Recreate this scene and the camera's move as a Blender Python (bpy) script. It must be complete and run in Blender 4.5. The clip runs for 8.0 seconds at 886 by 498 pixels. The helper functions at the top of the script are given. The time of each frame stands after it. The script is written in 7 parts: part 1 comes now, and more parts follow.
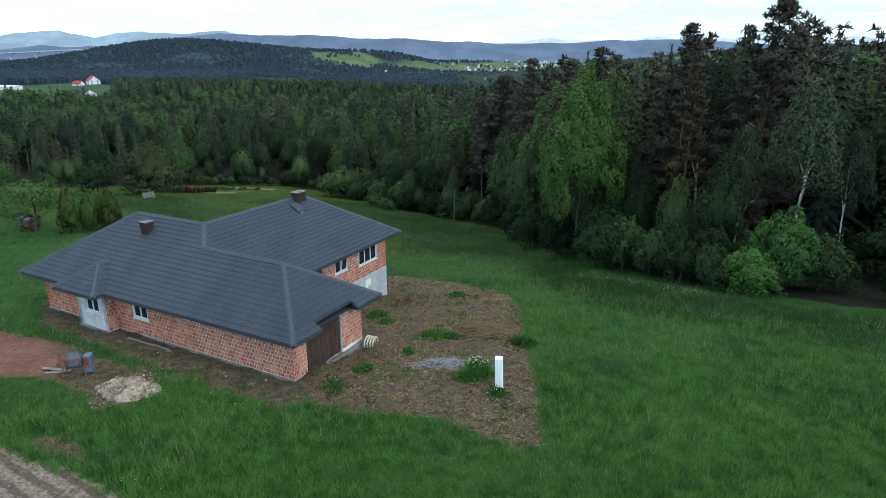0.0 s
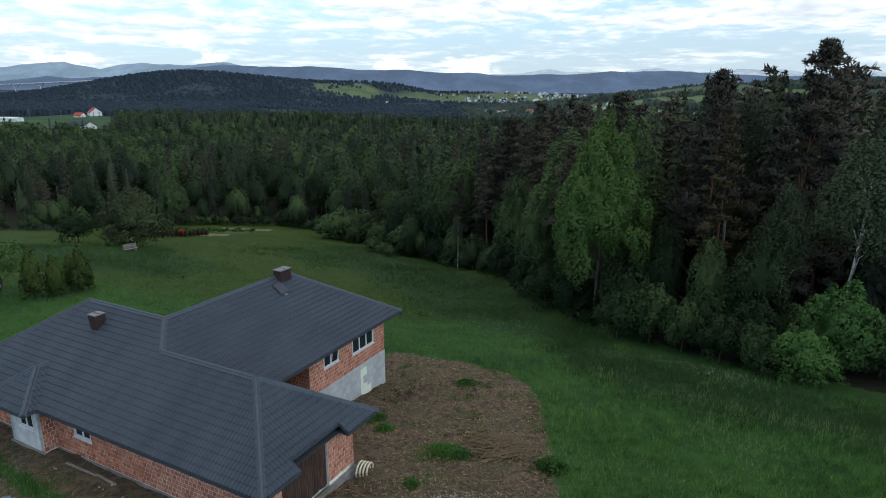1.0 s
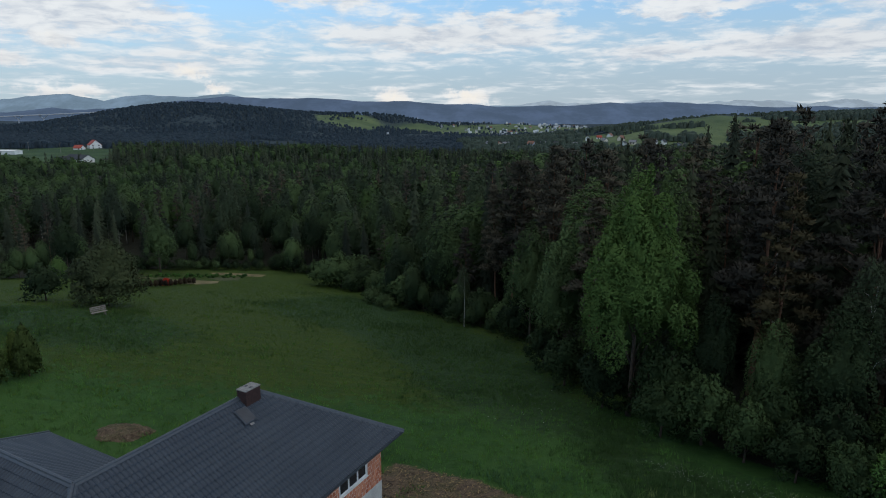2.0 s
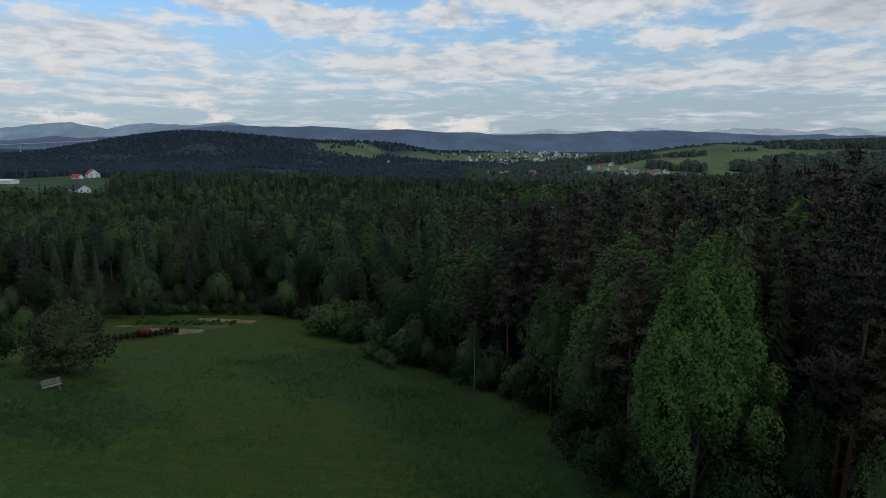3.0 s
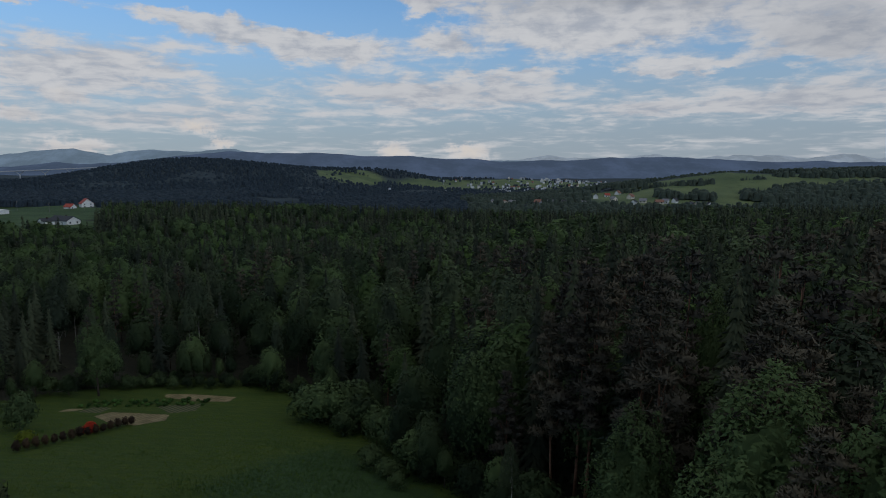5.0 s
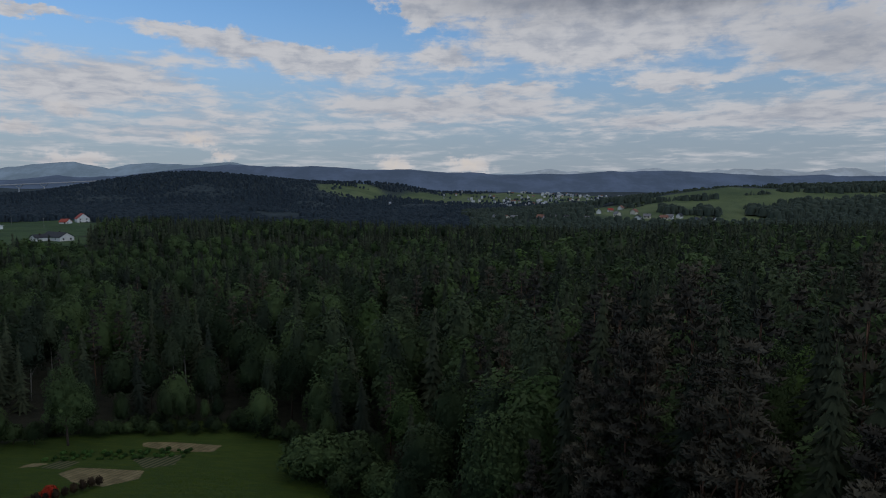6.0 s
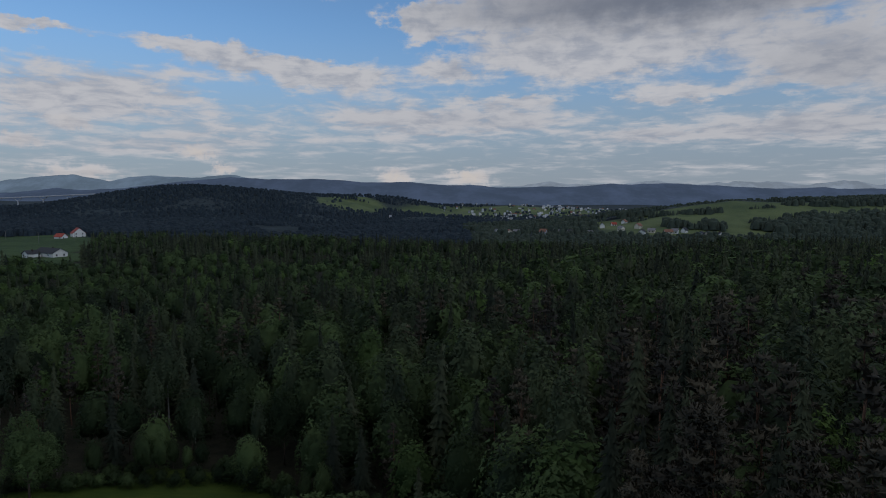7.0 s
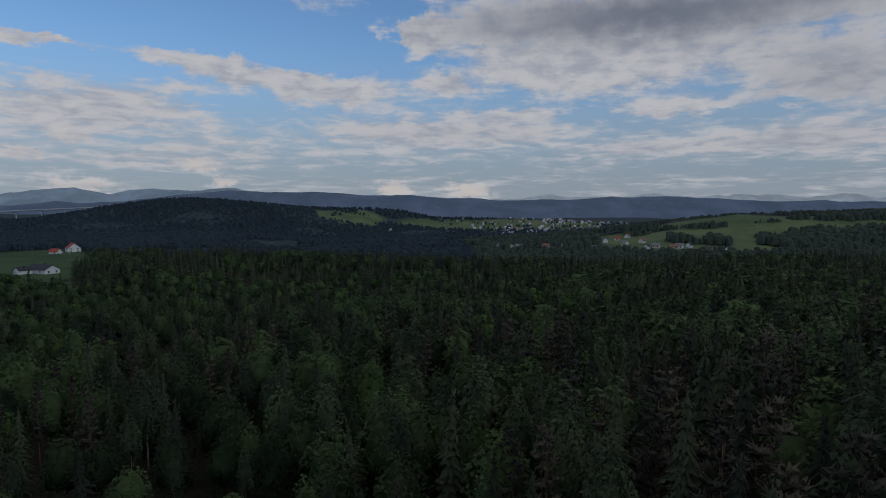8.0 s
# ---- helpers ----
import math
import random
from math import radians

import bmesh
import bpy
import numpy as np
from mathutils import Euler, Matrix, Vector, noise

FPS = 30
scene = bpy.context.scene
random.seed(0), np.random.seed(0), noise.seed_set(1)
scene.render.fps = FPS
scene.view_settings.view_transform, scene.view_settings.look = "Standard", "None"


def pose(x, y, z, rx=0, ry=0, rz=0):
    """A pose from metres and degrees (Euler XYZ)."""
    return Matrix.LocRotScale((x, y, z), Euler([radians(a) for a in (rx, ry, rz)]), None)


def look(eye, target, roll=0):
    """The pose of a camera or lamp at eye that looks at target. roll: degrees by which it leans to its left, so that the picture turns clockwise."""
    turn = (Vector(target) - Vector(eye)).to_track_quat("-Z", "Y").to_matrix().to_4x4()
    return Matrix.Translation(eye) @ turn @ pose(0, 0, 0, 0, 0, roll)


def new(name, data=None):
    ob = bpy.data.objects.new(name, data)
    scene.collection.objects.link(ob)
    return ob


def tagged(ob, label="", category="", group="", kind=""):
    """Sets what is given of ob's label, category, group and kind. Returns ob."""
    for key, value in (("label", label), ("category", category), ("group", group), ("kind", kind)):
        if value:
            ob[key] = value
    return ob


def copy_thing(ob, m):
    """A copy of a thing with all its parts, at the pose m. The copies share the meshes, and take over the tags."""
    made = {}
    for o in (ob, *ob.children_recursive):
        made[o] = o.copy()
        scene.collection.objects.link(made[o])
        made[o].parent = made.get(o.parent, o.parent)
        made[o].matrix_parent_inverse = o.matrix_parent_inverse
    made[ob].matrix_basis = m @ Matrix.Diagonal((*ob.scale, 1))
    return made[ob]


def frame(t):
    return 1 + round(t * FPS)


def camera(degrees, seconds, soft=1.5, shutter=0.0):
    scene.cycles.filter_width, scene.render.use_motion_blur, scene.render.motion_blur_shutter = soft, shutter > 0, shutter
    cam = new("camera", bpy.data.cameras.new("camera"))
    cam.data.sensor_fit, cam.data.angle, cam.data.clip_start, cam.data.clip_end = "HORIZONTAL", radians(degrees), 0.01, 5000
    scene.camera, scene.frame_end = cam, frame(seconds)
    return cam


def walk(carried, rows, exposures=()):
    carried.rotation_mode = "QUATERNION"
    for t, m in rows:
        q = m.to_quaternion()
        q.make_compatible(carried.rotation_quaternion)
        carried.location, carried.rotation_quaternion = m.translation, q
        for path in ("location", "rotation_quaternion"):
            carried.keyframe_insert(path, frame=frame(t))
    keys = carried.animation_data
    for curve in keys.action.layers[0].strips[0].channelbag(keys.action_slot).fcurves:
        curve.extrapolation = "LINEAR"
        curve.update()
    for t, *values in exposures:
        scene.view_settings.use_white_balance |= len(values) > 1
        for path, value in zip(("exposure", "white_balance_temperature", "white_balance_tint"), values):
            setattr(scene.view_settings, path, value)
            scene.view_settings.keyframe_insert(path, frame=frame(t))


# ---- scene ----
# ---------------------------------------------------------------- camera
cam = camera(70.9, 8.0, soft=1.0)
METRES, EYE, TILT, LEAN, TURN = 86.0, 16.4, -17.5, 0.0, 0.0
ROWS = [
    (0.0, 0.0, 0.0, 0.0, 0.0, 0.0, -0.0),
    (0.5, -0.0025, 0.0342, 0.0205, 0.02, 1.32, -0.04),
    (1.0, -0.0058, 0.0767, 0.0438, 0.02, 2.62, -0.05),
    (1.5, -0.0094, 0.1258, 0.0696, 0.05, 3.88, -0.02),
    (3.0, -0.0257, 0.2925, 0.1514, 0.08, 7.77, -0.02),
    (3.5, -0.0322, 0.3518, 0.1797, 0.11, 8.36, -0.04),
    (4.0, -0.0396, 0.412, 0.2085, 0.13, 8.93, -0.03),
    (4.5, -0.0476, 0.4708, 0.2372, 0.14, 9.51, -0.04),
    (6.0, -0.0747, 0.6512, 0.3255, 0.12, 11.31, -0.11),
    (6.5, -0.0835, 0.711, 0.3554, 0.12, 11.88, -0.11),
    (7.0, -0.0918, 0.7689, 0.3841, 0.13, 12.44, -0.11),
    (7.5, -0.1008, 0.8292, 0.4139, 0.13, 13.01, -0.09),
    (8.0, -0.1101, 0.8889, 0.4434, 0.12, 13.6, -0.09),
]
EXPOSURES = [(0.0, -0.04, 5850, 3), (0.5, -0.33, 5950, 4), (1.0, -0.62, 6000, 6), (1.5, -0.93, 6000, 7), (3.0, -1.4, 6050, 8),
             (3.5, -1.5, 6050, 9), (4.5, -1.68, 6050, 10), (6.0, -1.82, 6000, 12), (8.0, -1.98, 6000, 13)]
walk(cam, [(t, pose(0, 0, EYE, TILT, LEAN, TURN) @ pose(METRES * x, METRES * y, METRES * z, 90 + pitch, roll, yaw))
           for t, x, y, z, yaw, pitch, roll in ROWS], EXPOSURES)

# ---------------------------------------------------------------- node helpers


class Nodes:
    """A small wrapper that makes a node tree readable."""

    def __init__(self, tree):
        self.tree = tree
        tree.nodes.clear()

    def add(self, kind, inputs=None, **props):
        node = self.tree.nodes.new(kind)
        for key, value in props.items():
            setattr(node, key, value)
        for key, value in (inputs or {}).items():
            self.put(node.inputs[key], value)
        return node

    def put(self, socket, value):
        if isinstance(value, bpy.types.NodeSocket):
            self.tree.links.new(value, socket)
        elif isinstance(value, (tuple, list)) and len(value) == 3 and socket.type == "RGBA":
            socket.default_value = (*value, 1)
        else:
            socket.default_value = value

    def math(self, op, a, b=0.0, c=0.0, clamp=False):
        n = self.add("ShaderNodeMath", {0: a, 1: b, 2: c}, operation=op)
        n.use_clamp = clamp
        return n.outputs[0]

    def ramp(self, value, low, high):
        return self.add("ShaderNodeMapRange", {"Value": value, "From Min": low, "From Max": high}, interpolation_type="SMOOTHSTEP").outputs[0]

    def mix(self, fac, a, b, blend="MIX"):
        n = self.add("ShaderNodeMix", data_type="RGBA", blend_type=blend)
        for i, value in ((0, fac), (6, a), (7, b)):
            self.put(n.inputs[i], value)
        return n.outputs[2]

    def noise(self, vector, scale, detail=4.0, rough=0.55):
        return self.add("ShaderNodeTexNoise", {"Vector": vector, "Scale": scale, "Detail": detail, "Roughness": rough}).outputs[0]

    def attr(self, name):
        return self.add("ShaderNodeAttribute", attribute_name=name).outputs["Fac"]

    def coord(self, kind="Object"):
        return self.add("ShaderNodeTexCoord").outputs[kind]


# ---------------------------------------------------------------- sky and sun
SUN_ELEVATION, SUN_AZIMUTH = 34.0, 125.0   # degrees; azimuth clockwise from +y
world = bpy.data.worlds.new("sky")
scene.world = world
world.use_nodes = True


def build_sky():
    n = Nodes(world.node_tree)
    way = n.coord("Generated")
    sky = n.add("ShaderNodeTexSky", sky_type="NISHITA", sun_disc=False, sun_elevation=radians(SUN_ELEVATION),
                sun_rotation=radians(SUN_AZIMUTH), air_density=1.0, dust_density=0.6, ozone_density=2.5).outputs[0]
    x, y, z = n.add("ShaderNodeSeparateXYZ", {0: way}).outputs
    turn = n.math("ARCTAN2", x, y)
    rise = n.math("ARCSINE", n.math("MINIMUM", n.math("MAXIMUM", z, -1.0), 1.0))
    # clouds: flat banks that draw out to streaks towards the horizon, with ragged edges
    low = n.math("ADD", n.math("MAXIMUM", rise, 0.0), 0.16)
    bank = n.add("ShaderNodeCombineXYZ", {0: n.math("MULTIPLY", turn, 4.6), 1: n.math("DIVIDE", -1.25, low), 2: 0.0}).outputs[0]
    wide = n.noise(bank, 1.3, 4.0, 0.55)
    puff = n.add("ShaderNodeTexNoise", {"Vector": bank, "Scale": 4.6, "Detail": 9.0, "Roughness": 0.60, "Distortion": 0.35}).outputs[0]
    streak = n.noise(n.add("ShaderNodeCombineXYZ", {0: n.math("MULTIPLY", turn, 9.0), 1: n.math("MULTIPLY", rise, 62.0), 2: 3.0}).outputs[0], 1.0, 7.0, 0.62)
    sway, heave = n.noise(bank, 5.0, 5.0, 0.6), n.noise(n.add("ShaderNodeMapping", {"Vector": bank, "Location": (7.0, 3.0, 0.0)}).outputs[0], 5.0, 5.0, 0.6)
    cover = n.math("ADD", n.math("ADD", n.math("MULTIPLY", wide, 0.30), n.math("MULTIPLY", puff, 0.42)), n.math("MULTIPLY", streak, 0.28))
    turn2 = n.math("ADD", turn, n.math("MULTIPLY", n.math("SUBTRACT", sway, 0.5), 0.14))
    rise2 = n.math("ADD", rise, n.math("MULTIPLY", n.math("SUBTRACT", heave, 0.5), 0.05))
    bump = n.noise(n.add("ShaderNodeCombineXYZ", {0: turn, 1: rise, 2: 1.0}).outputs[0], 70.0, 4.0, 0.6)
    turn3 = n.math("ADD", turn, n.math("MULTIPLY", n.math("SUBTRACT", bump, 0.5), 0.05))
    rise3 = n.math("ADD", rise, n.math("MULTIPLY", n.math("SUBTRACT", bump, 0.5), -0.03))
    grey = n.math("MULTIPLY", puff, 0.0)
    warm = grey
    for group, sign in ((BANKS, 1), (GAPS, -1), (TOWERS, 1)):
        for cx, cz, wx, wz, weight, tint in group:
            dx = n.math("DIVIDE", n.math("SUBTRACT", turn3 if group is TOWERS else turn2, cx), wx)
            dz = n.math("DIVIDE", n.math("SUBTRACT", rise3 if group is TOWERS else rise2, cz), wz)
            hump = n.math("EXPONENT", n.math("MULTIPLY", n.math("ADD", n.math("MULTIPLY", dx, dx), n.math("MULTIPLY", dz, dz)), -1.0))
            cover = n.math("ADD", cover, n.math("MULTIPLY", hump, sign * weight))
            if group is TOWERS:
                warm = n.math("ADD", warm, n.math("MULTIPLY", hump, tint))
            elif tint:
                grey = n.math("ADD", grey, n.math("MULTIPLY", hump, tint))
    cover = n.math("ADD", cover, n.math("MULTIPLY", n.ramp(rise, 0.36, 0.7), 0.16))
    mask = n.ramp(cover, 0.47, 0.68)
    veil = n.math("SUBTRACT", 1.0, n.ramp(rise, 0.03, 0.27))
    white = n.mix(n.ramp(n.math("ADD", n.math("MULTIPLY", puff, 0.6), n.math("MULTIPLY", streak, 0.4)), 0.36, 0.58), (0.90, 0.94, 1.01), (1.36, 1.33, 1.29))
    cloud = n.mix(n.math("MULTIPLY", n.math("MINIMUM", grey, 1.0), n.ramp(cover, 0.50, 0.72)), white, (0.42, 0.46, 0.54))
    cloud = n.mix(n.math("MINIMUM", warm, 1.0), cloud, (1.55, 1.38, 1.18))
    blue = n.mix(1.0, sky, (SKY_GAIN * 0.86, SKY_GAIN * 1.02, SKY_GAIN * 1.08), "MULTIPLY")
    hazy = n.mix(n.math("MULTIPLY", veil, 0.85), blue, (0.66, 0.745, 0.85))
    both = n.mix(mask, hazy, cloud)
    # below the horizon the world is never seen: a dull green-grey stands in for the land there
    both = n.mix(n.ramp(z, -0.02, -0.06), both, (0.06, 0.07, 0.06))
    back = n.add("ShaderNodeBackground", {"Color": both, "Strength": SKY_STRENGTH})
    n.add("ShaderNodeOutputWorld", {"Surface": back.outputs[0]})


SKY_STRENGTH, SKY_GAIN = 1.4, 0.265
# clouds and clear gaps: bearing, elevation, half width, half height (radians), weight, greyness; of the towers: sunlit warmth
BANKS = [
    (-0.574, 0.219, 0.066, 0.008, 0.3, 0), (-0.383, 0.210, 0.075, 0.014, 0.34, 0), (-0.272, 0.193, 0.075, 0.015, 0.34, 0), (-0.165, 0.179, 0.075, 0.019, 0.36, 0),
    (-0.037, 0.260, 0.042, 0.027, 0.36, 0), (0.003, 0.190, 0.035, 0.012, 0.3, 0), (0.239, 0.208, 0.195, 0.034, 0.3, 0), (0.106, 0.144, 0.066, 0.009, 0.26, 0),
    (0.347, 0.145, 0.093, 0.009, 0.26, 0), (0.328, 0.280, 0.292, 0.039, 0.42, 1), (0.560, 0.180, 0.115, 0.049, 0.26, 0.35), (0.012, 0.114, 0.221, 0.023, 0.22, 0.1),
    (0.316, 0.088, 0.097, 0.012, 0.2, 0.1), (0.531, 0.093, 0.133, 0.021, 0.2, 0.15), (-0.505, 0.133, 0.168, 0.042, 0.2, 0), (-0.391, 0.071, 0.230, 0.018, 0.1, 0.1),
]
GAPS = [
    (-0.515, 0.254, 0.204, 0.027, 0.34, 0), (-0.233, 0.250, 0.097, 0.034, 0.28, 0), (-0.130, 0.239, 0.053, 0.035, 0.22, 0), (-0.301, 0.149, 0.066, 0.012, 0.2, 0),
    (0.224, 0.144, 0.040, 0.014, 0.2, 0), (0.468, 0.136, 0.066, 0.011, 0.18, 0), (-0.489, 0.199, 0.115, 0.014, 0.18, 0), (-0.024, 0.224, 0.053, 0.009, 0.14, 0),
    (-0.076, 0.296, 0.053, 0.012, 0.2, 0),
]
TOWERS = [
    (-0.375, 0.061, 0.021, 0.008, 0.34, 0.8), (-0.339, 0.036, 0.016, 0.008, 0.3, 0.7), (-0.526, 0.028, 0.053, 0.009, 0.28, 0.5), (-0.080, 0.025, 0.023, 0.011, 0.34, 0.9),
    (0.039, 0.026, 0.032, 0.012, 0.34, 0.9), (-0.600, 0.071, 0.023, 0.007, 0.26, 0.3), (-0.540, 0.098, 0.019, 0.008, 0.34, 0.3),
]
build_sky()
sun = new("sun", bpy.data.lights.new("sun", "SUN"))
sun.data.energy, sun.data.angle, sun.data.color = 0.7, radians(14), (1.0, 0.94, 0.86)
az, el = radians(SUN_AZIMUTH), radians(SUN_ELEVATION)
sun.matrix_world = look((0, 0, 100), (-math.sin(az) * math.cos(el), -math.cos(az) * math.cos(el), 100 - math.sin(el)))

# ---------------------------------------------------------------- materials


def surface(name, build, rough=0.9, metal=0.0, spec=0.3):
    """A Principled material; build(n) returns a colour and, if wanted, a height for bump, its distance and a roughness."""
    m = bpy.data.materials.new(name)
    m.use_nodes = True
    n = Nodes(m.node_tree)
    got = build(n)
    colour, height, deep, r = (tuple(got) + (None, None, None))[:4] if isinstance(got, tuple) and not isinstance(got[0], (int, float)) else (got, None, None, None)
    shader = n.add("ShaderNodeBsdfPrincipled", {"Base Color": colour, "Roughness": r if r is not None else rough, "Metallic": metal, "Specular IOR Level": spec})
    if height is not None:
        bump = n.add("ShaderNodeBump", {"Height": height, "Distance": deep or 0.02, "Strength": 0.8})
        n.put(shader.inputs["Normal"], bump.outputs[0])
    n.add("ShaderNodeOutputMaterial", {"Surface": shader.outputs[0]})
    return m


def plain(name, colour, rough=0.6, metal=0.0, vary=0.25, scale=4.0):
    def build(n):
        p = n.coord()
        spots = n.noise(p, scale, 6, 0.6)
        grain = n.noise(p, scale * 14, 3, 0.6)
        f = n.math("ADD", n.math("MULTIPLY", spots, 0.7), n.math("MULTIPLY", grain, 0.3))
        dark = tuple(c * (1 - vary) for c in colour)
        light = tuple(min(1, c * (1 + vary)) for c in colour)
        return n.mix(n.ramp(f, 0.3, 0.7), dark, light), grain, 0.004
    return surface(name, build, rough, metal)


def leaves(name, colour, vary=0.5, clear=0.25, grain=0.08, fine=0.0):
    """Foliage: colour differs from plant to plant, from leaf to leaf, and a part of the light shines through."""
    m = bpy.data.materials.new(name)
    m.use_nodes = True
    n = Nodes(m.node_tree)
    plant = n.math("FRACT", n.math("ADD", n.add("ShaderNodeObjectInfo").outputs["Random"], n.attr("tone")))
    leaf = n.add("ShaderNodeNewGeometry").outputs["Random Per Island"]
    place = n.add("ShaderNodeNewGeometry").outputs["Position"]
    clump = n.ramp(n.noise(place, 0.12, 2, 0.5), 0.34, 0.66)
    f = n.math("ADD", n.math("ADD", n.math("MULTIPLY", plant, 0.64), n.math("MULTIPLY", leaf, grain)), n.math("MULTIPLY", clump, 0.26 - 0.4 * fine))
    if fine:
        f = n.math("ADD", n.math("MULTIPLY", f, 0.8), n.math("MULTIPLY", n.ramp(n.noise(place, 1.1, 6, 0.7), 0.36, 0.64), fine))
    dark = tuple(c * (1 - vary) for c in colour)
    light = (colour[0] * (1 + vary * 1.2), colour[1] * (1 + vary), colour[2] * (1 + vary * 0.3))
    c = n.mix(n.ramp(f, 0.1, 0.95), dark, light)
    body = n.add("ShaderNodeBsdfPrincipled", {"Base Color": c, "Roughness": 0.75, "Specular IOR Level": 0.06})
    glow = n.add("ShaderNodeBsdfTranslucent", {"Color": c})
    both = n.add("ShaderNodeMixShader", {0: clear, 1: body.outputs[0], 2: glow.outputs[0]})
    n.add("ShaderNodeOutputMaterial", {"Surface": both.outputs[0]})
    return m


def soil_colour(n, p):
    """Dug brown earth: crumbs, dark hollows, pale dry bits and a breath of green."""
    clod, crumb, grit = n.noise(p, 2.4, 7, 0.72), n.noise(p, 9.0, 6, 0.75), n.noise(p, 26.0, 3, 0.7)
    soil = n.mix(n.ramp(clod, 0.36, 0.64), (0.046, 0.032, 0.022), (0.135, 0.094, 0.062))
    soil = n.mix(n.math("MULTIPLY", n.ramp(n.noise(p, 0.45, 6, 0.72), 0.45, 0.62), 0.7), soil, (0.070, 0.068, 0.028))
    soil = n.mix(n.math("MULTIPLY", n.ramp(crumb, 0.53, 0.66), 0.75), soil, (0.215, 0.160, 0.110))
    soil = n.mix(n.math("MULTIPLY", n.ramp(crumb, 0.47, 0.36), 0.75), soil, (0.026, 0.019, 0.014))
    return n.mix(n.math("MULTIPLY", n.ramp(grit, 0.58, 0.68), 0.6), soil, (0.29, 0.23, 0.165))


def ground_colour(n):
    p = n.add("ShaderNodeNewGeometry").outputs["Position"]
    big, mid, small = n.noise(p, 0.045, 5, 0.6), n.noise(p, 0.5, 5, 0.6), n.noise(p, 7.0, 5, 0.7)
    broad = n.noise(p, 0.012, 4, 0.55)
    streak = n.noise(n.add("ShaderNodeMapping", {"Vector": p, "Rotation": (0.0, 0.0, 0.5), "Scale": (0.25, 1.3, 0.3)}).outputs[0], 1.0, 7, 0.7)
    tuft = n.noise(p, 1.5, 9, 0.78)
    grass = n.mix(n.ramp(mid, 0.3, 0.75), (0.020, 0.052, 0.010), (0.037, 0.086, 0.015))
    grass = n.mix(n.math("MULTIPLY", n.ramp(big, 0.40, 0.60), 0.75), grass, (0.050, 0.104, 0.022))
    grass = n.mix(n.math("MULTIPLY", n.ramp(streak, 0.50, 0.68), 0.55), grass, (0.020, 0.050, 0.016))
    grass = n.mix(n.math("MULTIPLY", n.ramp(tuft, 0.48, 0.66), 0.65), grass, (0.044, 0.096, 0.020))
    grass = n.mix(n.math("MULTIPLY", n.ramp(small, 0.5, 0.75), 0.4), grass, (0.020, 0.050, 0.016))
    lush = n.mix(n.ramp(tuft, 0.4, 0.65), (0.020, 0.042, 0.012), (0.033, 0.064, 0.017))
    mown = n.mix(n.ramp(streak, 0.42, 0.62), (0.032, 0.053, 0.007), (0.048, 0.069, 0.008))
    mown = n.mix(n.math("MULTIPLY", n.ramp(tuft, 0.45, 0.62), 0.5), mown, (0.024, 0.056, 0.012))
    clod = n.noise(p, 2.4, 7, 0.72)
    soil = soil_colour(n, p)
    damp = n.mix(n.ramp(clod, 0.36, 0.64), (0.050, 0.040, 0.024), (0.120, 0.092, 0.058))
    damp = n.mix(n.math("MULTIPLY", n.ramp(n.noise(p, 0.8, 6, 0.7), 0.52, 0.68), 0.55), damp, (0.050, 0.060, 0.024))
    red = n.mix(n.ramp(mid, 0.3, 0.7), (0.135, 0.068, 0.048), (0.205, 0.104, 0.074))
    px, py, pz = n.add("ShaderNodeSeparateXYZ", {0: p}).outputs
    across = n.math("ADD", n.math("ADD", n.math("MULTIPLY", px, 0.52), n.math("MULTIPLY", py, 0.85)), n.math("MULTIPLY", n.noise(p, 0.6, 3, 0.5), 0.35))
    ridge = n.math("SINE", n.math("MULTIPLY", across, 8.4))
    plough = n.mix(n.ramp(small, 0.3, 0.7), (0.12, 0.090, 0.066), (0.33, 0.262, 0.198))
    # furrow bottoms are coloured darker too, shade added to that of the bump
    plough = n.mix(n.math("MULTIPLY", n.ramp(ridge, 0.3, -0.7), 0.7), plough, (0.080, 0.058, 0.042))
    crumb = n.noise(p, 4.2, 7, 0.8)
    plough = n.mix(n.math("MULTIPLY", n.ramp(crumb, 0.48, 0.36), 0.8), plough, (0.050, 0.036, 0.026))
    plough = n.mix(n.math("MULTIPLY", n.ramp(crumb, 0.54, 0.66), 0.8), plough, (0.40, 0.32, 0.245))
    red = n.mix(n.math("MULTIPLY", n.ramp(crumb, 0.48, 0.36), 0.75), red, (0.060, 0.034, 0.026))
    red = n.mix(n.math("MULTIPLY", n.ramp(crumb, 0.55, 0.66), 0.7), red, (0.30, 0.185, 0.135))
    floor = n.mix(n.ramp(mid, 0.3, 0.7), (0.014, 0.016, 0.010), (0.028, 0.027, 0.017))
    furrow = n.math("SINE", n.math("MULTIPLY", n.math("SUBTRACT", n.math("MULTIPLY", px, 0.97), n.math("MULTIPLY", py, 0.26)), 7.5))
    bed = n.mix(n.ramp(mid, 0.3, 0.7), (0.125, 0.102, 0.050), (0.235, 0.192, 0.100))
    bed = n.mix(n.math("MULTIPLY", n.ramp(furrow, 0.0, -0.9), 0.55), bed, (0.09, 0.085, 0.045))
    sown = n.mix(n.ramp(furrow, -0.6, 0.7), (0.034, 0.050, 0.018), (0.105, 0.098, 0.050))
    # far wooded ground: blue-grey because the haze of distance is mixed into it
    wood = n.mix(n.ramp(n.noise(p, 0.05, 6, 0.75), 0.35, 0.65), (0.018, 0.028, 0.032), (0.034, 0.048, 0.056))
    # green valley fields, brightened: the sunshine on them is part of this colour
    field = n.mix(n.ramp(broad, 0.35, 0.65), (0.066, 0.094, 0.040), (0.110, 0.140, 0.058))
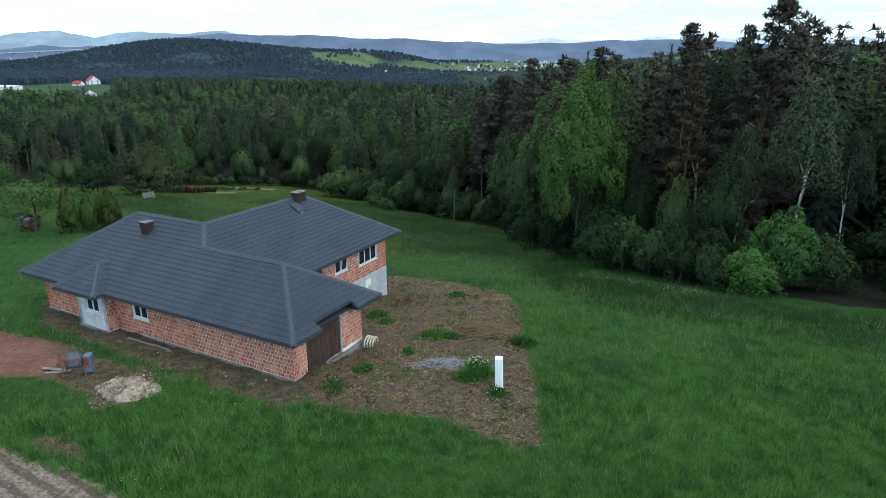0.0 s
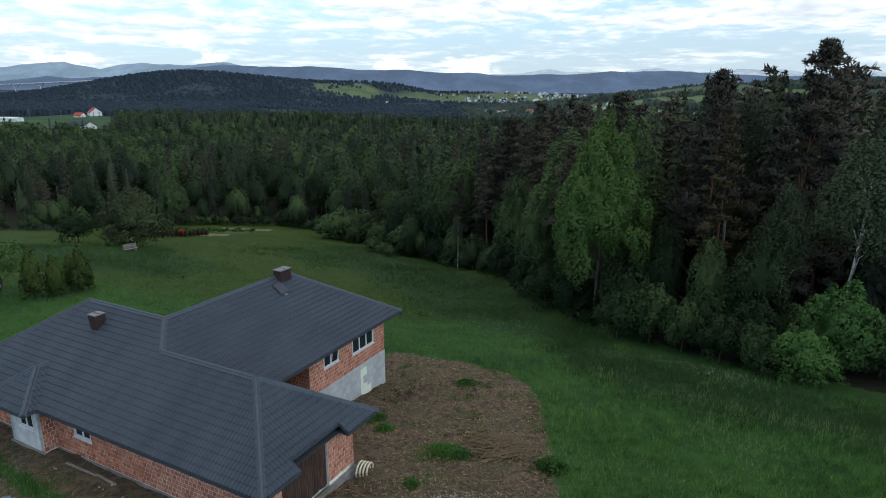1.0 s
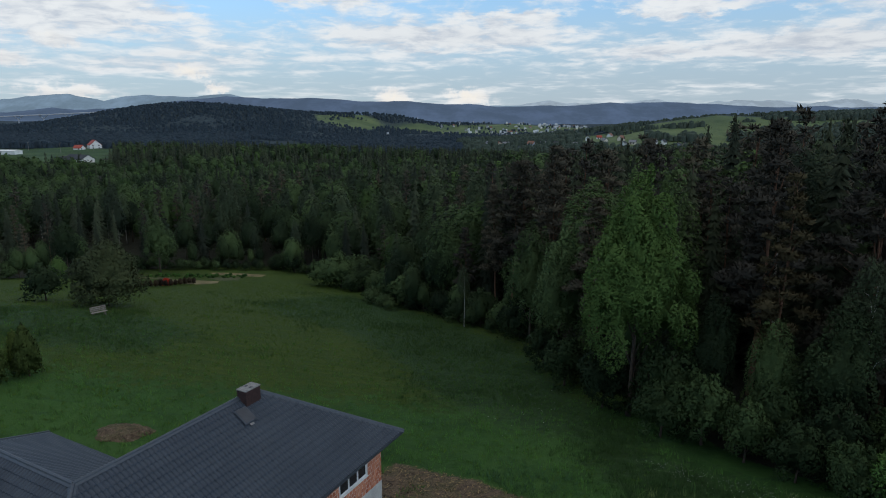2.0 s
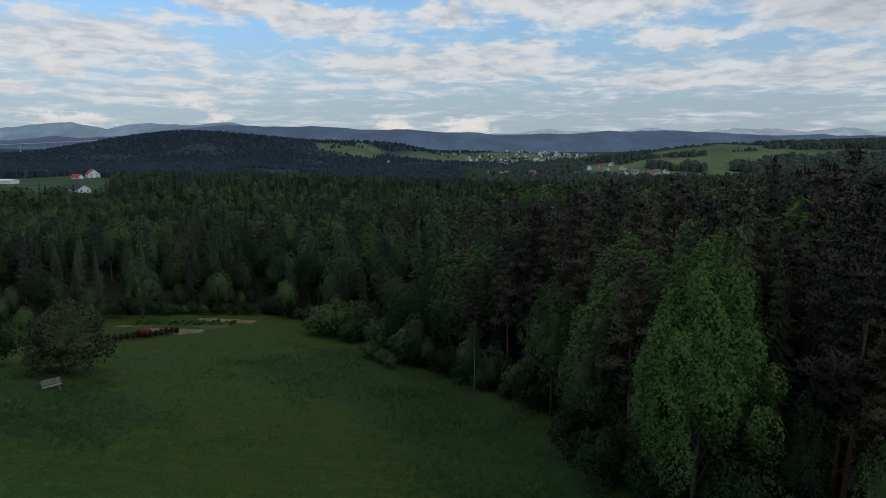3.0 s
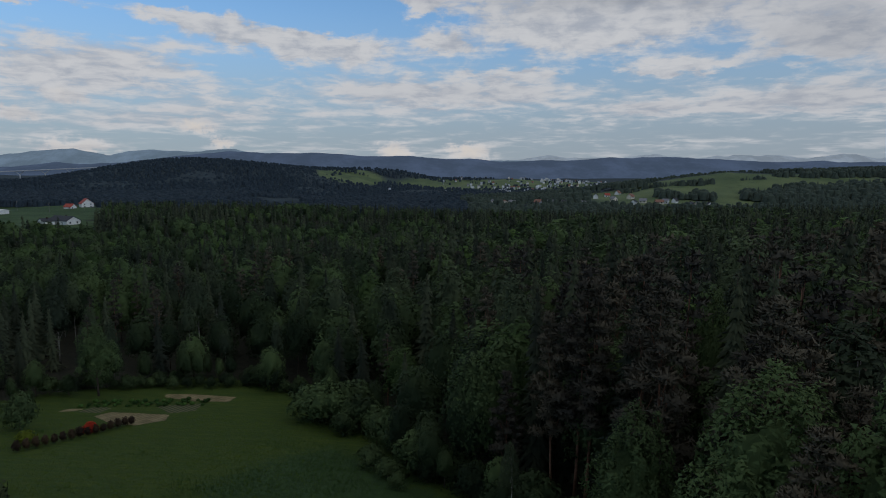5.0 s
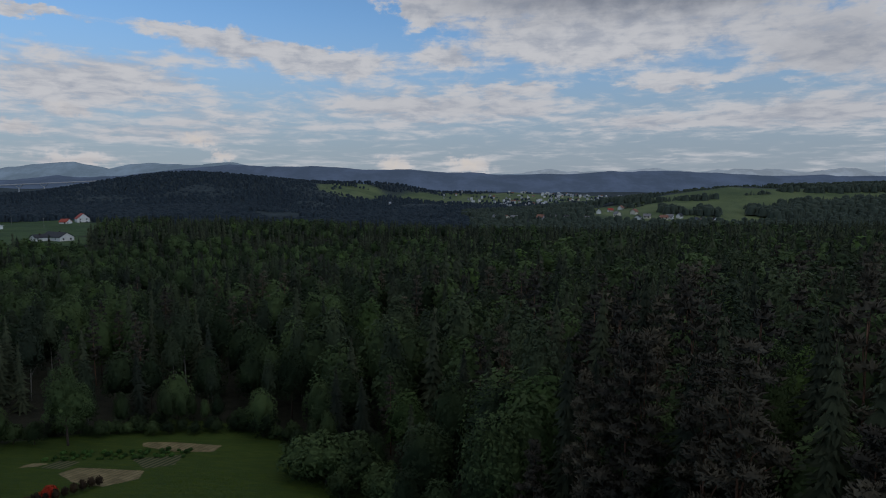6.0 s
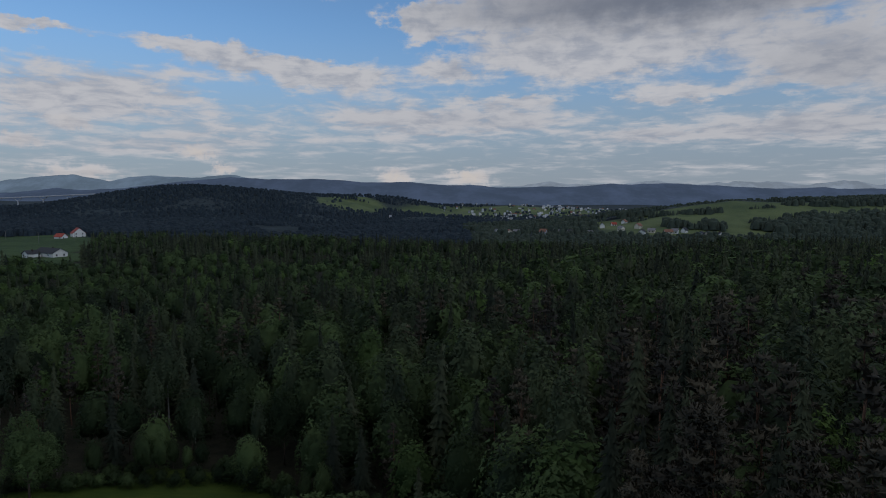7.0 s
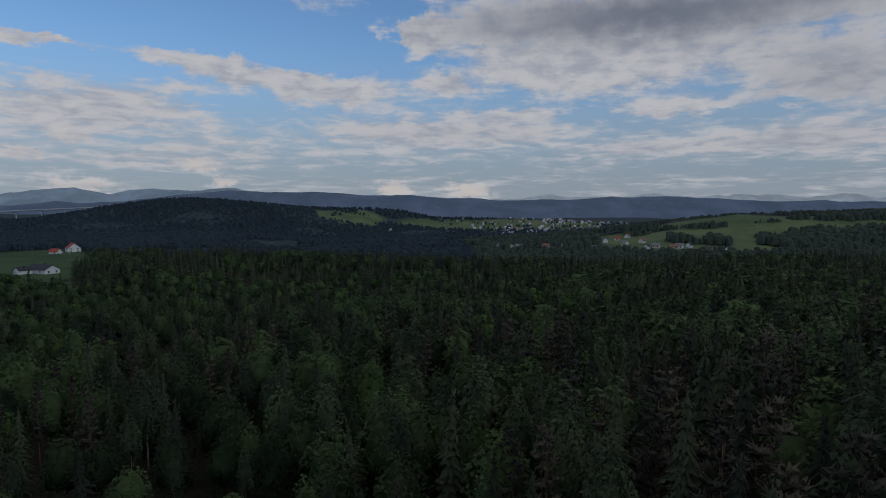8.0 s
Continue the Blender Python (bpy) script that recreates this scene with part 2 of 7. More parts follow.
    field = n.mix(n.math("MULTIPLY", n.ramp(n.noise(p, 0.02, 5, 0.7), 0.52, 0.62), 0.5), field, (0.045, 0.070, 0.034))
    pasture = n.mix(n.ramp(n.noise(p, 0.03, 5, 0.6), 0.4, 0.6), (0.030, 0.056, 0.018), (0.046, 0.078, 0.026))
    ragged = n.math("ADD", n.math("MULTIPLY", n.math("SUBTRACT", n.noise(p, 1.1, 6, 0.7), 0.5), 1.1), 0.0)
    c = grass
    for name, paint in (("mown_grass", mown), ("tall_grass", lush), ("soil", soil), ("damp_soil", damp), ("red_soil", red), ("plough", plough), ("bed", bed), ("sown_bed", sown), ("wood_floor", floor), ("hazed_far_wood", wood), ("sunlit_field", field), ("pasture", pasture)):
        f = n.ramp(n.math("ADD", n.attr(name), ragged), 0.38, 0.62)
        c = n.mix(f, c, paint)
    height = n.math("ADD", n.math("MULTIPLY", small, 0.6), n.math("MULTIPLY", clod, 1.0))
    height = n.math("ADD", height, n.math("MULTIPLY", n.math("MULTIPLY", ridge, 0.35), n.attr("plough")))
    return c, height, 0.22


M_GROUND = surface("ground", ground_colour, 0.95, spec=0.15)
M_GRASS = leaves("grass_blades", (0.061, 0.134, 0.040), 0.70, 0.42, 0.44, 0.40)
M_TUFT = leaves("meadow_tufts", (0.052, 0.088, 0.012), 0.40, 0.35, 0.3, 0.3)
M_COARSE = leaves("coarse_grass", (0.054, 0.112, 0.056), 0.5, 0.40, 0.34, 0.3)
M_RANK = leaves("rank_weeds", (0.046, 0.090, 0.028), 0.3, 0.35)
M_EAR = leaves("grass_ears", (0.125, 0.165, 0.075), 0.4, 0.30, 0.5)
M_WEED = leaves("weed_leaves", (0.060, 0.124, 0.036), 0.4, 0.35)
M_SPRUCE = leaves("spruce_needles", (0.048, 0.060, 0.042), 0.42, 0.14)
M_PINE = leaves("pine_needles", (0.074, 0.069, 0.057), 0.36, 0.14)
M_BROAD = leaves("broad_leaves", (0.050, 0.079, 0.040), 0.58, 0.28)
M_BRIGHT = leaves("young_leaves", (0.064, 0.106, 0.037), 0.34, 0.30)
M_FRESH = leaves("fresh_green_leaves", (0.068, 0.116, 0.037), 0.26, 0.32)
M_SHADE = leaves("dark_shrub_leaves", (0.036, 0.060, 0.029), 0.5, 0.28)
M_LIME = leaves("lime_green_leaves", (0.086, 0.168, 0.050), 0.30, 0.34)
M_BIRCH = leaves("birch_leaves", (0.056, 0.077, 0.048), 0.42, 0.28)
M_THUJA = leaves("thuja_scales", (0.062, 0.088, 0.026), 0.35, 0.15)
M_RUST = leaves("dry_twigs", (0.050, 0.044, 0.028), 0.4, 0.1)
# distance haze is put into these leaf colours: blue on hills, greyish on groves
M_HILL = leaves("hazed_hill_trees", (0.030, 0.044, 0.060), 0.25, 0.1)
M_GROVE = leaves("hazed_grove_trees", (0.044, 0.060, 0.052), 0.30, 0.1)
M_SAGE = leaves("grey_green_leaves", (0.055, 0.085, 0.040), 0.35, 0.25)
M_OLIVE = leaves("olive_green_leaves", (0.078, 0.096, 0.046), 0.35, 0.25, 0.2)
M_BARK = plain("bark", (0.075, 0.055, 0.042), 0.95, vary=0.4, scale=3)
M_PINEBARK = plain("pine_bark", (0.15, 0.08, 0.05), 0.95, vary=0.4, scale=3)


def birch_bark(n):
    p = n.coord()
    bands = n.noise(n.add("ShaderNodeMapping", {"Vector": p, "Scale": (2.0, 2.0, 9.0)}).outputs[0], 1.0, 5, 0.7)
    return n.mix(n.ramp(bands, 0.52, 0.62), (0.50, 0.48, 0.44), (0.05, 0.045, 0.04))


M_BIRCHBARK = surface("birch_bark", birch_bark, 0.8)
M_GREYBARK = plain("grey_birch_bark", (0.20, 0.19, 0.17), 0.9, vary=0.4, scale=2)

# ---------------------------------------------------------------- mesh helpers


def mesh_object(name, verts, faces, material, parent=None, label="", smooth=False):
    me = bpy.data.meshes.new(name)
    me.from_pydata([tuple(v) for v in verts], [], [tuple(f) for f in faces])
    me.update()
    if smooth:
        me.polygons.foreach_set("use_smooth", [True] * len(me.polygons))
    me.materials.append(material)
    ob = new(name, me)
    if parent is not None:
        ob.parent = parent
    if label:
        ob["label"] = label
    return ob


def part(name, bm, material, parent, label="", smooth=False):
    """Links a bmesh as one mesh object under a thing or under a part."""
    me = bpy.data.meshes.new(name)
    bm.normal_update()
    bm.to_mesh(me)
    bm.free()
    if smooth:
        me.polygons.foreach_set("use_smooth", [True] * len(me.polygons))
    me.materials.append(material)
    ob = new(name, me)
    if parent is not None:
        ob.parent = parent
    if label:
        ob["label"] = label
    return ob


def add_box(bm, lo, hi, bevel=0.0, m=None):
    """A box from corner to corner, its edges bevelled."""
    c = [(a + b) / 2 for a, b in zip(lo, hi)]
    d = [abs(b - a) for a, b in zip(lo, hi)]
    mat = Matrix.Translation(c) @ Matrix.Diagonal((*d, 1))
    got = bmesh.ops.create_cube(bm, size=1, matrix=(m @ mat) if m else mat)["verts"]
    if bevel:
        edges = list({e for v in got for e in v.link_edges})
        bmesh.ops.bevel(bm, geom=edges, offset=bevel, segments=1, affect="EDGES")


def add_tube(bm, points, radii, sides=6):
    """A tube along a line of points with a radius at each."""
    rings = []
    for i, p in enumerate(points):
        a, b = Vector(points[max(0, i - 1)]), Vector(points[min(len(points) - 1, i + 1)])
        q = (b - a).to_track_quat("Z", "Y")
        rings.append([bm.verts.new(Vector(p) + q @ Vector((math.cos(k * math.tau / sides) * radii[i], math.sin(k * math.tau / sides) * radii[i], 0))) for k in range(sides)])
    for r, s in zip(rings, rings[1:]):
        for k in range(sides):
            bm.faces.new((r[k], r[(k + 1) % sides], s[(k + 1) % sides], s[k]))
    for ring, flip in ((rings[0], True), (rings[-1], False)):
        bm.faces.new(ring[::-1] if flip else ring)


def empty(name, m, label, category, group="", kind=""):
    ob = new(name)
    ob.empty_display_size = 0.2
    ob.matrix_basis = m
    return tagged(ob, label, category, group, kind)


# ---------------------------------------------------------------- lie of the land
def smooth(t):
    t = np.clip(t, 0, 1)
    return t * t * (3 - 2 * t)


def bell(x, y, cx, cy, sx, sy):
    return np.exp(-((x - cx) / sx) ** 2 - ((y - cy) / sy) ** 2)


HOUSE = (-7.41, 27.94)
TURNED = radians(-28)
CU, SU = math.cos(TURNED), math.sin(TURNED)


def to_house(x, y):
    dx, dy = x - HOUSE[0], y - HOUSE[1]
    return dx * CU + dy * SU, -dx * SU + dy * CU


def land(x, y):
    """Height of the ground, in metres; numbers or arrays."""
    x, y = np.asarray(x, float), np.asarray(y, float)
    t = np.maximum(y - 30, 0)
    fall = 0.163 * t
    fall = -np.log(np.exp(-0.35 * np.minimum(fall, 100)) + math.exp(-0.35 * 26)) / 0.35
    z = -fall
    z = z + 7.0 * np.tanh(np.maximum(-x, 0) * 0.11 / 7.0) * smooth((y - 30) / 60) * (1 - 0.35 * bell(x, y, -50, 152, 60, 32))
    z = z + 0.02 * np.maximum(30 - y, 0) * smooth((30 - y) / 40)
    # far off: the valley beyond the wood, and the hills
    z = z - 10 * smooth((y - 640) / 200) * smooth((50 - x) / 250) * smooth((x + 330) / 160) - 12 * smooth((y - 1150) / 300) * smooth((x + 450) / 400)
    z = z + 52 * bell(x, y, -735, 1700, 240, 330) + 34 * bell(x, y, -470, 1800, 260, 350)
    z = z + 34 * bell(x, y, 430, 1020, 250, 170) + 44 * bell(x, y, 800, 1030, 260, 260) + 10 * bell(x, y, 230, 810, 220, 80)
    z = z + 1.7 * bell(x, y, -47, 80, 24, 28)
    z = z + 17 * bell(x, y, -285, 2000, 150, 240) + 34 * bell(x, y, -165, 2080, 130, 170) + 26 * bell(x, y, 120, 2350, 420, 300)
    # a level strip along the front of the house
    u, v = to_house(x, y)
    w = smooth((u + 31) / 7) * smooth((-0.3 - u) / 1.5) * smooth((8.5 - v) / 4) * smooth((v + 9) / 6)
    return z + (-0.16 - z) * w


def inside(x, y, ring, shift=0.0, soft=1.6):
    """Soft mask of a closed ring of corners: 1 within, 0 without, 0.5 on the edge."""
    x, y = np.asarray(x, float), np.asarray(y, float)
    best, odd = np.full(x.shape, 1e9), np.zeros(x.shape, bool)
    for (ax, ay), (bx, by) in zip(ring, ring[1:] + ring[:1]):
        ex, ey = bx - ax, by - ay
        s = np.clip(((x - ax) * ex + (y - ay) * ey) / (ex * ex + ey * ey), 0, 1)
        best = np.minimum(best, np.hypot(x - ax - s * ex, y - ay - s * ey))
        cut = (ay > y) != (by > y)
        odd ^= cut & (x < ex * (y - ay) / (ey if ey else 1e-9) + ax)
    return np.clip(0.5 + (np.where(odd, best, -best) + shift) / soft, 0, 1)


SOIL = [(-6.5, 26.8), (-3.9, 25.9), (-0.6, 25.6), (1.9, 24.2), (3.3, 23.0), (4.4, 23.4), (4.8, 28), (5.0, 34.8), (5.7, 42), (5.9, 45), (5.4, 49), (4.0, 51.4), (0.8, 54.0), (-4.6, 56.5), (-6.4, 52), (-12, 34)]
YARD = [(-28, 40.5), (-26, 36.8), (-20, 33.2), (-8, 26.5), (-6.3, 27.2), (-6.5, 31), (-26, 42)]
VERGE = [(-19.0, 23.9), (-17.2, 24.1), (-15.0, 22.8), (-15.4, 22.2), (-17.6, 23.0)]
YARD_TRACK = [(-21.5, 29.6), (-18.5, 28.2), (-16.8, 26.2), (-14.6, 27.8), (-15.6, 30.2), (-19, 31.6), (-23, 34)]
RED_YARD = [(-31, 37), (-27.2, 35.2), (-22.8, 34.0), (-20.8, 31.3), (-21.8, 29.6), (-24, 29.6), (-30, 31.0), (-36, 34)]
PLOUGH = [(-45, 31), (-19.3, 23.2), (-17.5, 22.5), (-15.8, 21.7), (-14.4, 21.1), (-12.6, 20.1), (-9, 15), (-9, -60), (-80, -60), (-80, 45)]
BEDS = [[(-61.5, 146.5), (-60.5, 149.5), (-50.5, 149.3), (-49.6, 145.8), (-52.6, 141.8), (-57.4, 143.0)], [(-57.3, 162.6), (-53, 163.4), (-44, 162.8), (-44.4, 159.4), (-50.3, 158.8), (-56.3, 160.6)],
        [(-68.6, 148.0), (-68.0, 150.4), (-65.6, 150.8), (-66.0, 149.2)]]
SOWN = [[(-55.2, 154.6), (-48.2, 157.6), (-47.6, 152.6), (-51.0, 150.2)], [(-65.4, 148.6), (-65.0, 152.4), (-61.6, 152.2), (-61.8, 148.4)]]
# tall rank weeds in the lower meadow; last ring: wood's shade as darker grass
TALL = [[(-33, 116), (-28, 128), (-22, 136), (-13, 130), (1, 113), (9, 97), (12, 76), (15, 60), (6, 62), (-3, 72), (-9, 88), (-18, 100), (-28, 106)],
        [(-60, 96), (-43, 93), (-35.6, 93), (-29, 85), (-30, 76), (-40, 74), (-52, 76), (-70, 88)],
        [(12, 66), (15, 59), (20, 52), (27, 44), (38, 39), (60, 34), (60, 26), (42, 28), (28, 33), (18, 40), (11, 48), (8, 58)]]
# the meadow: outside of it the wood begins
MEADOW = [(-150, -80), (150, -80), (150, 10), (60, 34), (40, 39), (30, 41.5), (22.5, 49.5), (17, 56.2), (12.6, 73), (9, 97), (2.2, 111), (-9.5, 126), (-16, 140), (-19, 152), (-30, 160), (-37, 166), (-48, 174), (-60, 168), (-74, 158), (-84, 140), (-96, 124), (-115, 112), (-150, 104)]
CLEARING = [(-620, 752), (-458, 752), (-425, 773), (-340, 690), (-312, 606), (-282, 545), (-256, 481), (-214, 446), (-203, 418), (-264, 430), (-322, 448), (-420, 470), (-600, 520)]
# groves on the open slopes across the valley: middle and half sizes
GROVES = [(270, 985, 26, 14), (306, 940, 34, 10), (352, 930, 24, 9), (270, 822, 15, 26), (308, 805, 14, 24), (395, 800, 42, 36), (470, 845, 60, 40), (540, 830, 60, 60), (485, 955, 16, 8), (560, 948, 55, 14), (620, 945, 40, 14), (430, 935, 20, 5), (158, 860, 30, 20)]


def in_grove(x, y):
    return max(1 - ((x - a) / c) ** 2 - ((y - b) / d) ** 2 for a, b, c, d in GROVES)

def bare_at(x, y, with_red=True):
    return np.maximum.reduce([inside(x, y, k) for k in ((SOIL, YARD, YARD_TRACK, VERGE, RED_YARD, PLOUGH) if with_red else (SOIL, YARD, YARD_TRACK, VERGE, PLOUGH))])


def under_house(x, y):
    u, v = to_house(x, y)
    return (u > -22.5) & (u < -0.8) & (v > 0.8) & (v < 10) | (u > -16.4) & (u < -7.1) & (v > 0) & (v < 19.4)


# ---------------------------------------------------------------- the ground, one sheet to the horizon


def graded(near_lo, near_hi, step, lo, hi, growth):
    out = list(np.arange(near_lo, near_hi + 1e-6, step))
    d = step
    while out[-1] < hi:
        d *= growth
        out.append(out[-1] + d)
    d = step
    while out[0] > lo:
        d *= growth
        out.insert(0, out[0] - d)
    return np.array(out)


def clear_land(x, y):
    """Where the far land is open fields rather than wood."""
    return (1.6 * bell(x, y, 290, 880, 130, 100) + 1.5 * bell(x, y, 400, 930, 150, 70) + 1.4 * bell(x, y, 560, 930, 90, 20) + 2.6 * bell(x, y, -272, 1800, 62, 150)
            + 1.3 * bell(x, y, 110, 2180, 130, 60) + 1.1 * bell(x, y, -60, 1900, 90, 40) + 0.9 * bell(x, y, 90, 1930, 210, 130) + 0.9 * bell(x, y, 40, 1720, 120, 40) + 1.0 * bell(x, y, 420, 2150, 330, 260) + 0.9 * bell(x, y, 250, 765, 110, 16))


def build_ground():
    xs = graded(-34, 14, 0.5, -4800, 4800, 1.09)
    ys = graded(18, 56, 0.5, -600, 4850, 1.055)
    # a finer net over the garden at the far end of the meadow
    xs = np.unique(np.concatenate([xs, np.arange(-70.2, -42, 0.5)]))
    ys = np.unique(np.concatenate([ys, np.arange(138.3, 168, 0.5)]))
    gx, gy = np.meshgrid(xs, ys)
    z = land(gx, gy)
    soil = np.maximum.reduce([inside(gx, gy, SOIL), inside(gx, gy, YARD), inside(gx, gy, YARD_TRACK), inside(gx, gy, VERGE, 0.0, 1.0)])
    damp = inside(gx, gy, YARD, -0.4)
    red, plough = inside(gx, gy, RED_YARD), inside(gx, gy, PLOUGH)
    bed = np.maximum.reduce([inside(gx, gy, b, 0.0, 0.8) for b in BEDS])
    sown = np.maximum.reduce([inside(gx, gy, b, 0.0, 0.8) for b in SOWN])
    tall = 0.88 * np.maximum.reduce([inside(gx, gy, b, 0.0, 12.0) for b in TALL])
    mown = smooth((gy - 54) / 26) * 0.8
    meadow, clearing = inside(gx, gy, MEADOW), inside(gx, gy, CLEARING)
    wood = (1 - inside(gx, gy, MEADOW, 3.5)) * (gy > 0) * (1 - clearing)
    # broken ground: clods, ruts and the ploughed ridges
    lump = np.array([[noise.noise((x * 0.9, y * 0.9, 0)) + 0.6 * noise.noise((x * 2.1, y * 2.1, 5)) for x in xs] if -5 < y < 70 else [0] * len(xs) for y in ys])
    fade = smooth((90 - np.abs(gy - 35)) / 60)
    z = z + lump * (0.05 + 0.10 * soil + 0.05 * red) * fade
    across = (gx * 0.52 + gy * 0.85)
    z = z + plough * 0.03 * np.sin(across * math.tau / 2.3) * fade
    roll = np.array([[noise.fractal((x * 0.006, y * 0.006, 2), 1.0, 2.0, 4) for x in xs] for y in ys])
    z = z + roll * 9 * smooth((gy - 500) / 700)
    far = smooth((gy - 640) / 60)
    patch = np.array([[noise.noise((x * 0.004, y * 0.0022, 9)) for x in xs] for y in ys])
    opened = np.clip(clear_land(gx, gy) + 0.5 * patch * bell(gx, gy, 250, 1800, 500, 500), 0, 1)
    field = far * opened
    verts = np.stack([gx, gy, z], -1).reshape(-1, 3)
    nx, ny = len(xs), len(ys)
    i = np.arange(nx * ny).reshape(ny, nx)
    faces = np.stack([i[:-1, :-1], i[:-1, 1:], i[1:, 1:], i[1:, :-1]], -1).reshape(-1, 4)
    ob = mesh_object("ground", verts.tolist(), faces.tolist(), M_GROUND, smooth=True)
    for name, mask in (("mown_grass", mown), ("tall_grass", tall), ("sown_bed", sown), ("soil", soil), ("damp_soil", damp), ("red_soil", red), ("plough", plough), ("bed", bed), ("wood_floor", wood), ("hazed_far_wood", smooth((gy - 640) / 60)), ("sunlit_field", field), ("pasture", clearing)):
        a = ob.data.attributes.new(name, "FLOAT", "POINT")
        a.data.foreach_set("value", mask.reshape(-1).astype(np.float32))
    tagged(ob, "green sloping meadow with bare brown soil, ploughed strip and wooded hills", "ground", kind="structure")


build_ground()


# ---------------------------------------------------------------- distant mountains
# distance haze is drawn as a self-glowing colour on the ranges
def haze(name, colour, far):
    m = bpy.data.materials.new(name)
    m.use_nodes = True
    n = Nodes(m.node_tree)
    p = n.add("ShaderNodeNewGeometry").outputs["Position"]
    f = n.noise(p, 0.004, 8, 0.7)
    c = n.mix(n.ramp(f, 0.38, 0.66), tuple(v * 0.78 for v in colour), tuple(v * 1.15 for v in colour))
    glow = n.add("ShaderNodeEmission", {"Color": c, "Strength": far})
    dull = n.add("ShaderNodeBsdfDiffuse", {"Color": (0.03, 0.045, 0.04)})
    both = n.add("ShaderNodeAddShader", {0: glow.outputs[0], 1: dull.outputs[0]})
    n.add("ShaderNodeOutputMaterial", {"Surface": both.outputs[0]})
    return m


def mountain_range(name, label, y, crest, lo, hi, material, seed, rough):
    """A long ridge: crest(x) is its height; its near side falls towards the viewer with spurs and gullies."""
    xs = np.linspace(lo, hi, 420)
    rows = np.linspace(0, 1, 12)
    verts, faces = [], []
    for k, r in enumerate(rows):
        for x in xs:
            top = crest(x) + rough * noise.fractal((x * 0.0035, seed, 0), 1.0, 2.0, 6)
            spur = noise.fractal((x * 0.004, r * 1.5 + seed, 3), 1.0, 2.0, 4)
            z = -70 + (top + 70) * (1 - r ** 1.2) + spur * rough * 1.3 * r * (1 - r) * 2
            verts.append((x, y - 420 * r + 60 * spur * r, z))
    w = len(xs)
    for k in range(len(rows) - 1):
        for i in range(w - 1):
            a = k * w + i
            faces.append((a, a + 1, a + w + 1, a + w))
    ob = mesh_object(name, verts, faces, material, smooth=True)
    tagged(ob, label, "mountains", kind="structure")


def crest_of(points):
    px, pz = zip(*points)
    return lambda x: float(np.interp(x, px, pz))

# ---------------------------------------------------------------- trees
R = np.random.RandomState(7)


def unit(v):
    return v / np.maximum(np.linalg.norm(v, axis=1, keepdims=True), 1e-9)


def rhombs(centres, ahead, side, length, width):
    """Leaf-shaped quads: one for each centre, along and across the given directions."""
    n = len(centres)
    a = unit(ahead)
    s = unit(side - a * (side * a).sum(1, keepdims=True))
    L, W = np.reshape(length, (-1, 1)) * np.ones((n, 1)), np.reshape(width, (-1, 1)) * np.ones((n, 1))
    v = np.stack([centres - a * L * 0.5, centres + s * W * 0.5 + a * L * 0.08, centres + a * L * 0.5, centres - s * W * 0.5 + a * L * 0.08], 1)
    return v.reshape(-1, 3)


def quads(count):
    return np.arange(count * 4).reshape(-1, 4)


def leaflets(centres, ahead, facing, length, width, way, soft):
    """Three-cornered leaf sprays with their tips ahead, turned outward; each is shaded between its own face and its crown's round form (soft)."""
    a = unit(ahead)
    s = unit(np.cross(facing, a))
    L, W = np.reshape(length, (-1, 1)), np.reshape(width, (-1, 1))
    v = np.stack([centres + a * L * 0.6, centres - a * L * 0.4 - s * W * 0.5, centres - a * L * 0.4 + s * W * 0.5], 1)
    g = unit(np.cross(v[:, 1] - v[:, 0], v[:, 2] - v[:, 0]))
    w = unit(way)
    back = (g * w).sum(1) < 0
    v[back] = v[back][:, [0, 2, 1]]
    g[back] *= -1
    return v.reshape(-1, 3), np.arange(len(v) * 3).reshape(-1, 3), np.repeat(unit(w * soft + g * (1 - soft)), 3, 0)


def joined(*shapes):
    """Several (corners, triangles, normals) as one."""
    shapes = [s for s in shapes if s is not None and len(s[0])]
    start = np.cumsum([0] + [len(s[0]) for s in shapes[:-1]])
    return np.concatenate([s[0] for s in shapes]), np.concatenate([s[1] + k for s, k in zip(shapes, start)]), np.concatenate([s[2] for s in shapes])


def foliage(name, shape, material, parent=None, tone=None):
    """A mesh of triangles with the normals given; tone: a number for each corner that tells the plants of a joined mesh apart."""
    v, f, n = shape
    me = bpy.data.meshes.new(name)
    me.vertices.add(len(v))
    me.vertices.foreach_set("co", v.astype(np.float32).ravel())
    me.loops.add(len(f) * 3)
    me.loops.foreach_set("vertex_index", f.astype(np.int32).ravel())
    me.polygons.add(len(f))
    me.polygons.foreach_set("loop_start", np.arange(0, len(f) * 3, 3, dtype=np.int32))
    me.update(calc_edges=True)
    me.polygons.foreach_set("use_smooth", [True] * len(f))
    me.normals_split_custom_set_from_vertices(n.tolist())
    if tone is not None:
        me.attributes.new("tone", "FLOAT", "POINT").data.foreach_set("value", tone.astype(np.float32))
    me.materials.append(material)
    ob = new(name, me)
    ob.parent = parent
    return ob


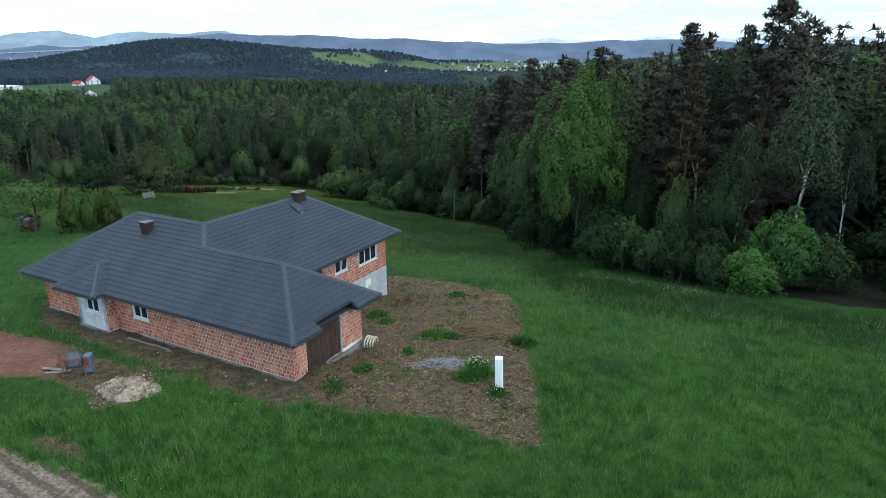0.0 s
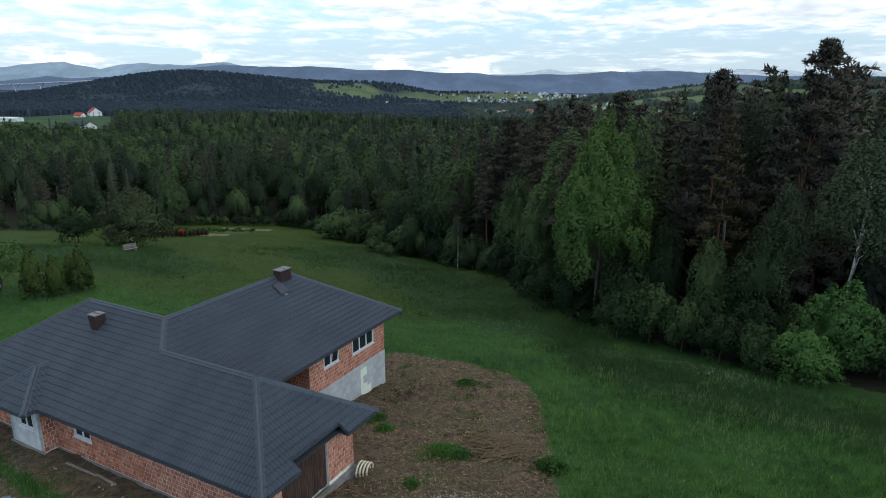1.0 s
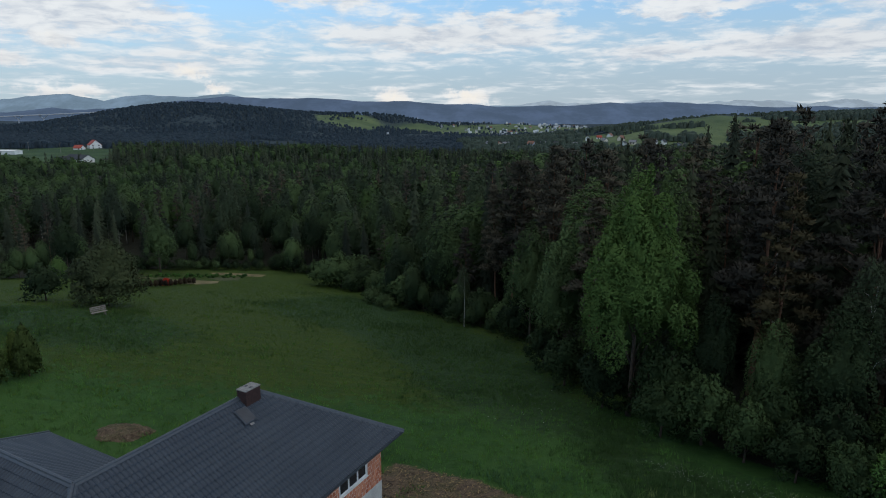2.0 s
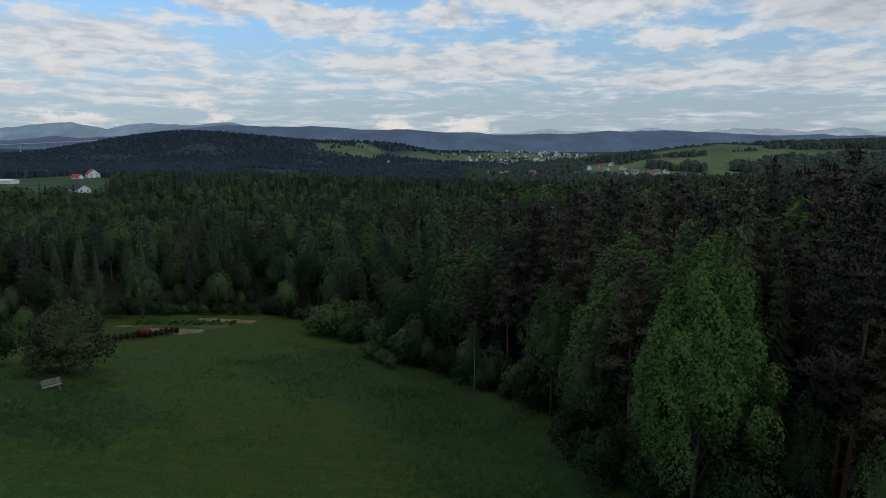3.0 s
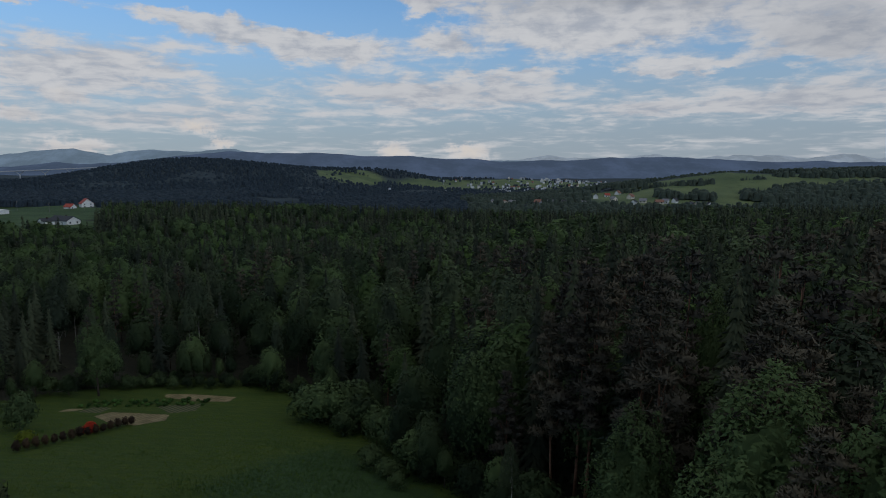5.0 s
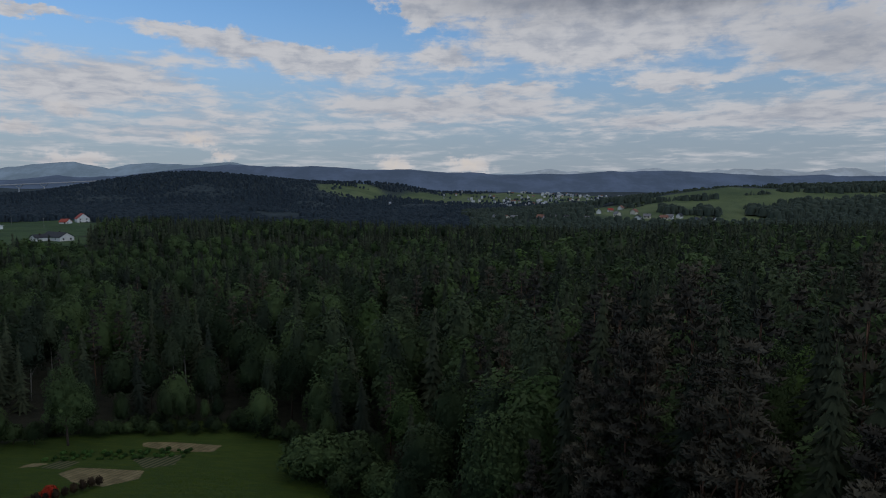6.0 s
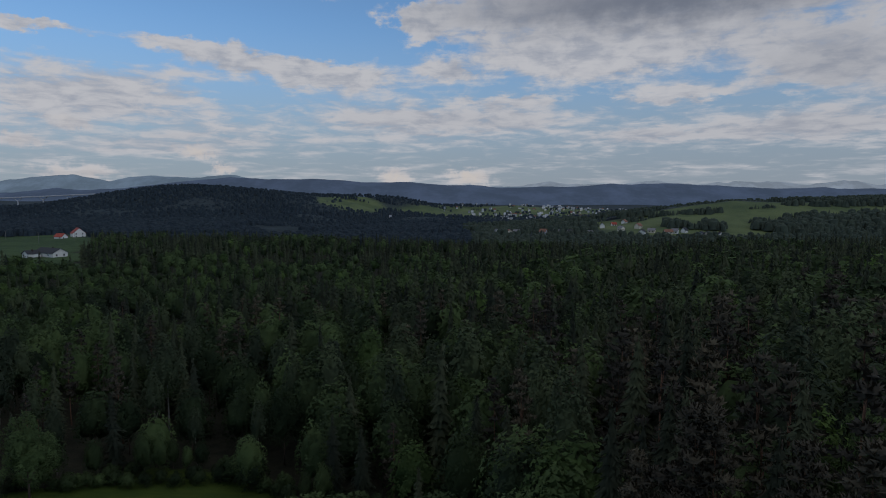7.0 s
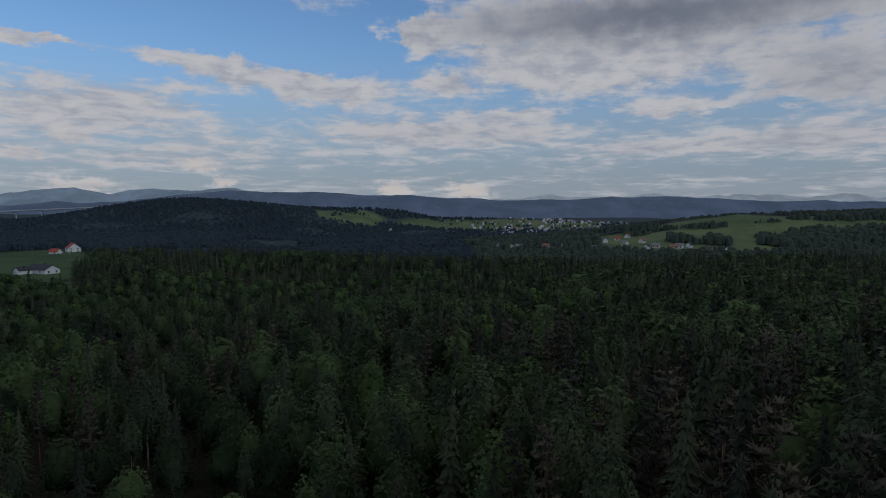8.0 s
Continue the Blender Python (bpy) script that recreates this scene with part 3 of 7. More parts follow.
def lump_set(rng, count, size, low=-0.6, rag=0.0):
    """Round lumps that together make up a crown of radius 1: centres and radii."""
    k = np.arange(count) + 0.5
    z = low + (1 - low) * k / count
    a = k * 2.39996 + rng.uniform(-0.5, 0.5, count)
    r = size * rng.uniform(0.7 - rag, 1.3 + rag, count)
    flat = np.sqrt(np.maximum(0, 1 - np.clip(z, -1, 1) ** 2))
    d = np.stack([np.cos(a) * flat, np.sin(a) * flat, z], 1)
    return d * (1.02 - r)[:, None] * rng.uniform(0.82 - rag, 1.06 + rag * 0.6, (count, 1)), r


def crown(rng, h, wide, low, count, leaf, lumps=16, size=0.42, taper=0.25, core=0.76, cells=(12, 7), droop=0.15, soft=0.78, fill=0.8, foot=-0.6, wild=0.55, rag=0.06, full=0.0):
    """A leafy crown from the height low to h: lumps round an egg, sprays of leaves over them, and a dense dark body within."""
    c, r = lump_set(rng, lumps, size, foot, rag)
    scale = np.array([wide, wide, (h - low) * 0.5])

    def shaped(p):
        q = p * scale
        q[:, :2] *= (1 - taper * p[:, 2:3]) * np.maximum(0.3, np.sqrt(np.maximum(0, 1 - np.minimum(0, p[:, 2:3]) ** 2))) ** -full
        return q + np.array([0, 0, low + scale[2]])

    k = rng.choice(lumps, count * 3, p=r ** 2 / (r ** 2).sum())
    d = unit(rng.normal(size=(count * 3, 3)) + np.array([0, 0, 0.2]))
    p = c[k] + d * (r[k] * np.where(rng.uniform(size=count * 3) < 0.12, rng.uniform(1.0, 1.35, count * 3), rng.uniform(0.8, 1.06, count * 3)))[:, None]
    free = (np.linalg.norm(p[:, None] - c[None], axis=2) > fill * r[None]).all(1)
    pick = np.flatnonzero(free)[:count]
    p, d = p[pick], d[pick]
    n = len(p)
    way = d * 0.75 + p * 0.55 + np.array([0, 0, 0.3])
    facing = way + rng.normal(size=(n, 3)) * wild
    ahead = np.cross(facing, rng.normal(size=(n, 3))) + d * 0.3 - np.array([0, 0, droop])
    s = leaf * rng.uniform(0.6, 1.35, n)
    leafy = leaflets(shaped(p), ahead, facing, s * 1.25, s * 0.85, way, soft)
    if not core:
        return leafy
    nu, nv = cells
    t, e = np.meshgrid(np.arange(nu) * math.tau / nu, np.linspace(-1.35, 1.45, nv))
    w = np.stack([np.cos(t) * np.cos(e), np.sin(t) * np.cos(e), np.sin(e)], -1).reshape(-1, 3)
    dot = w @ c.T
    disc = dot ** 2 - (c ** 2).sum(1)[None] + r[None] ** 2
    far = np.where(disc > 0, dot + np.sqrt(np.maximum(disc, 0)), 0.35)
    best = far.argmax(1)
    body = w * (far.max(1) * core * rng.uniform(0.9, 1.05, len(w)))[:, None]
    i = np.arange(nu * nv).reshape(nv, nu)
    j = np.roll(i, -1, 1)
    f = np.concatenate([np.stack([i[:-1], j[:-1], j[1:]], -1).reshape(-1, 3), np.stack([i[:-1], j[1:], i[1:]], -1).reshape(-1, 3)])
    return joined((shaped(body), f, unit((body - c[best]) * 1.2 + w * 0.5)), leafy)


def spruce_crown(rng, h, wide, layers, tips, count, leaf, low=0.05):
    """Whorls of drooping boughs, each a jagged skirt, narrowing to a spire, with hanging sprays along the boughs."""
    v, f, n, bough = [], [], [], []
    for i in range(layers):
        g = i / (layers - 1)
        z = h * (low + (0.95 - low) * g ** 0.93)
        reach = wide * (1 - g) ** 0.78 * rng.uniform(0.82, 1.12) + 0.12
        turn, base = rng.uniform(0, math.tau), len(v)
        top = np.array([0, 0, min(h * 1.0, z + 0.9 * h / layers + 0.18 * reach)])
        v.append(top), n.append((0.0, 0.0, 1.0))
        for k in range(tips):
            a = turn + (k + rng.uniform(-0.25, 0.25)) * math.tau / tips
            q = reach * rng.uniform(0.55, 1.0)
            tip = np.array([math.cos(a) * q, math.sin(a) * q, z - 0.20 * q + rng.uniform(-0.3, 0.3) * h / layers])
            b = a + math.pi / tips
            q2 = reach * 0.42
            v.append(tip), n.append((math.cos(a), math.sin(a), 0.35))
            v.append((math.cos(b) * q2, math.sin(b) * q2, z - 0.02 * q2)), n.append((math.cos(b), math.sin(b), 0.1))
            bough.append((top, tip))
        for k in range(tips):
            t, u, p = base + 1 + 2 * k, base + 2 + 2 * k, base + 2 + 2 * ((k - 1) % tips)
            f += [(base, p, t), (base, t, u)]
    skirt = np.array(v, float), np.array(f), unit(np.array(n, float))
    b = np.array(bough)
    weight = np.linalg.norm(b[:, 1] - b[:, 0], axis=1) ** 1.4
    k = rng.choice(len(b), count, p=weight / weight.sum())
    g = rng.uniform(0.25, 1.2, count)[:, None]
    p = b[k, 0] * (1 - g) + b[k, 1] * g + rng.normal(size=(count, 3)) * np.array([0.16, 0.16, 0.10]) * wide / 3
    out = unit((b[k, 1] - b[k, 0]) * np.array([1, 1, 0.2]))
    swing = np.cross(out, np.array([0, 0, 1.0])) * rng.uniform(-1, 1, (count, 1))
    way = out * np.array([1, 1, 0]) + np.array([0, 0, 0.5])
    s = leaf * rng.uniform(0.6, 1.3, count) * (0.45 + 0.55 * np.minimum(1, weight[k] / weight.mean()))
    return joined(skirt, leaflets(p, out + swing - np.array([0, 0, 0.35]), way + rng.normal(size=(count, 3)) * 0.5, s * 1.3, s * 0.55, way, 0.82))


def pine_crown(rng, h, wide, low, boughs, count, leaf, taper=0.75, lump=0.30):
    """Flattened cushions of needles at the ends of boughs, with gaps between them."""
    blobs = []
    for i in range(boughs):
        g = (i + 0.5) / boughs
        reach = wide * (1.03 - g) ** taper * min(1.0, 0.55 + 1.6 * g)
        a = i * 2.4 + rng.uniform(-0.7, 0.7)
        q = wide * lump * rng.uniform(0.65, 1.3) * (1.12 - 0.5 * g)
        r = reach * (rng.uniform(0.6, 1.0) if i % 3 else rng.uniform(0.1, 0.5))
        blobs.append((math.cos(a) * r, math.sin(a) * r, min(low + (h - low) * g, h - q * 0.4), q, q * 0.5))
    b = np.array(blobs)
    k = rng.choice(len(b), count, p=b[:, 3] ** 2 / (b[:, 3] ** 2).sum())
    d = unit(rng.normal(size=(count, 3)) + np.array([0, 0, 0.25]))
    p = b[k, :3] + d * rng.uniform(0.55, 1.2, (count, 1)) * b[k][:, [3, 3, 4]]
    way = d + np.array([0, 0, 0.45]) + p * np.array([0.08, 0.08, 0])
    s = leaf * rng.uniform(0.6, 1.3, count)
    leafy = leaflets(p, d + rng.normal(size=(count, 3)) * 0.5 + np.array([0, 0, 0.3]), way + rng.normal(size=(count, 3)) * 0.7, s * 1.2, s * 0.6, way, 0.8)
    v, f, n = [], [], []
    for x, y, z, q, qz in blobs:
        o = len(v)
        v.append((x, y, z + qz * 0.6)), n.append((0, 0, 1.0))
        for t in range(6):
            a = t * math.tau / 6 + x
            e = q * rng.uniform(0.5, 0.85)
            v.append((x + math.cos(a) * e, y + math.sin(a) * e, z - qz * rng.uniform(-0.1, 0.35))), n.append((math.cos(a), math.sin(a), 0.2))
            f.append((o, o + 1 + t, o + 1 + (t + 1) % 6))
    return joined((np.array(v, float), np.array(f), unit(np.array(n, float))), leafy), blobs


def trunk_mesh(rng, h, r, blobs=(), lean=0.03, limbs=9, sides=6, top=0.92):
    bm = bmesh.new()
    pts, radii = [], []
    for i in range(6):
        f = i / 5
        pts.append((lean * h * math.sin(f * 2.2 + rng.uniform(-0.2, 0.2)), lean * h * math.sin(f * 1.5), -0.4 + (h * top + 0.4) * f))
        radii.append(r * (1.25 if i == 0 else 1) * (1 - 0.85 * f))
    add_tube(bm, pts, radii, sides)
    if len(blobs):
        for k in rng.choice(len(blobs), min(limbs, len(blobs)), replace=False):
            bx, by, bz = blobs[k][:3]
            z0 = max(h * 0.18, bz - 0.35 * math.hypot(bx, by) - 0.12 * h)
            f = z0 / (h * top)
            base = Vector((lean * h * math.sin(f * 2.2), lean * h * math.sin(f * 1.5), z0))
            end = Vector((bx, by, bz))
            mid = base.lerp(end, 0.5) + Vector((0, 0, 0.05 * h))
            add_tube(bm, [base, mid, end], [r * 0.38, r * 0.25, r * 0.08], 4)
    return bm


def limb_ends(rng, h, wide, low, count):
    """Places inside a crown to which its limbs reach."""
    out = []
    for i in range(count):
        g = (i + 0.5) / count
        a, r = i * 2.4, wide * 0.8 * (1 - 0.7 * g) * rng.uniform(0.6, 1.0)
        out.append((math.cos(a) * r, math.sin(a) * r, low + (h - low) * (0.2 + 0.7 * g)))
    return out


def make_tree(name, trunk_bm, bark, shape, leaf_material, label, category):
    """A tree at the origin: a trunk and a crown under an empty. Taken out of the scene again, it serves as the pattern for copies."""
    root = empty(name, Matrix(), label, category)
    part("trunk", trunk_bm, bark, root, smooth=True)
    foliage("crown", shape, leaf_material, root)
    return root


def broad_tree(rng, h, wide, low, count, leaf, leaf_material, label, name="broadleaf_tree", bark=None, girth=0.011, limbs=6, sides=5, lean=0.01, **more):
    ends = limb_ends(rng, h, wide, low, limbs)
    return make_tree(name, trunk_mesh(rng, h, girth * h, ends, lean=lean, top=0.86, limbs=limbs, sides=sides), bark or M_BARK, crown(rng, h, wide, low, count, leaf, **more), leaf_material, label, "tree")


def spruce(rng, h, wide, layers, tips, count, leaf, label):
    return make_tree("spruce_tree", trunk_mesh(rng, h, 0.010 * h, lean=0.004, top=0.97, sides=5), M_BARK, spruce_crown(rng, h, wide, layers, tips, count, leaf), M_SPRUCE, label, "tree")


def pine(rng, h, wide, low, boughs, count, leaf, label, needles=None, taper=0.75, lump=0.30, limbs=8):
    shape, blobs = pine_crown(rng, h, wide, low * h, boughs, count, leaf, taper, lump)
    return make_tree("pine_tree", trunk_mesh(rng, h, 0.0085 * h, blobs, lean=0.008, limbs=limbs, top=0.94, sides=6), M_PINEBARK, shape, needles or M_PINE, label, "tree")


def shrub(rng, h, wide, count, leaf, leaf_material, label, name="shrub", **more):
    ends = limb_ends(rng, h, wide, 0.1 * h, 5)
    return make_tree(name, trunk_mesh(rng, h * 0.7, 0.025 * h, ends, limbs=5, sides=5), M_BARK, crown(rng, h, wide, 0.05 * h, count, leaf, **{"lumps": 14, "size": 0.42, "foot": -0.95, "taper": 0.3, "full": 0.6, **more}), leaf_material, label, "shrub")


def shelve(ob):
    """Takes a pattern out of the scene's collection, so that only its copies stand in the place."""
    for o in (ob, *ob.children_recursive):
        scene.collection.objects.unlink(o)
    return ob


def plant(pattern, x, y, size=1.0, turn=None, label="", group="", rng=R, slim=1.0):
    turn = rng.uniform(0, 360) if turn is None else turn
    ob = copy_thing(pattern, pose(x, y, float(land(x, y)) - 0.05, rng.uniform(-1.5, 1.5), rng.uniform(-1.5, 1.5), turn))
    ob.scale = (size * slim, size * slim, size)
    return tagged(ob, label, group=group)


# patterns of the wood: each list holds trees of one kind; TALLNESS is the height that each is drawn at
EDGE, DEEP = "at the edge of the wood", "in the dense mixed wood"
SPRUCE_NEAR = [shelve(spruce(R, 22, 3.1, 30, 11, 3400, 0.50, "tall dark green spruce " + EDGE)) for _ in range(2)]
SPRUCE_MID = [shelve(spruce(R, 22, 3.1 + 0.4 * k, 24, 11, 1500, 0.52, "dark green spruce " + DEEP)) for k in range(3)]
SPRUCE_BACK = [shelve(spruce(R, 22, 3.2 + 0.4 * k, 18, 8, 560, 0.80, "dark green spruce " + DEEP)) for k in range(3)]
PINE_NEAR = [shelve(pine(R, 22, 3.7, 0.38, 44, 7500, 0.27, "tall pine with a bare reddish trunk and dark crown", lump=0.26)) for _ in range(2)]
PINE_OLD = [shelve(pine(R, 26, 6.6, 0.20, 130, 28000, 0.26, "tallest pine with a layered dark crown", taper=0.8, lump=0.15, limbs=24))]
PINE_BROWN = [shelve(pine(R, 21, 2.8, 0.36, 40, 6500, 0.24, "slim pine with sparse brownish needles and red trunk", M_RUST, lump=0.26))]
PINE_MID = [shelve(pine(R, 22, 3.2, 0.36, 24, 1900, 0.42, "dark pine " + DEEP, lump=0.32, limbs=4)) for _ in range(2)]
PINE_BACK = [shelve(pine(R, 22, 3.1, 0.36, 18, 700, 0.66, "dark pine " + DEEP, lump=0.36, limbs=3)) for _ in range(2)]
BROAD_NEAR = [shelve(broad_tree(R, 20, 4.6, 2.5, 9000, 0.26, M_BROAD, "leafy green broadleaf tree " + EDGE, limbs=9, lumps=50, size=0.24, taper=0.3, core=0.66, cells=(18, 11), soft=0.72, wild=0.8, rag=0.2)) for _ in range(2)]
BROAD_MID = [shelve(broad_tree(R, 18, 4.6 + 0.4 * k, 1.4, 2000, 0.42, M_BROAD, "leafy green broadleaf tree " + DEEP, limbs=3, sides=4, lumps=22 + 4 * k, size=0.36 - 0.03 * k, taper=0.24, foot=-0.85, full=0.3, cells=(14, 8))) for k in range(3)]
BROAD_BACK = [shelve(broad_tree(R, 18, 4.7 + 0.4 * k, 1.4, 1250, 0.52, M_BROAD, "leafy green broadleaf tree " + DEEP, limbs=2, sides=4, lumps=16 + 3 * k, size=0.40 - 0.03 * k, taper=0.24, foot=-0.85, full=0.3)) for k in range(3)]
BRIGHT_NEAR = [shelve(broad_tree(R, 20.5, 4.5, 3.2, 34000, 0.19, M_FRESH, "tall leafy light green tree before the dark wood", limbs=16, sides=7, lumps=80, size=0.19, taper=0.30, core=0.62, cells=(22, 15), droop=0.5, soft=0.66, wild=0.9, fill=0.75, rag=0.22))]
BRIGHT_MID = [shelve(broad_tree(R, 16, 4.0, 1.8, 2100, 0.38, M_BRIGHT, "fresh light green broadleaf tree in the wood", limbs=3, sides=4, lumps=26, size=0.32, taper=0.26, foot=-0.85, full=0.3, cells=(14, 8))) for _ in range(2)]
BRIGHT_BACK = [shelve(broad_tree(R, 16, 4.0, 1.8, 1250, 0.47, M_BRIGHT, "fresh light green broadleaf tree in the wood", limbs=2, sides=4, lumps=18, size=0.38, taper=0.26, foot=-0.85, full=0.3)) for _ in range(2)]
WILLOW_TALL = [shelve(broad_tree(R, 19, 5.6, 2.0, 6500, 0.34, M_SAGE, "wide grey-green willow in the wood", limbs=8, lumps=40, size=0.27, taper=0.2, cells=(18, 11), droop=0.6))]
BIRCH_NEAR = [shelve(broad_tree(R, 18.5, 3.0, 6.5, 8000, 0.17, M_BIRCH, "slender birch with white bark and thin drooping leaves", "birch_tree", M_BIRCHBARK, 0.0085, 6, 6, 0.02, lumps=34, size=0.28, taper=0.3, core=0.0, droop=0.9))]
BIRCH_MID = [shelve(broad_tree(R, 19, 2.9, 4.0, 2300, 0.32, M_BIRCH, "slender grey-green birch in the mixed wood", "birch_tree", M_GREYBARK, 0.0075, 5, 4, 0.012, lumps=22, size=0.32, taper=0.34, core=0.66, droop=0.7)) for _ in range(2)]
BIRCH_BACK = [shelve(broad_tree(R, 19, 2.9, 4.0, 1100, 0.44, M_BIRCH, "slender grey-green birch in the mixed wood", "birch_tree", M_GREYBARK, 0.0075, 3, 4, 0.012, lumps=14, size=0.38, taper=0.34, core=0.7, droop=0.7)) for _ in range(2)]
SHRUB_NEAR = [shelve(shrub(R, 5.5, 2.6, 4200, 0.19, M_SHADE, "dense green shrub " + EDGE, lumps=30, size=0.26, core=0.66, soft=0.72, wild=0.85, rag=0.2)) for _ in range(2)]
SHRUB_BRIGHT = [shelve(shrub(R, 6.5, 2.9, 9000, 0.19, M_LIME, "bright green spreading shrub before the dark wood", lumps=44, size=0.22, taper=0.3, core=0.64, soft=0.68, wild=0.9, rag=0.2))]
SHRUB_MID = [shelve(shrub(R, 5, 2.6, 1500, 0.28, M_BROAD, "green shrub on the edge of the meadow", lumps=20, size=0.32, rag=0.2, wild=0.8)) for _ in range(3)]
TALLNESS = {id(p): t for bank, t in ((SPRUCE_NEAR, 22), (SPRUCE_MID, 22), (PINE_NEAR, 22), (PINE_OLD, 26), (PINE_BROWN, 21), (PINE_MID, 22), (SPRUCE_BACK, 22), (PINE_BACK, 22), (BROAD_BACK, 18), (BRIGHT_BACK, 16), (BIRCH_BACK, 19), (BROAD_NEAR, 20), (BROAD_MID, 18), (BRIGHT_NEAR, 20.5), (BRIGHT_MID, 16), (WILLOW_TALL, 19),
                                     (BIRCH_NEAR, 18.5), (BIRCH_MID, 19), (SHRUB_NEAR, 5.5), (SHRUB_BRIGHT, 6.5), (SHRUB_MID, 5)) for p in bank}


# ---------------------------------------------------------------- the wood
def edge_gap(x, y, ring):
    best = 1e9
    for (ax, ay), (bx, by) in zip(ring, ring[1:] + ring[:1]):
        ex, ey = bx - ax, by - ay
        s = min(1, max(0, ((x - ax) * ex + (y - ay) * ey) / (ex * ex + ey * ey)))
        best = min(best, math.hypot(x - ax - s * ex, y - ay - s * ey))
    return best


def spaced(step, y0, y1, rng):
    """Jittered places in the widening strip of land that the flight looks over."""
    out = []
    for y in np.arange(y0, y1, step):
        half = 0.80 * y + 22
        for x in np.arange(-half, half, step):
            out.append((x + rng.uniform(-0.42, 0.42) * step, y + rng.uniform(-0.42, 0.42) * step))
    return out


# the rise and fall of the tree tops over the wood: x, y, height above the datum
TOPS = [(35, 66, 19), (48, 110, 21.5), (50, 143, 21.5), (20, 100, 15), (26, 124, 12.5), (8, 177, 6), (-14, 160, -4), (-17, 211, -1), (-50, 190, -2), (-95, 165, -1), (-15, 245, 0), (19, 303, 0), (60, 338, 2), (110, 250, 11.5), (200, 330, 2), (-120, 270, -5),
        (-168, 358, -9), (-57, 362, -11), (-73, 453, -10), (-5, 458, -10), (-185, 475, -2), (-135, 552, -3), (-70, 572, -7), (0, 660, -14), (110, 600, -13), (330, 560, -8)]


def tree_top(x, y):
    t = np.array(TOPS, float)
    d2 = (t[:, 0] - x) ** 2 + (t[:, 1] - y) ** 2
    w = 1 / (d2 + (12 + 0.07 * y) ** 2) ** 1.5
    return float((w * t[:, 2]).sum() / w.sum())


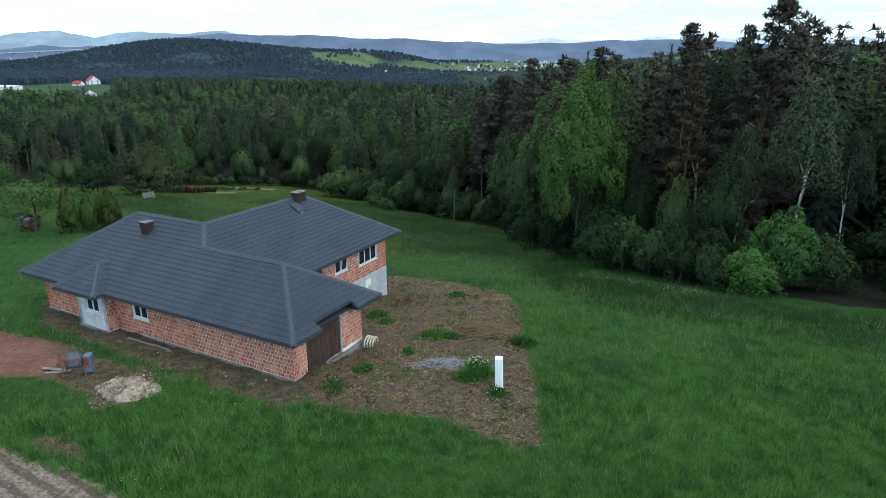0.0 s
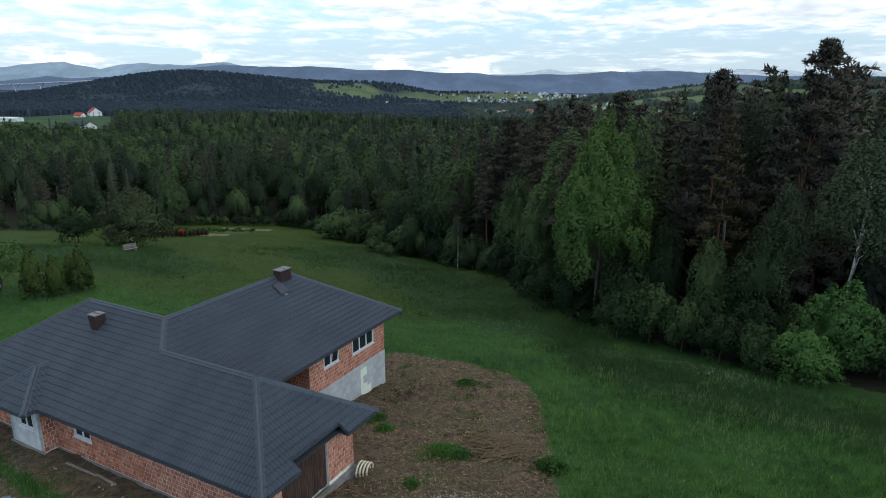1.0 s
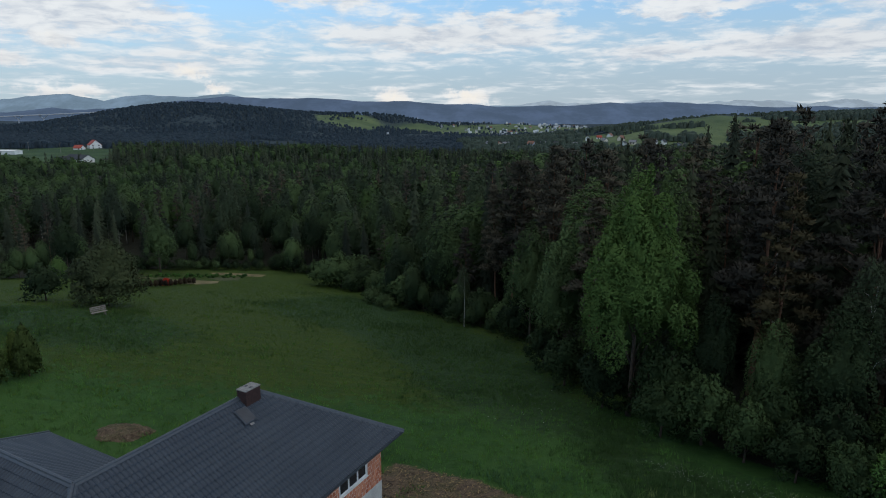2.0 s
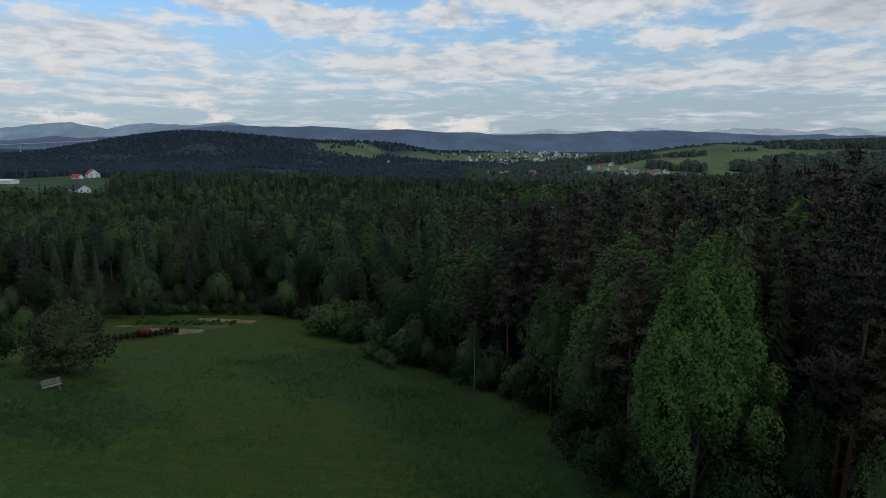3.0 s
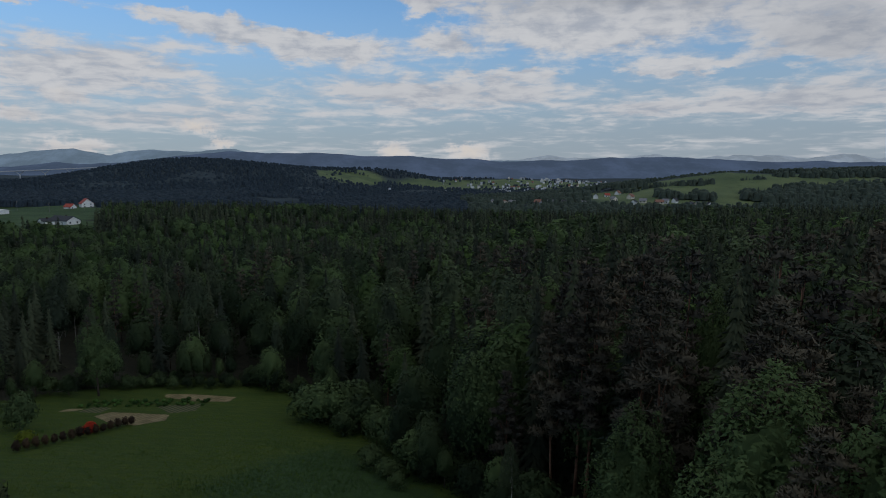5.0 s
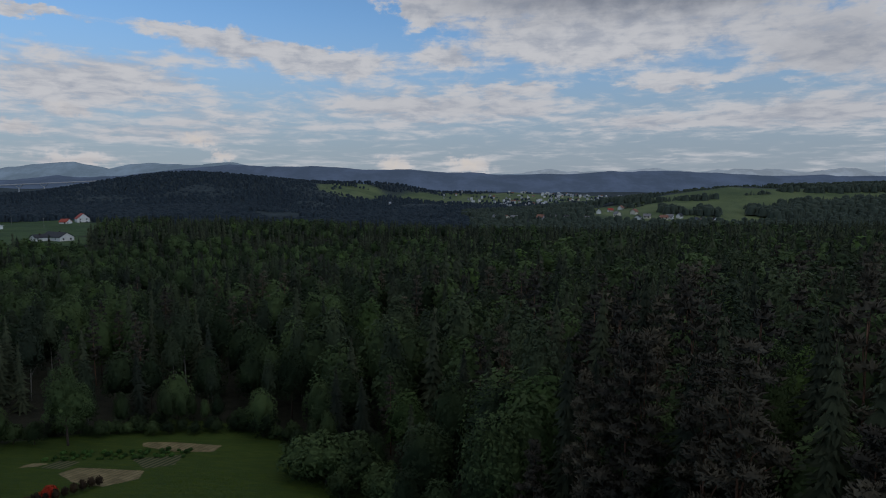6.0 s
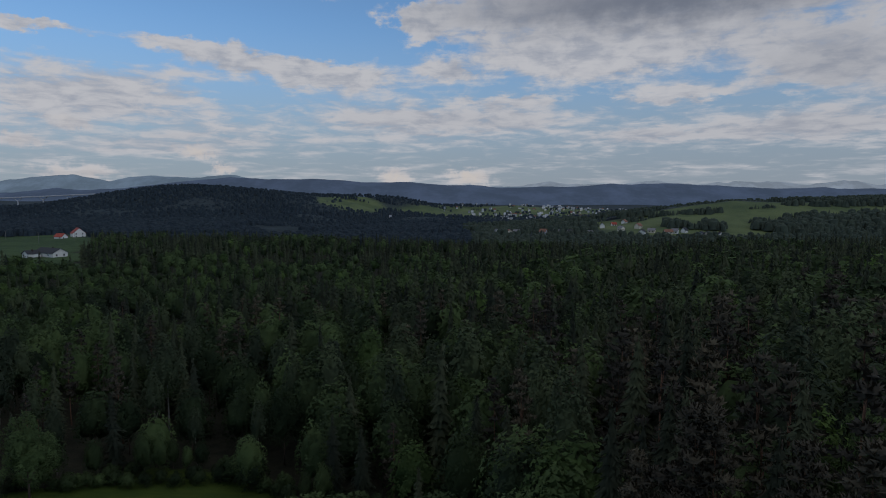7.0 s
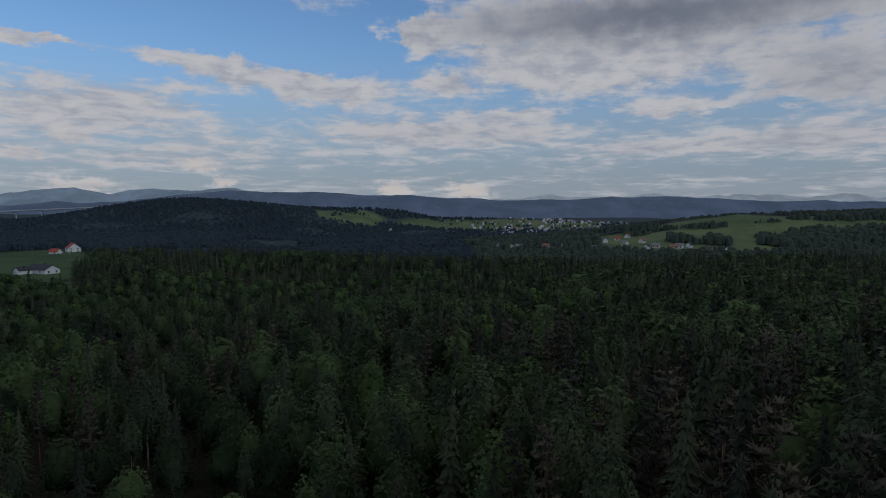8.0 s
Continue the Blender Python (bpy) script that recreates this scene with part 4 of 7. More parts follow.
# single trees that stand out: pattern, x, y, height, slimness, label
SINGLES = [
    (BRIGHT_NEAR[0], 14.9, 67.3, 20.6, 1.0, "tall leafy light green tree before the dark wood"),
    (BROAD_NEAR[0], 20.9, 80.6, 23.8, 0.95, "tall green tree beside the light green one"),
    (PINE_OLD[0], 32.6, 64.2, 27.4, 0.95, "tallest pine with a layered dark crown"),
    (PINE_OLD[0], 41.2, 75.5, 26.4, 0.55, "tall dark pine beside the tallest one"),
    (PINE_NEAR[0], 50.5, 72.0, 24.5, 0.9, "tall dark pine rising over the wood"),
    (PINE_BROWN[0], 24.5, 63.4, 21.0, 1.0, "slim pine with sparse brownish needles and red trunk"),
    (PINE_NEAR[1], 27.6, 72.0, 24.6, 0.9, "tall pine with a dark top behind the brownish one"),
    (BIRCH_NEAR[0], 32.6, 56.6, 18.6, 1.15, "slender leaning birch with a white trunk"),
    (BIRCH_NEAR[0], 28.6, 58.8, 15.0, 0.8, "thin birch standing among dark trees"),
    (BIRCH_NEAR[0], 37.5, 56.2, 14.5, 0.9, "thin birch beside the leaning one"),
    (BIRCH_NEAR[0], 32.0, 76.0, 24.5, 1.2, "tall pale birch rising between dark pines"),
    (SHRUB_BRIGHT[0], 28.8, 50.6, 7.4, 0.95, "bright green spreading shrub before the dark wood"),
    (SHRUB_BRIGHT[0], 25.6, 48.9, 4.2, 1.25, "low bright green shrub spreading over the grass"),
    (BROAD_NEAR[1], 26.5, 57.6, 11.5, 1.0, "low leafy tree with light leaf clusters"),
    (SHRUB_NEAR[0], 24.6, 54.6, 5.6, 0.95, "dark bushy shrub under the low leafy tree"),
    (SHRUB_NEAR[1], 28.4, 54.2, 5.4, 0.95, "dark bushy shrub under the low leafy tree"),
    (SHRUB_NEAR[1], 13.2, 69.6, 6.0, 0.95, "dark bushy shrub under the tall leafy tree"),
    (SHRUB_NEAR[0], 17.4, 65.0, 7.4, 0.85, "dark bushy shrub under the tall leafy tree"),
    (SHRUB_NEAR[1], 18.4, 60.4, 6.4, 0.85, "dark upright shrub at the foot of the wood"),
    (BROAD_NEAR[1], 20.6, 64.4, 11.0, 0.85, "young dark green tree at the foot of the wood"),
    (BROAD_NEAR[0], 23.6, 61.0, 10.0, 0.85, "young dark green tree at the foot of the wood"),
    (BROAD_NEAR[1], 16.4, 72.0, 12.0, 0.85, "young dark green tree at the foot of the wood"),
    (SHRUB_NEAR[0], 11.2, 77.0, 5.6, 1.0, "dark bushy shrub at the edge of the meadow"),
    (SHRUB_NEAR[1], 10.2, 84.5, 5.4, 1.0, "dark bushy shrub at the edge of the meadow"),
    (SHRUB_NEAR[1], 32.4, 50.4, 5.6, 1.0, "dark green shrub beside the bright one"),
    (SHRUB_NEAR[1], 20.0, 57.0, 5.2, 0.8, "upright green shrub at the foot of the wood"),
    (SHRUB_NEAR[0], 15.8, 62.0, 5.0, 0.9, "dark bushy shrub under the tall leafy tree"),
    (SHRUB_NEAR[1], 37.0, 45.6, 5.0, 1.0, "dark green shrub at the foot of the wood"),
    (SHRUB_NEAR[0], 22.8, 58.5, 6.0, 0.8, "upright green shrub at the foot of the wood"),
    (BROAD_NEAR[1], 10.6, 98.0, 16.2, 1.05, "rounded dark green tree at the edge of the wood"),
    (BROAD_NEAR[0], 11.8, 84.5, 14.6, 1.0, "leafy green tree beside the light green one"),
    (WILLOW_TALL[0], 13.8, 120.5, 19.6, 1.0, "wide grey-green willow in the wood"),
    (BROAD_NEAR[0], 26.0, 122.0, 25.6, 0.62, "tall slim green tree in the dark wood"),
    (BRIGHT_MID[0], 27.0, 128.0, 24.6, 0.75, "light green crown among dark trees"),
    (BRIGHT_MID[1], 34.2, 129.5, 24.2, 0.65, "light green crown among dark trees"),
    (SPRUCE_NEAR[0], 8.2, 177.0, 28.6, 1.0, "tall spruce with a sharp spire"),
    (SPRUCE_NEAR[1], 5.4, 181.0, 27.2, 1.0, "tall spruce with a sharp spire"),
    (SPRUCE_NEAR[1], -3.2, 158.4, 20.6, 1.15, "broad dark spruce with a pale tip"),
    (SPRUCE_NEAR[0], 38.0, 141.0, 25.5, 1.05, "tall dark spruce in the wood"),
    (PINE_NEAR[0], 50.0, 143.5, 33.0, 0.9, "tall pine on the skyline of the wood"),
    (PINE_NEAR[1], 57.6, 141.5, 31.0, 0.9, "tall pine on the skyline of the wood"),
    (BIRCH_MID[0], -17.2, 209.0, 22.8, 1.5, "grey-green birch clump in the wood"),
    (BIRCH_MID[1], -63.0, 194.0, 20.5, 1.2, "pale slender birch in the wood"),
    (BROAD_NEAR[1], -68.0, 159.5, 13.2, 1.25, "light green tree behind the garden"),
    (BROAD_NEAR[0], -36.4, 180.0, 14.6, 1.1, "light green tree behind the meadow"),
    (BRIGHT_MID[0], -12.2, 158.0, 12.8, 1.2, "light green tree at the edge of the wood"),
    (BROAD_NEAR[1], -82.0, 147.0, 11.5, 1.3, "leafy green tree beside the garden"),
]

COUNTED, REST = {}, []
BACK = {id(a): b for a, b in ((SPRUCE_MID, SPRUCE_BACK), (PINE_MID, PINE_BACK), (BROAD_MID, BROAD_BACK), (BRIGHT_MID, BRIGHT_BACK), (BIRCH_MID, BIRCH_BACK))}


def hem():
    """Shrubs of uneven size right along the edge between meadow and wood."""
    rng = np.random.RandomState(77)
    ring = MEADOW[3:]
    for (ax, ay), (bx, by) in zip(ring, ring[1:]):
        n = math.hypot(bx - ax, by - ay)
        out = ((by - ay) / n, -(bx - ax) / n)
        for f in np.arange(0.5, n, 2.2):
            o = rng.uniform(0.2, 4.2)
            x, y = ax + (bx - ax) * f / n + out[0] * o, ay + (by - ay) * f / n + out[1] * o
            if any((x - q[1]) ** 2 + (y - q[2]) ** 2 < 9 for q in SINGLES) or rng.uniform() < 0.12:
                continue
            if 24 < x < 36 and y < 52:
                continue
            if rng.uniform() < 0.45 and not (x > 8 and y < 95):
                bank, size = BROAD_MID, rng.uniform(0.24, 0.52)
            else:
                bank, size = SHRUB_NEAR if y < 95 and x > 0 else SHRUB_MID, rng.uniform(0.25, 0.9)
            plant(bank[rng.randint(2)], x, y, size, label="green shrub or sapling on the edge of the meadow", group="edge shrubs", rng=rng, slim=rng.uniform(0.75, 1.15))
            COUNTED["shrub"] = COUNTED.get("shrub", 0) + 1


def greenness(x, y):
    """How far broadleaf trees outnumber conifers: clumps, with a light green belt across the middle of the wood and dark spruces beyond."""
    g = 0.60 + 0.85 * noise.noise((x * 0.02, y * 0.02, 1.5)) + 0.30 * math.exp(-((y - 265) / 80) ** 2) - 0.35 * float(smooth((y - 420) / 60))
    return g - 0.38 * float(smooth((x - 4) / 14)) * float(smooth((330 - y) / 90))


def build_wood():
    rng = np.random.RandomState(21)
    for pattern, x, y, h, slim, label in SINGLES:
        plant(pattern, x, y, h / TALLNESS[id(pattern)], None, label, rng=rng, slim=slim)
    for step, y0, y1 in ((5.4, 34, 128), (7.2, 128, 262)):
        for x, y in spaced(step, y0, y1, rng):
            if float(inside(x, y, MEADOW)) > 0.1:
                continue
            gap = edge_gap(x, y, MEADOW)
            if any((x - q[1]) ** 2 + (y - q[2]) ** 2 < (5 if q[3] < 12 else 14) for q in SINGLES):
                continue
            close = y < 122 and x > -12 and gap < 12
            u, v, w = rng.uniform(size=3)
            g = greenness(x, y)
            slim = rng.uniform(0.85, 1.2)
            if gap < 4.0 and (u < 0.75 or y > 100):
                bank, h, group = SHRUB_NEAR if y < 105 and x > 0 else SHRUB_MID, rng.uniform(2.8, 6.5), "edge shrubs"
            else:
                group = "trees of the wood"
                top = tree_top(x, y) - float(land(x, y))
                if v > g:
                    if close and gap < 9 and u < 0.7:
                        bank, h = BROAD_NEAR, top * rng.uniform(0.45, 0.8)
                    elif close and gap < 15:
                        bank, h = PINE_NEAR, top * rng.uniform(0.8, 1.05)
                    elif w < 0.62:
                        bank, h = SPRUCE_NEAR if close else SPRUCE_MID, top * rng.uniform(0.82, 1.10)
                    else:
                        bank, h = PINE_NEAR if close and gap < 8 else PINE_MID, top * rng.uniform(0.85, 1.08)
                elif w < 0.30:
                    bank, h = BIRCH_MID, top * rng.uniform(0.82, 1.04)
                elif w < 0.92:
                    bank, h = BROAD_NEAR if close and gap < 8 else BROAD_MID, top * rng.uniform(0.74, 0.98)
                else:
                    bank, h = BRIGHT_MID, top * rng.uniform(0.68, 0.94)
                if 20 < x < 46 and y < 57:
                    if u < 0.4 or x < 36 and y < 52:
                        continue
                    bank, h = SHRUB_NEAR, rng.uniform(3.5, 8.0)
                h = min(max(h, 5.0), 34.0) * (min(1.0, 0.62 + gap / 60) if x < 6 else 1.0)
            if y > 165 or y < 128 and gap > 45:
                bank = BACK.get(id(bank), bank)
            pattern = bank[rng.randint(len(bank))]
            kind = pattern.name.split(".")[0]
            COUNTED[kind] = COUNTED.get(kind, 0) + 1
            if COUNTED[kind] > 290:
                REST.append((x, y, h, kind))
            else:
                plant(pattern, x, y, h / TALLNESS[id(pattern)], group=group, rng=rng, slim=slim)


hem()
build_wood()


def grove(name, label, places, patterns, tall, material, rng):
    """Trees too many to count, in one mesh: turned and sized copies of a few crowns of the given height."""
    vs, fs, ns, tones, start = [], [], [], [], 0
    for x, y, h in places:
        v, f, n = patterns[rng.randint(len(patterns))]
        a, s, slim = rng.uniform(0, math.tau), h / tall, rng.uniform(0.85, 1.2)
        turn = np.array([[math.cos(a), math.sin(a), 0], [-math.sin(a), math.cos(a), 0], [0, 0, 1.0]])
        vs.append((v * np.array([s * slim, s * slim, s])) @ turn + np.array([x, y, float(land(x, y))]))
        ns.append(n @ turn)
        fs.append(f + start)
        tones.append(np.full(len(v), rng.uniform()))
        start += len(v)
    ob = foliage(name, (np.concatenate(vs), np.concatenate(fs), np.concatenate(ns)), material, None, np.concatenate(tones))
    tagged(ob, label, "forest", kind="stuff")


def far_cones(name, label, places, rng, mat):
    """Small pointed crowns on the distant hills, in one mesh."""
    verts, faces = [], []
    for x, y, h, pointed in places:
        z, r, base = float(land(x, y)), h * (0.30 if pointed else 0.62), len(verts)
        turn = rng.uniform(0, math.tau)
        for k in range(5):
            a, q = turn + k * math.tau / 5, r * rng.uniform(0.7, 1.2)
            verts.append((x + math.cos(a) * q, y + math.sin(a) * q, z))
        if pointed:
            verts.append((x + rng.uniform(-0.1, 0.1) * h, y, z + h))
            faces += [(base + k, base + (k + 1) % 5, base + 5) for k in range(5)]
        else:
            for k in range(5):
                a, q = turn + k * math.tau / 5 + 0.5, r * rng.uniform(0.45, 0.75)
                verts.append((x + math.cos(a) * q, y + math.sin(a) * q, z + h * rng.uniform(0.7, 0.95)))
            verts.append((x, y, z + h))
            faces += [(base + k, base + (k + 1) % 5, base + 5 + (k + 1) % 5, base + 5 + k) for k in range(5)]
            faces += [(base + 5 + k, base + 5 + (k + 1) % 5, base + 10) for k in range(5)]
    ob = mesh_object(name, verts, faces, mat, smooth=True)
    tagged(ob, label, "forest", kind="stuff")


def build_far_wood():
    rng = np.random.RandomState(5)
    spires = [spruce_crown(rng, 20, 3.5, 13, 7, 190, 1.1) for _ in range(4)]
    rounds = [crown(rng, 20, 5.3, 4.0, 330, 1.0, lumps=13, size=0.42, cells=(10, 6)) for _ in range(5)]
    slims = [crown(rng, 20, 3.2, 4.5, 300, 0.85, lumps=13, size=0.40, taper=0.34, cells=(9, 6), droop=0.6) for _ in range(3)]
    small_spires = [spruce_crown(rng, 20, 3.8, 7, 6, 16, 1.8) for _ in range(5)]
    small_rounds = [crown(rng, 20, 5.4, 4.0, 75, 1.75, lumps=8, size=0.48, cells=(8, 5)) for _ in range(6)]
    near, far = {"spire": [], "round": [], "slim": [], "fresh": []}, {"spire": [], "round": [], "slim": [], "fresh": []}
    for x, y, h, kind in REST:
        near["spire" if kind in ("spruce_tree", "pine_tree") else "slim" if kind == "birch_tree" else "round"].append((x, y, h))
    for step, y0, y1 in ((7.2, 259, 360), (8.2, 360, 640)):
        for x, y in spaced(step, y0, y1, rng):
            if float(inside(x, y, CLEARING)) > 0.02 or abs(x) > 0.78 * y:
                continue
            top = tree_top(x, y) - float(land(x, y))
            v, w = rng.uniform(size=2)
            kind = "spire" if v > greenness(x, y) else "slim" if w < 0.28 else "fresh" if w > 0.93 else "round"
            h = min(max(top, 8.0), 26.0) * (rng.uniform(0.82, 1.12) if kind == "spire" else rng.uniform(0.75, 1.0))
            (near if y < 360 else far)[kind].append((x, y, h))
    grove("conifers", "dark green conifers deep in the wood", near["spire"], spires, 20, M_SPRUCE, rng)
    grove("broadleaf_trees", "green broadleaf trees deep in the wood", near["round"], rounds, 20, M_BROAD, rng)
    grove("birches", "grey-green birches deep in the wood", near["slim"], slims, 20, M_BIRCH, rng)
    grove("young_trees", "fresh light green trees deep in the wood", near["fresh"], rounds, 20, M_BRIGHT, rng)
    grove("far_conifers", "dark green conifers of the distant wood", far["spire"], small_spires, 20, M_SPRUCE, rng)
    grove("far_broadleaf_trees", "green broadleaf trees of the distant wood", far["round"] + far["slim"], small_rounds, 20, M_BROAD, rng)
    grove("far_young_trees", "fresh light green trees of the distant wood", far["fresh"], small_rounds, 20, M_BRIGHT, rng)
    hills, groves = [], []
    for step, y0, y1 in ((6.0, 640, 1080), (12.0, 1080, 1950), (15.0, 1950, 2350)):
        for x, y in spaced(step, y0, y1, rng):
            if abs(x) > 0.78 * y or float(inside(x, y, CLEARING)) > 0.02:
                continue
            opened, clump = float(clear_land(x, y)), noise.noise((x * 0.016, y * 0.03, 7.7))
            if y < 1080 and x > 20:
                if in_grove(x, y) > 0.1 * clump:
                    groves.append((x, y, rng.uniform(6, 11), rng.uniform() < 0.5))
                elif y < 750 or opened < 0.35 and clump > -0.1 or clump > 0.5:
                    groves.append((x, y, rng.uniform(4, 8), rng.uniform() < 0.3))
            elif y < 1300 and x > -330:
                if clump > -0.15:
                    hills.append((x, y, rng.uniform(5, 9), rng.uniform() < 0.3))
            elif opened < 0.45 and (x < 90 or clump > 0.0) or clump > 0.32:
                hills.append((x, y, rng.uniform(5, 9), rng.uniform() < 0.35))
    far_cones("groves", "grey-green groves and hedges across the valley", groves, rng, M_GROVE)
    far_cones("hill_forest", "dark forest on the distant hills, tinted blue for haze", hills, rng, M_HILL)


build_far_wood()

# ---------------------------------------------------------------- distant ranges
# each range glows in its own haze colour, fainter with distance
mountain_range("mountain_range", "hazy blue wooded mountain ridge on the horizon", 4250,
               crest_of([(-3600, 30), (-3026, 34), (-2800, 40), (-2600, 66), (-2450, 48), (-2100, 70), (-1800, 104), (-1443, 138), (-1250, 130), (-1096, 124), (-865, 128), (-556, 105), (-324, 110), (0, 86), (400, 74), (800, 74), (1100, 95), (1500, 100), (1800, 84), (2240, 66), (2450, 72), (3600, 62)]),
               -3800, 3800, haze("blue_haze", (0.150, 0.195, 0.340), 1.0), 1.0, 11)
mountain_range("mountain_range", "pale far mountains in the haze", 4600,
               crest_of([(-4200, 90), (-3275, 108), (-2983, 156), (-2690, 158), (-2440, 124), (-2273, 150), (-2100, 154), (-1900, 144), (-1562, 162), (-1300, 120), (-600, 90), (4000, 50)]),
               -4300, 4000, haze("pale_haze", (0.38, 0.50, 0.66), 1.0), 5.0, 14)
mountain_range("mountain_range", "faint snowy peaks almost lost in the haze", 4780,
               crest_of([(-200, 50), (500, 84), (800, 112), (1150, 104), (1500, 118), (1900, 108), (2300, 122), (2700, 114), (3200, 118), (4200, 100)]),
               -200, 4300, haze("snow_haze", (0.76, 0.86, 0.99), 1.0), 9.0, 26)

# ---------------------------------------------------------------- the unfinished house
BASE = pose(HOUSE[0], HOUSE[1], 0, 0, 0, -28)
EAVE, PITCH = 2.5, 0.64


def block_paint(n):
    r = n.add("ShaderNodeObjectInfo").outputs["Random"]
    i = n.add("ShaderNodeNewGeometry").outputs["Random Per Island"]
    p = n.add("ShaderNodeNewGeometry").outputs["Position"]
    f = n.math("FRACT", n.math("ADD", n.math("MULTIPLY", r, 7.0), n.math("MULTIPLY", i, 5.0)))
    c = n.mix(f, (0.30, 0.090, 0.046), (0.52, 0.215, 0.120))
    c = n.mix(n.math("MULTIPLY", n.ramp(n.noise(p, 2.2, 6, 0.7), 0.5, 0.75), 0.5), c, (0.48, 0.33, 0.26))
    g = n.noise(p, 30, 4, 0.6)
    return c, g, 0.01


M_BLOCK = surface("ceramic_block", block_paint, 0.9)
M_MORTAR = plain("mortar", (0.68, 0.62, 0.55), 0.95, vary=0.25, scale=3)
M_RENDER = plain("grey_render", (0.42, 0.41, 0.39), 0.9, vary=0.22, scale=1.6)
M_CONCRETE = plain("concrete", (0.185, 0.172, 0.155), 0.95, vary=0.35, scale=1.5)
M_PLASTER = plain("pale_plaster", (0.54, 0.525, 0.50), 0.9, vary=0.25, scale=2.5)
M_FOAM = plain("insulation_foam", (0.70, 0.70, 0.55), 0.9, vary=0.1)
M_FRAME = plain("white_window_frame", (0.62, 0.62, 0.61), 0.4, vary=0.06)


def board_paint(n):
    p, r = n.coord(), n.add("ShaderNodeObjectInfo").outputs["Random"]
    grain = n.noise(n.add("ShaderNodeMapping", {"Vector": p, "Scale": (9.0, 9.0, 0.9)}).outputs[0], 1.6, 6, 0.7)
    c = n.mix(n.ramp(grain, 0.38, 0.62), (0.022, 0.012, 0.008), (0.105, 0.056, 0.034))
    return n.mix(n.math("MULTIPLY", r, 0.6), c, (0.034, 0.020, 0.014)), grain, 0.006


M_WOOD = surface("weathered_dark_boards", board_paint, 0.85)
M_SOFFIT = plain("dark_soffit", (0.05, 0.05, 0.055), 0.7)
M_CHIMNEY = plain("dark_red_clinker", (0.040, 0.021, 0.019), 0.8, vary=0.4, scale=6)
M_CAP = plain("chimney_cap", (0.19, 0.18, 0.17), 0.9, vary=0.35, scale=6)
M_TRIM = plain("graphite_flashing", (0.055, 0.064, 0.078), 0.45, 0.2, vary=0.15)


def tile_paint(n):
    p = n.coord()
    sheet = n.noise(n.add("ShaderNodeMapping", {"Vector": p, "Scale": (0.9, 0.25, 0.25)}).outputs[0], 1.0, 3, 0.5)
    dust = n.noise(p, 3.0, 6, 0.65)
    c = n.mix(n.ramp(sheet, 0.3, 0.7), (0.026, 0.034, 0.047), (0.036, 0.045, 0.059))
    c = n.mix(n.math("MULTIPLY", n.ramp(dust, 0.5, 0.8), 0.3), c, (0.066, 0.076, 0.090))
    return c, n.noise(p, 60, 2, 0.5), 0.002, n.math("ADD", 0.38, n.math("MULTIPLY", dust, 0.2))


M_TILE = surface("graphite_metal_tile", tile_paint, 0.5, 0.0, 0.30)


def pane_paint():
    m = bpy.data.materials.new("window_glass")
    m.use_nodes = True
    n = Nodes(m.node_tree)
    s = n.add("ShaderNodeBsdfPrincipled", {"Base Color": (0.02, 0.022, 0.025), "Roughness": 0.06, "Specular IOR Level": 0.5, "Transmission Weight": 0.0})
    n.add("ShaderNodeOutputMaterial", {"Surface": s.outputs[0]})
    return m


M_GLASS = pane_paint()
house = empty("house", BASE, "unfinished bungalow of red ceramic blocks under a graphite metal roof", "house")


def slope(name, corner, along, up, rings):
    """One roof slope of pressed metal tile: waves along the eave, steps up the slope. corner: a point (u, v) of the eave's line;
    along, up: its directions in plan; rings: convex pieces in plan."""
    along, up, corner = np.array(along, float), np.array(up, float), np.array(corner, float)
    vs, fs = [], []
    out = bmesh.new()
    for ring in rings:
        pts = [np.array(p, float) - corner for p in ring]
        a, b = [p @ along for p in pts], [p @ up for p in pts]
        row = 0.35 / math.sqrt(1 + PITCH ** 2)
        a0, a1 = math.floor(min(a) / 0.2) * 0.2 - 0.2, max(a) + 0.2
        r0, r1 = math.floor(min(b) / row) - 1, math.ceil(max(b) / row) + 1
        ga = np.arange(a0, a1, 0.2 / 3)
        lines = []
        for r in range(r0, r1):
            lines += [(r * row, 0.038), (r * row + row * 0.5, 0.019), ((r + 1) * row - 0.012, 0.0)]
        bm = bmesh.new()
        grid = []
        wave = 0.5 - 0.5 * np.cos(ga / 0.2 * math.tau)
        for bb, lift in lines:
            grid.append([bm.verts.new((*(corner + along * x + up * bb), EAVE + PITCH * bb + lift + 0.066 * w)) for x, w in zip(ga, wave)])
        for p, q in zip(grid, grid[1:]):
            for k in range(len(ga) - 1):
                bm.faces.new((p[k], p[k + 1], q[k + 1], q[k]))
        centre = sum(np.array(p, float) for p in ring) / len(ring)
        for p, q in zip(ring, ring[1:] + ring[:1]):
            e = np.array(q, float) - np.array(p, float)
            normal = np.array((e[1], -e[0]))
            if (centre - np.array(p, float)) @ normal > 0:
                normal = -normal
            bmesh.ops.bisect_plane(bm, geom=bm.verts[:] + bm.edges[:] + bm.faces[:], plane_co=(*p, 0), plane_no=(*normal, 0), clear_outer=True)
        me = bpy.data.meshes.new("piece")
        bm.to_mesh(me)
        bm.free()
        out.from_mesh(me)
        bpy.data.meshes.remove(me)
    if Vector((*along, 0)).cross(Vector((*up, 0))).z < 0:
        bmesh.ops.reverse_faces(out, faces=out.faces[:])
    return part(name, out, M_TILE, house, smooth=False)


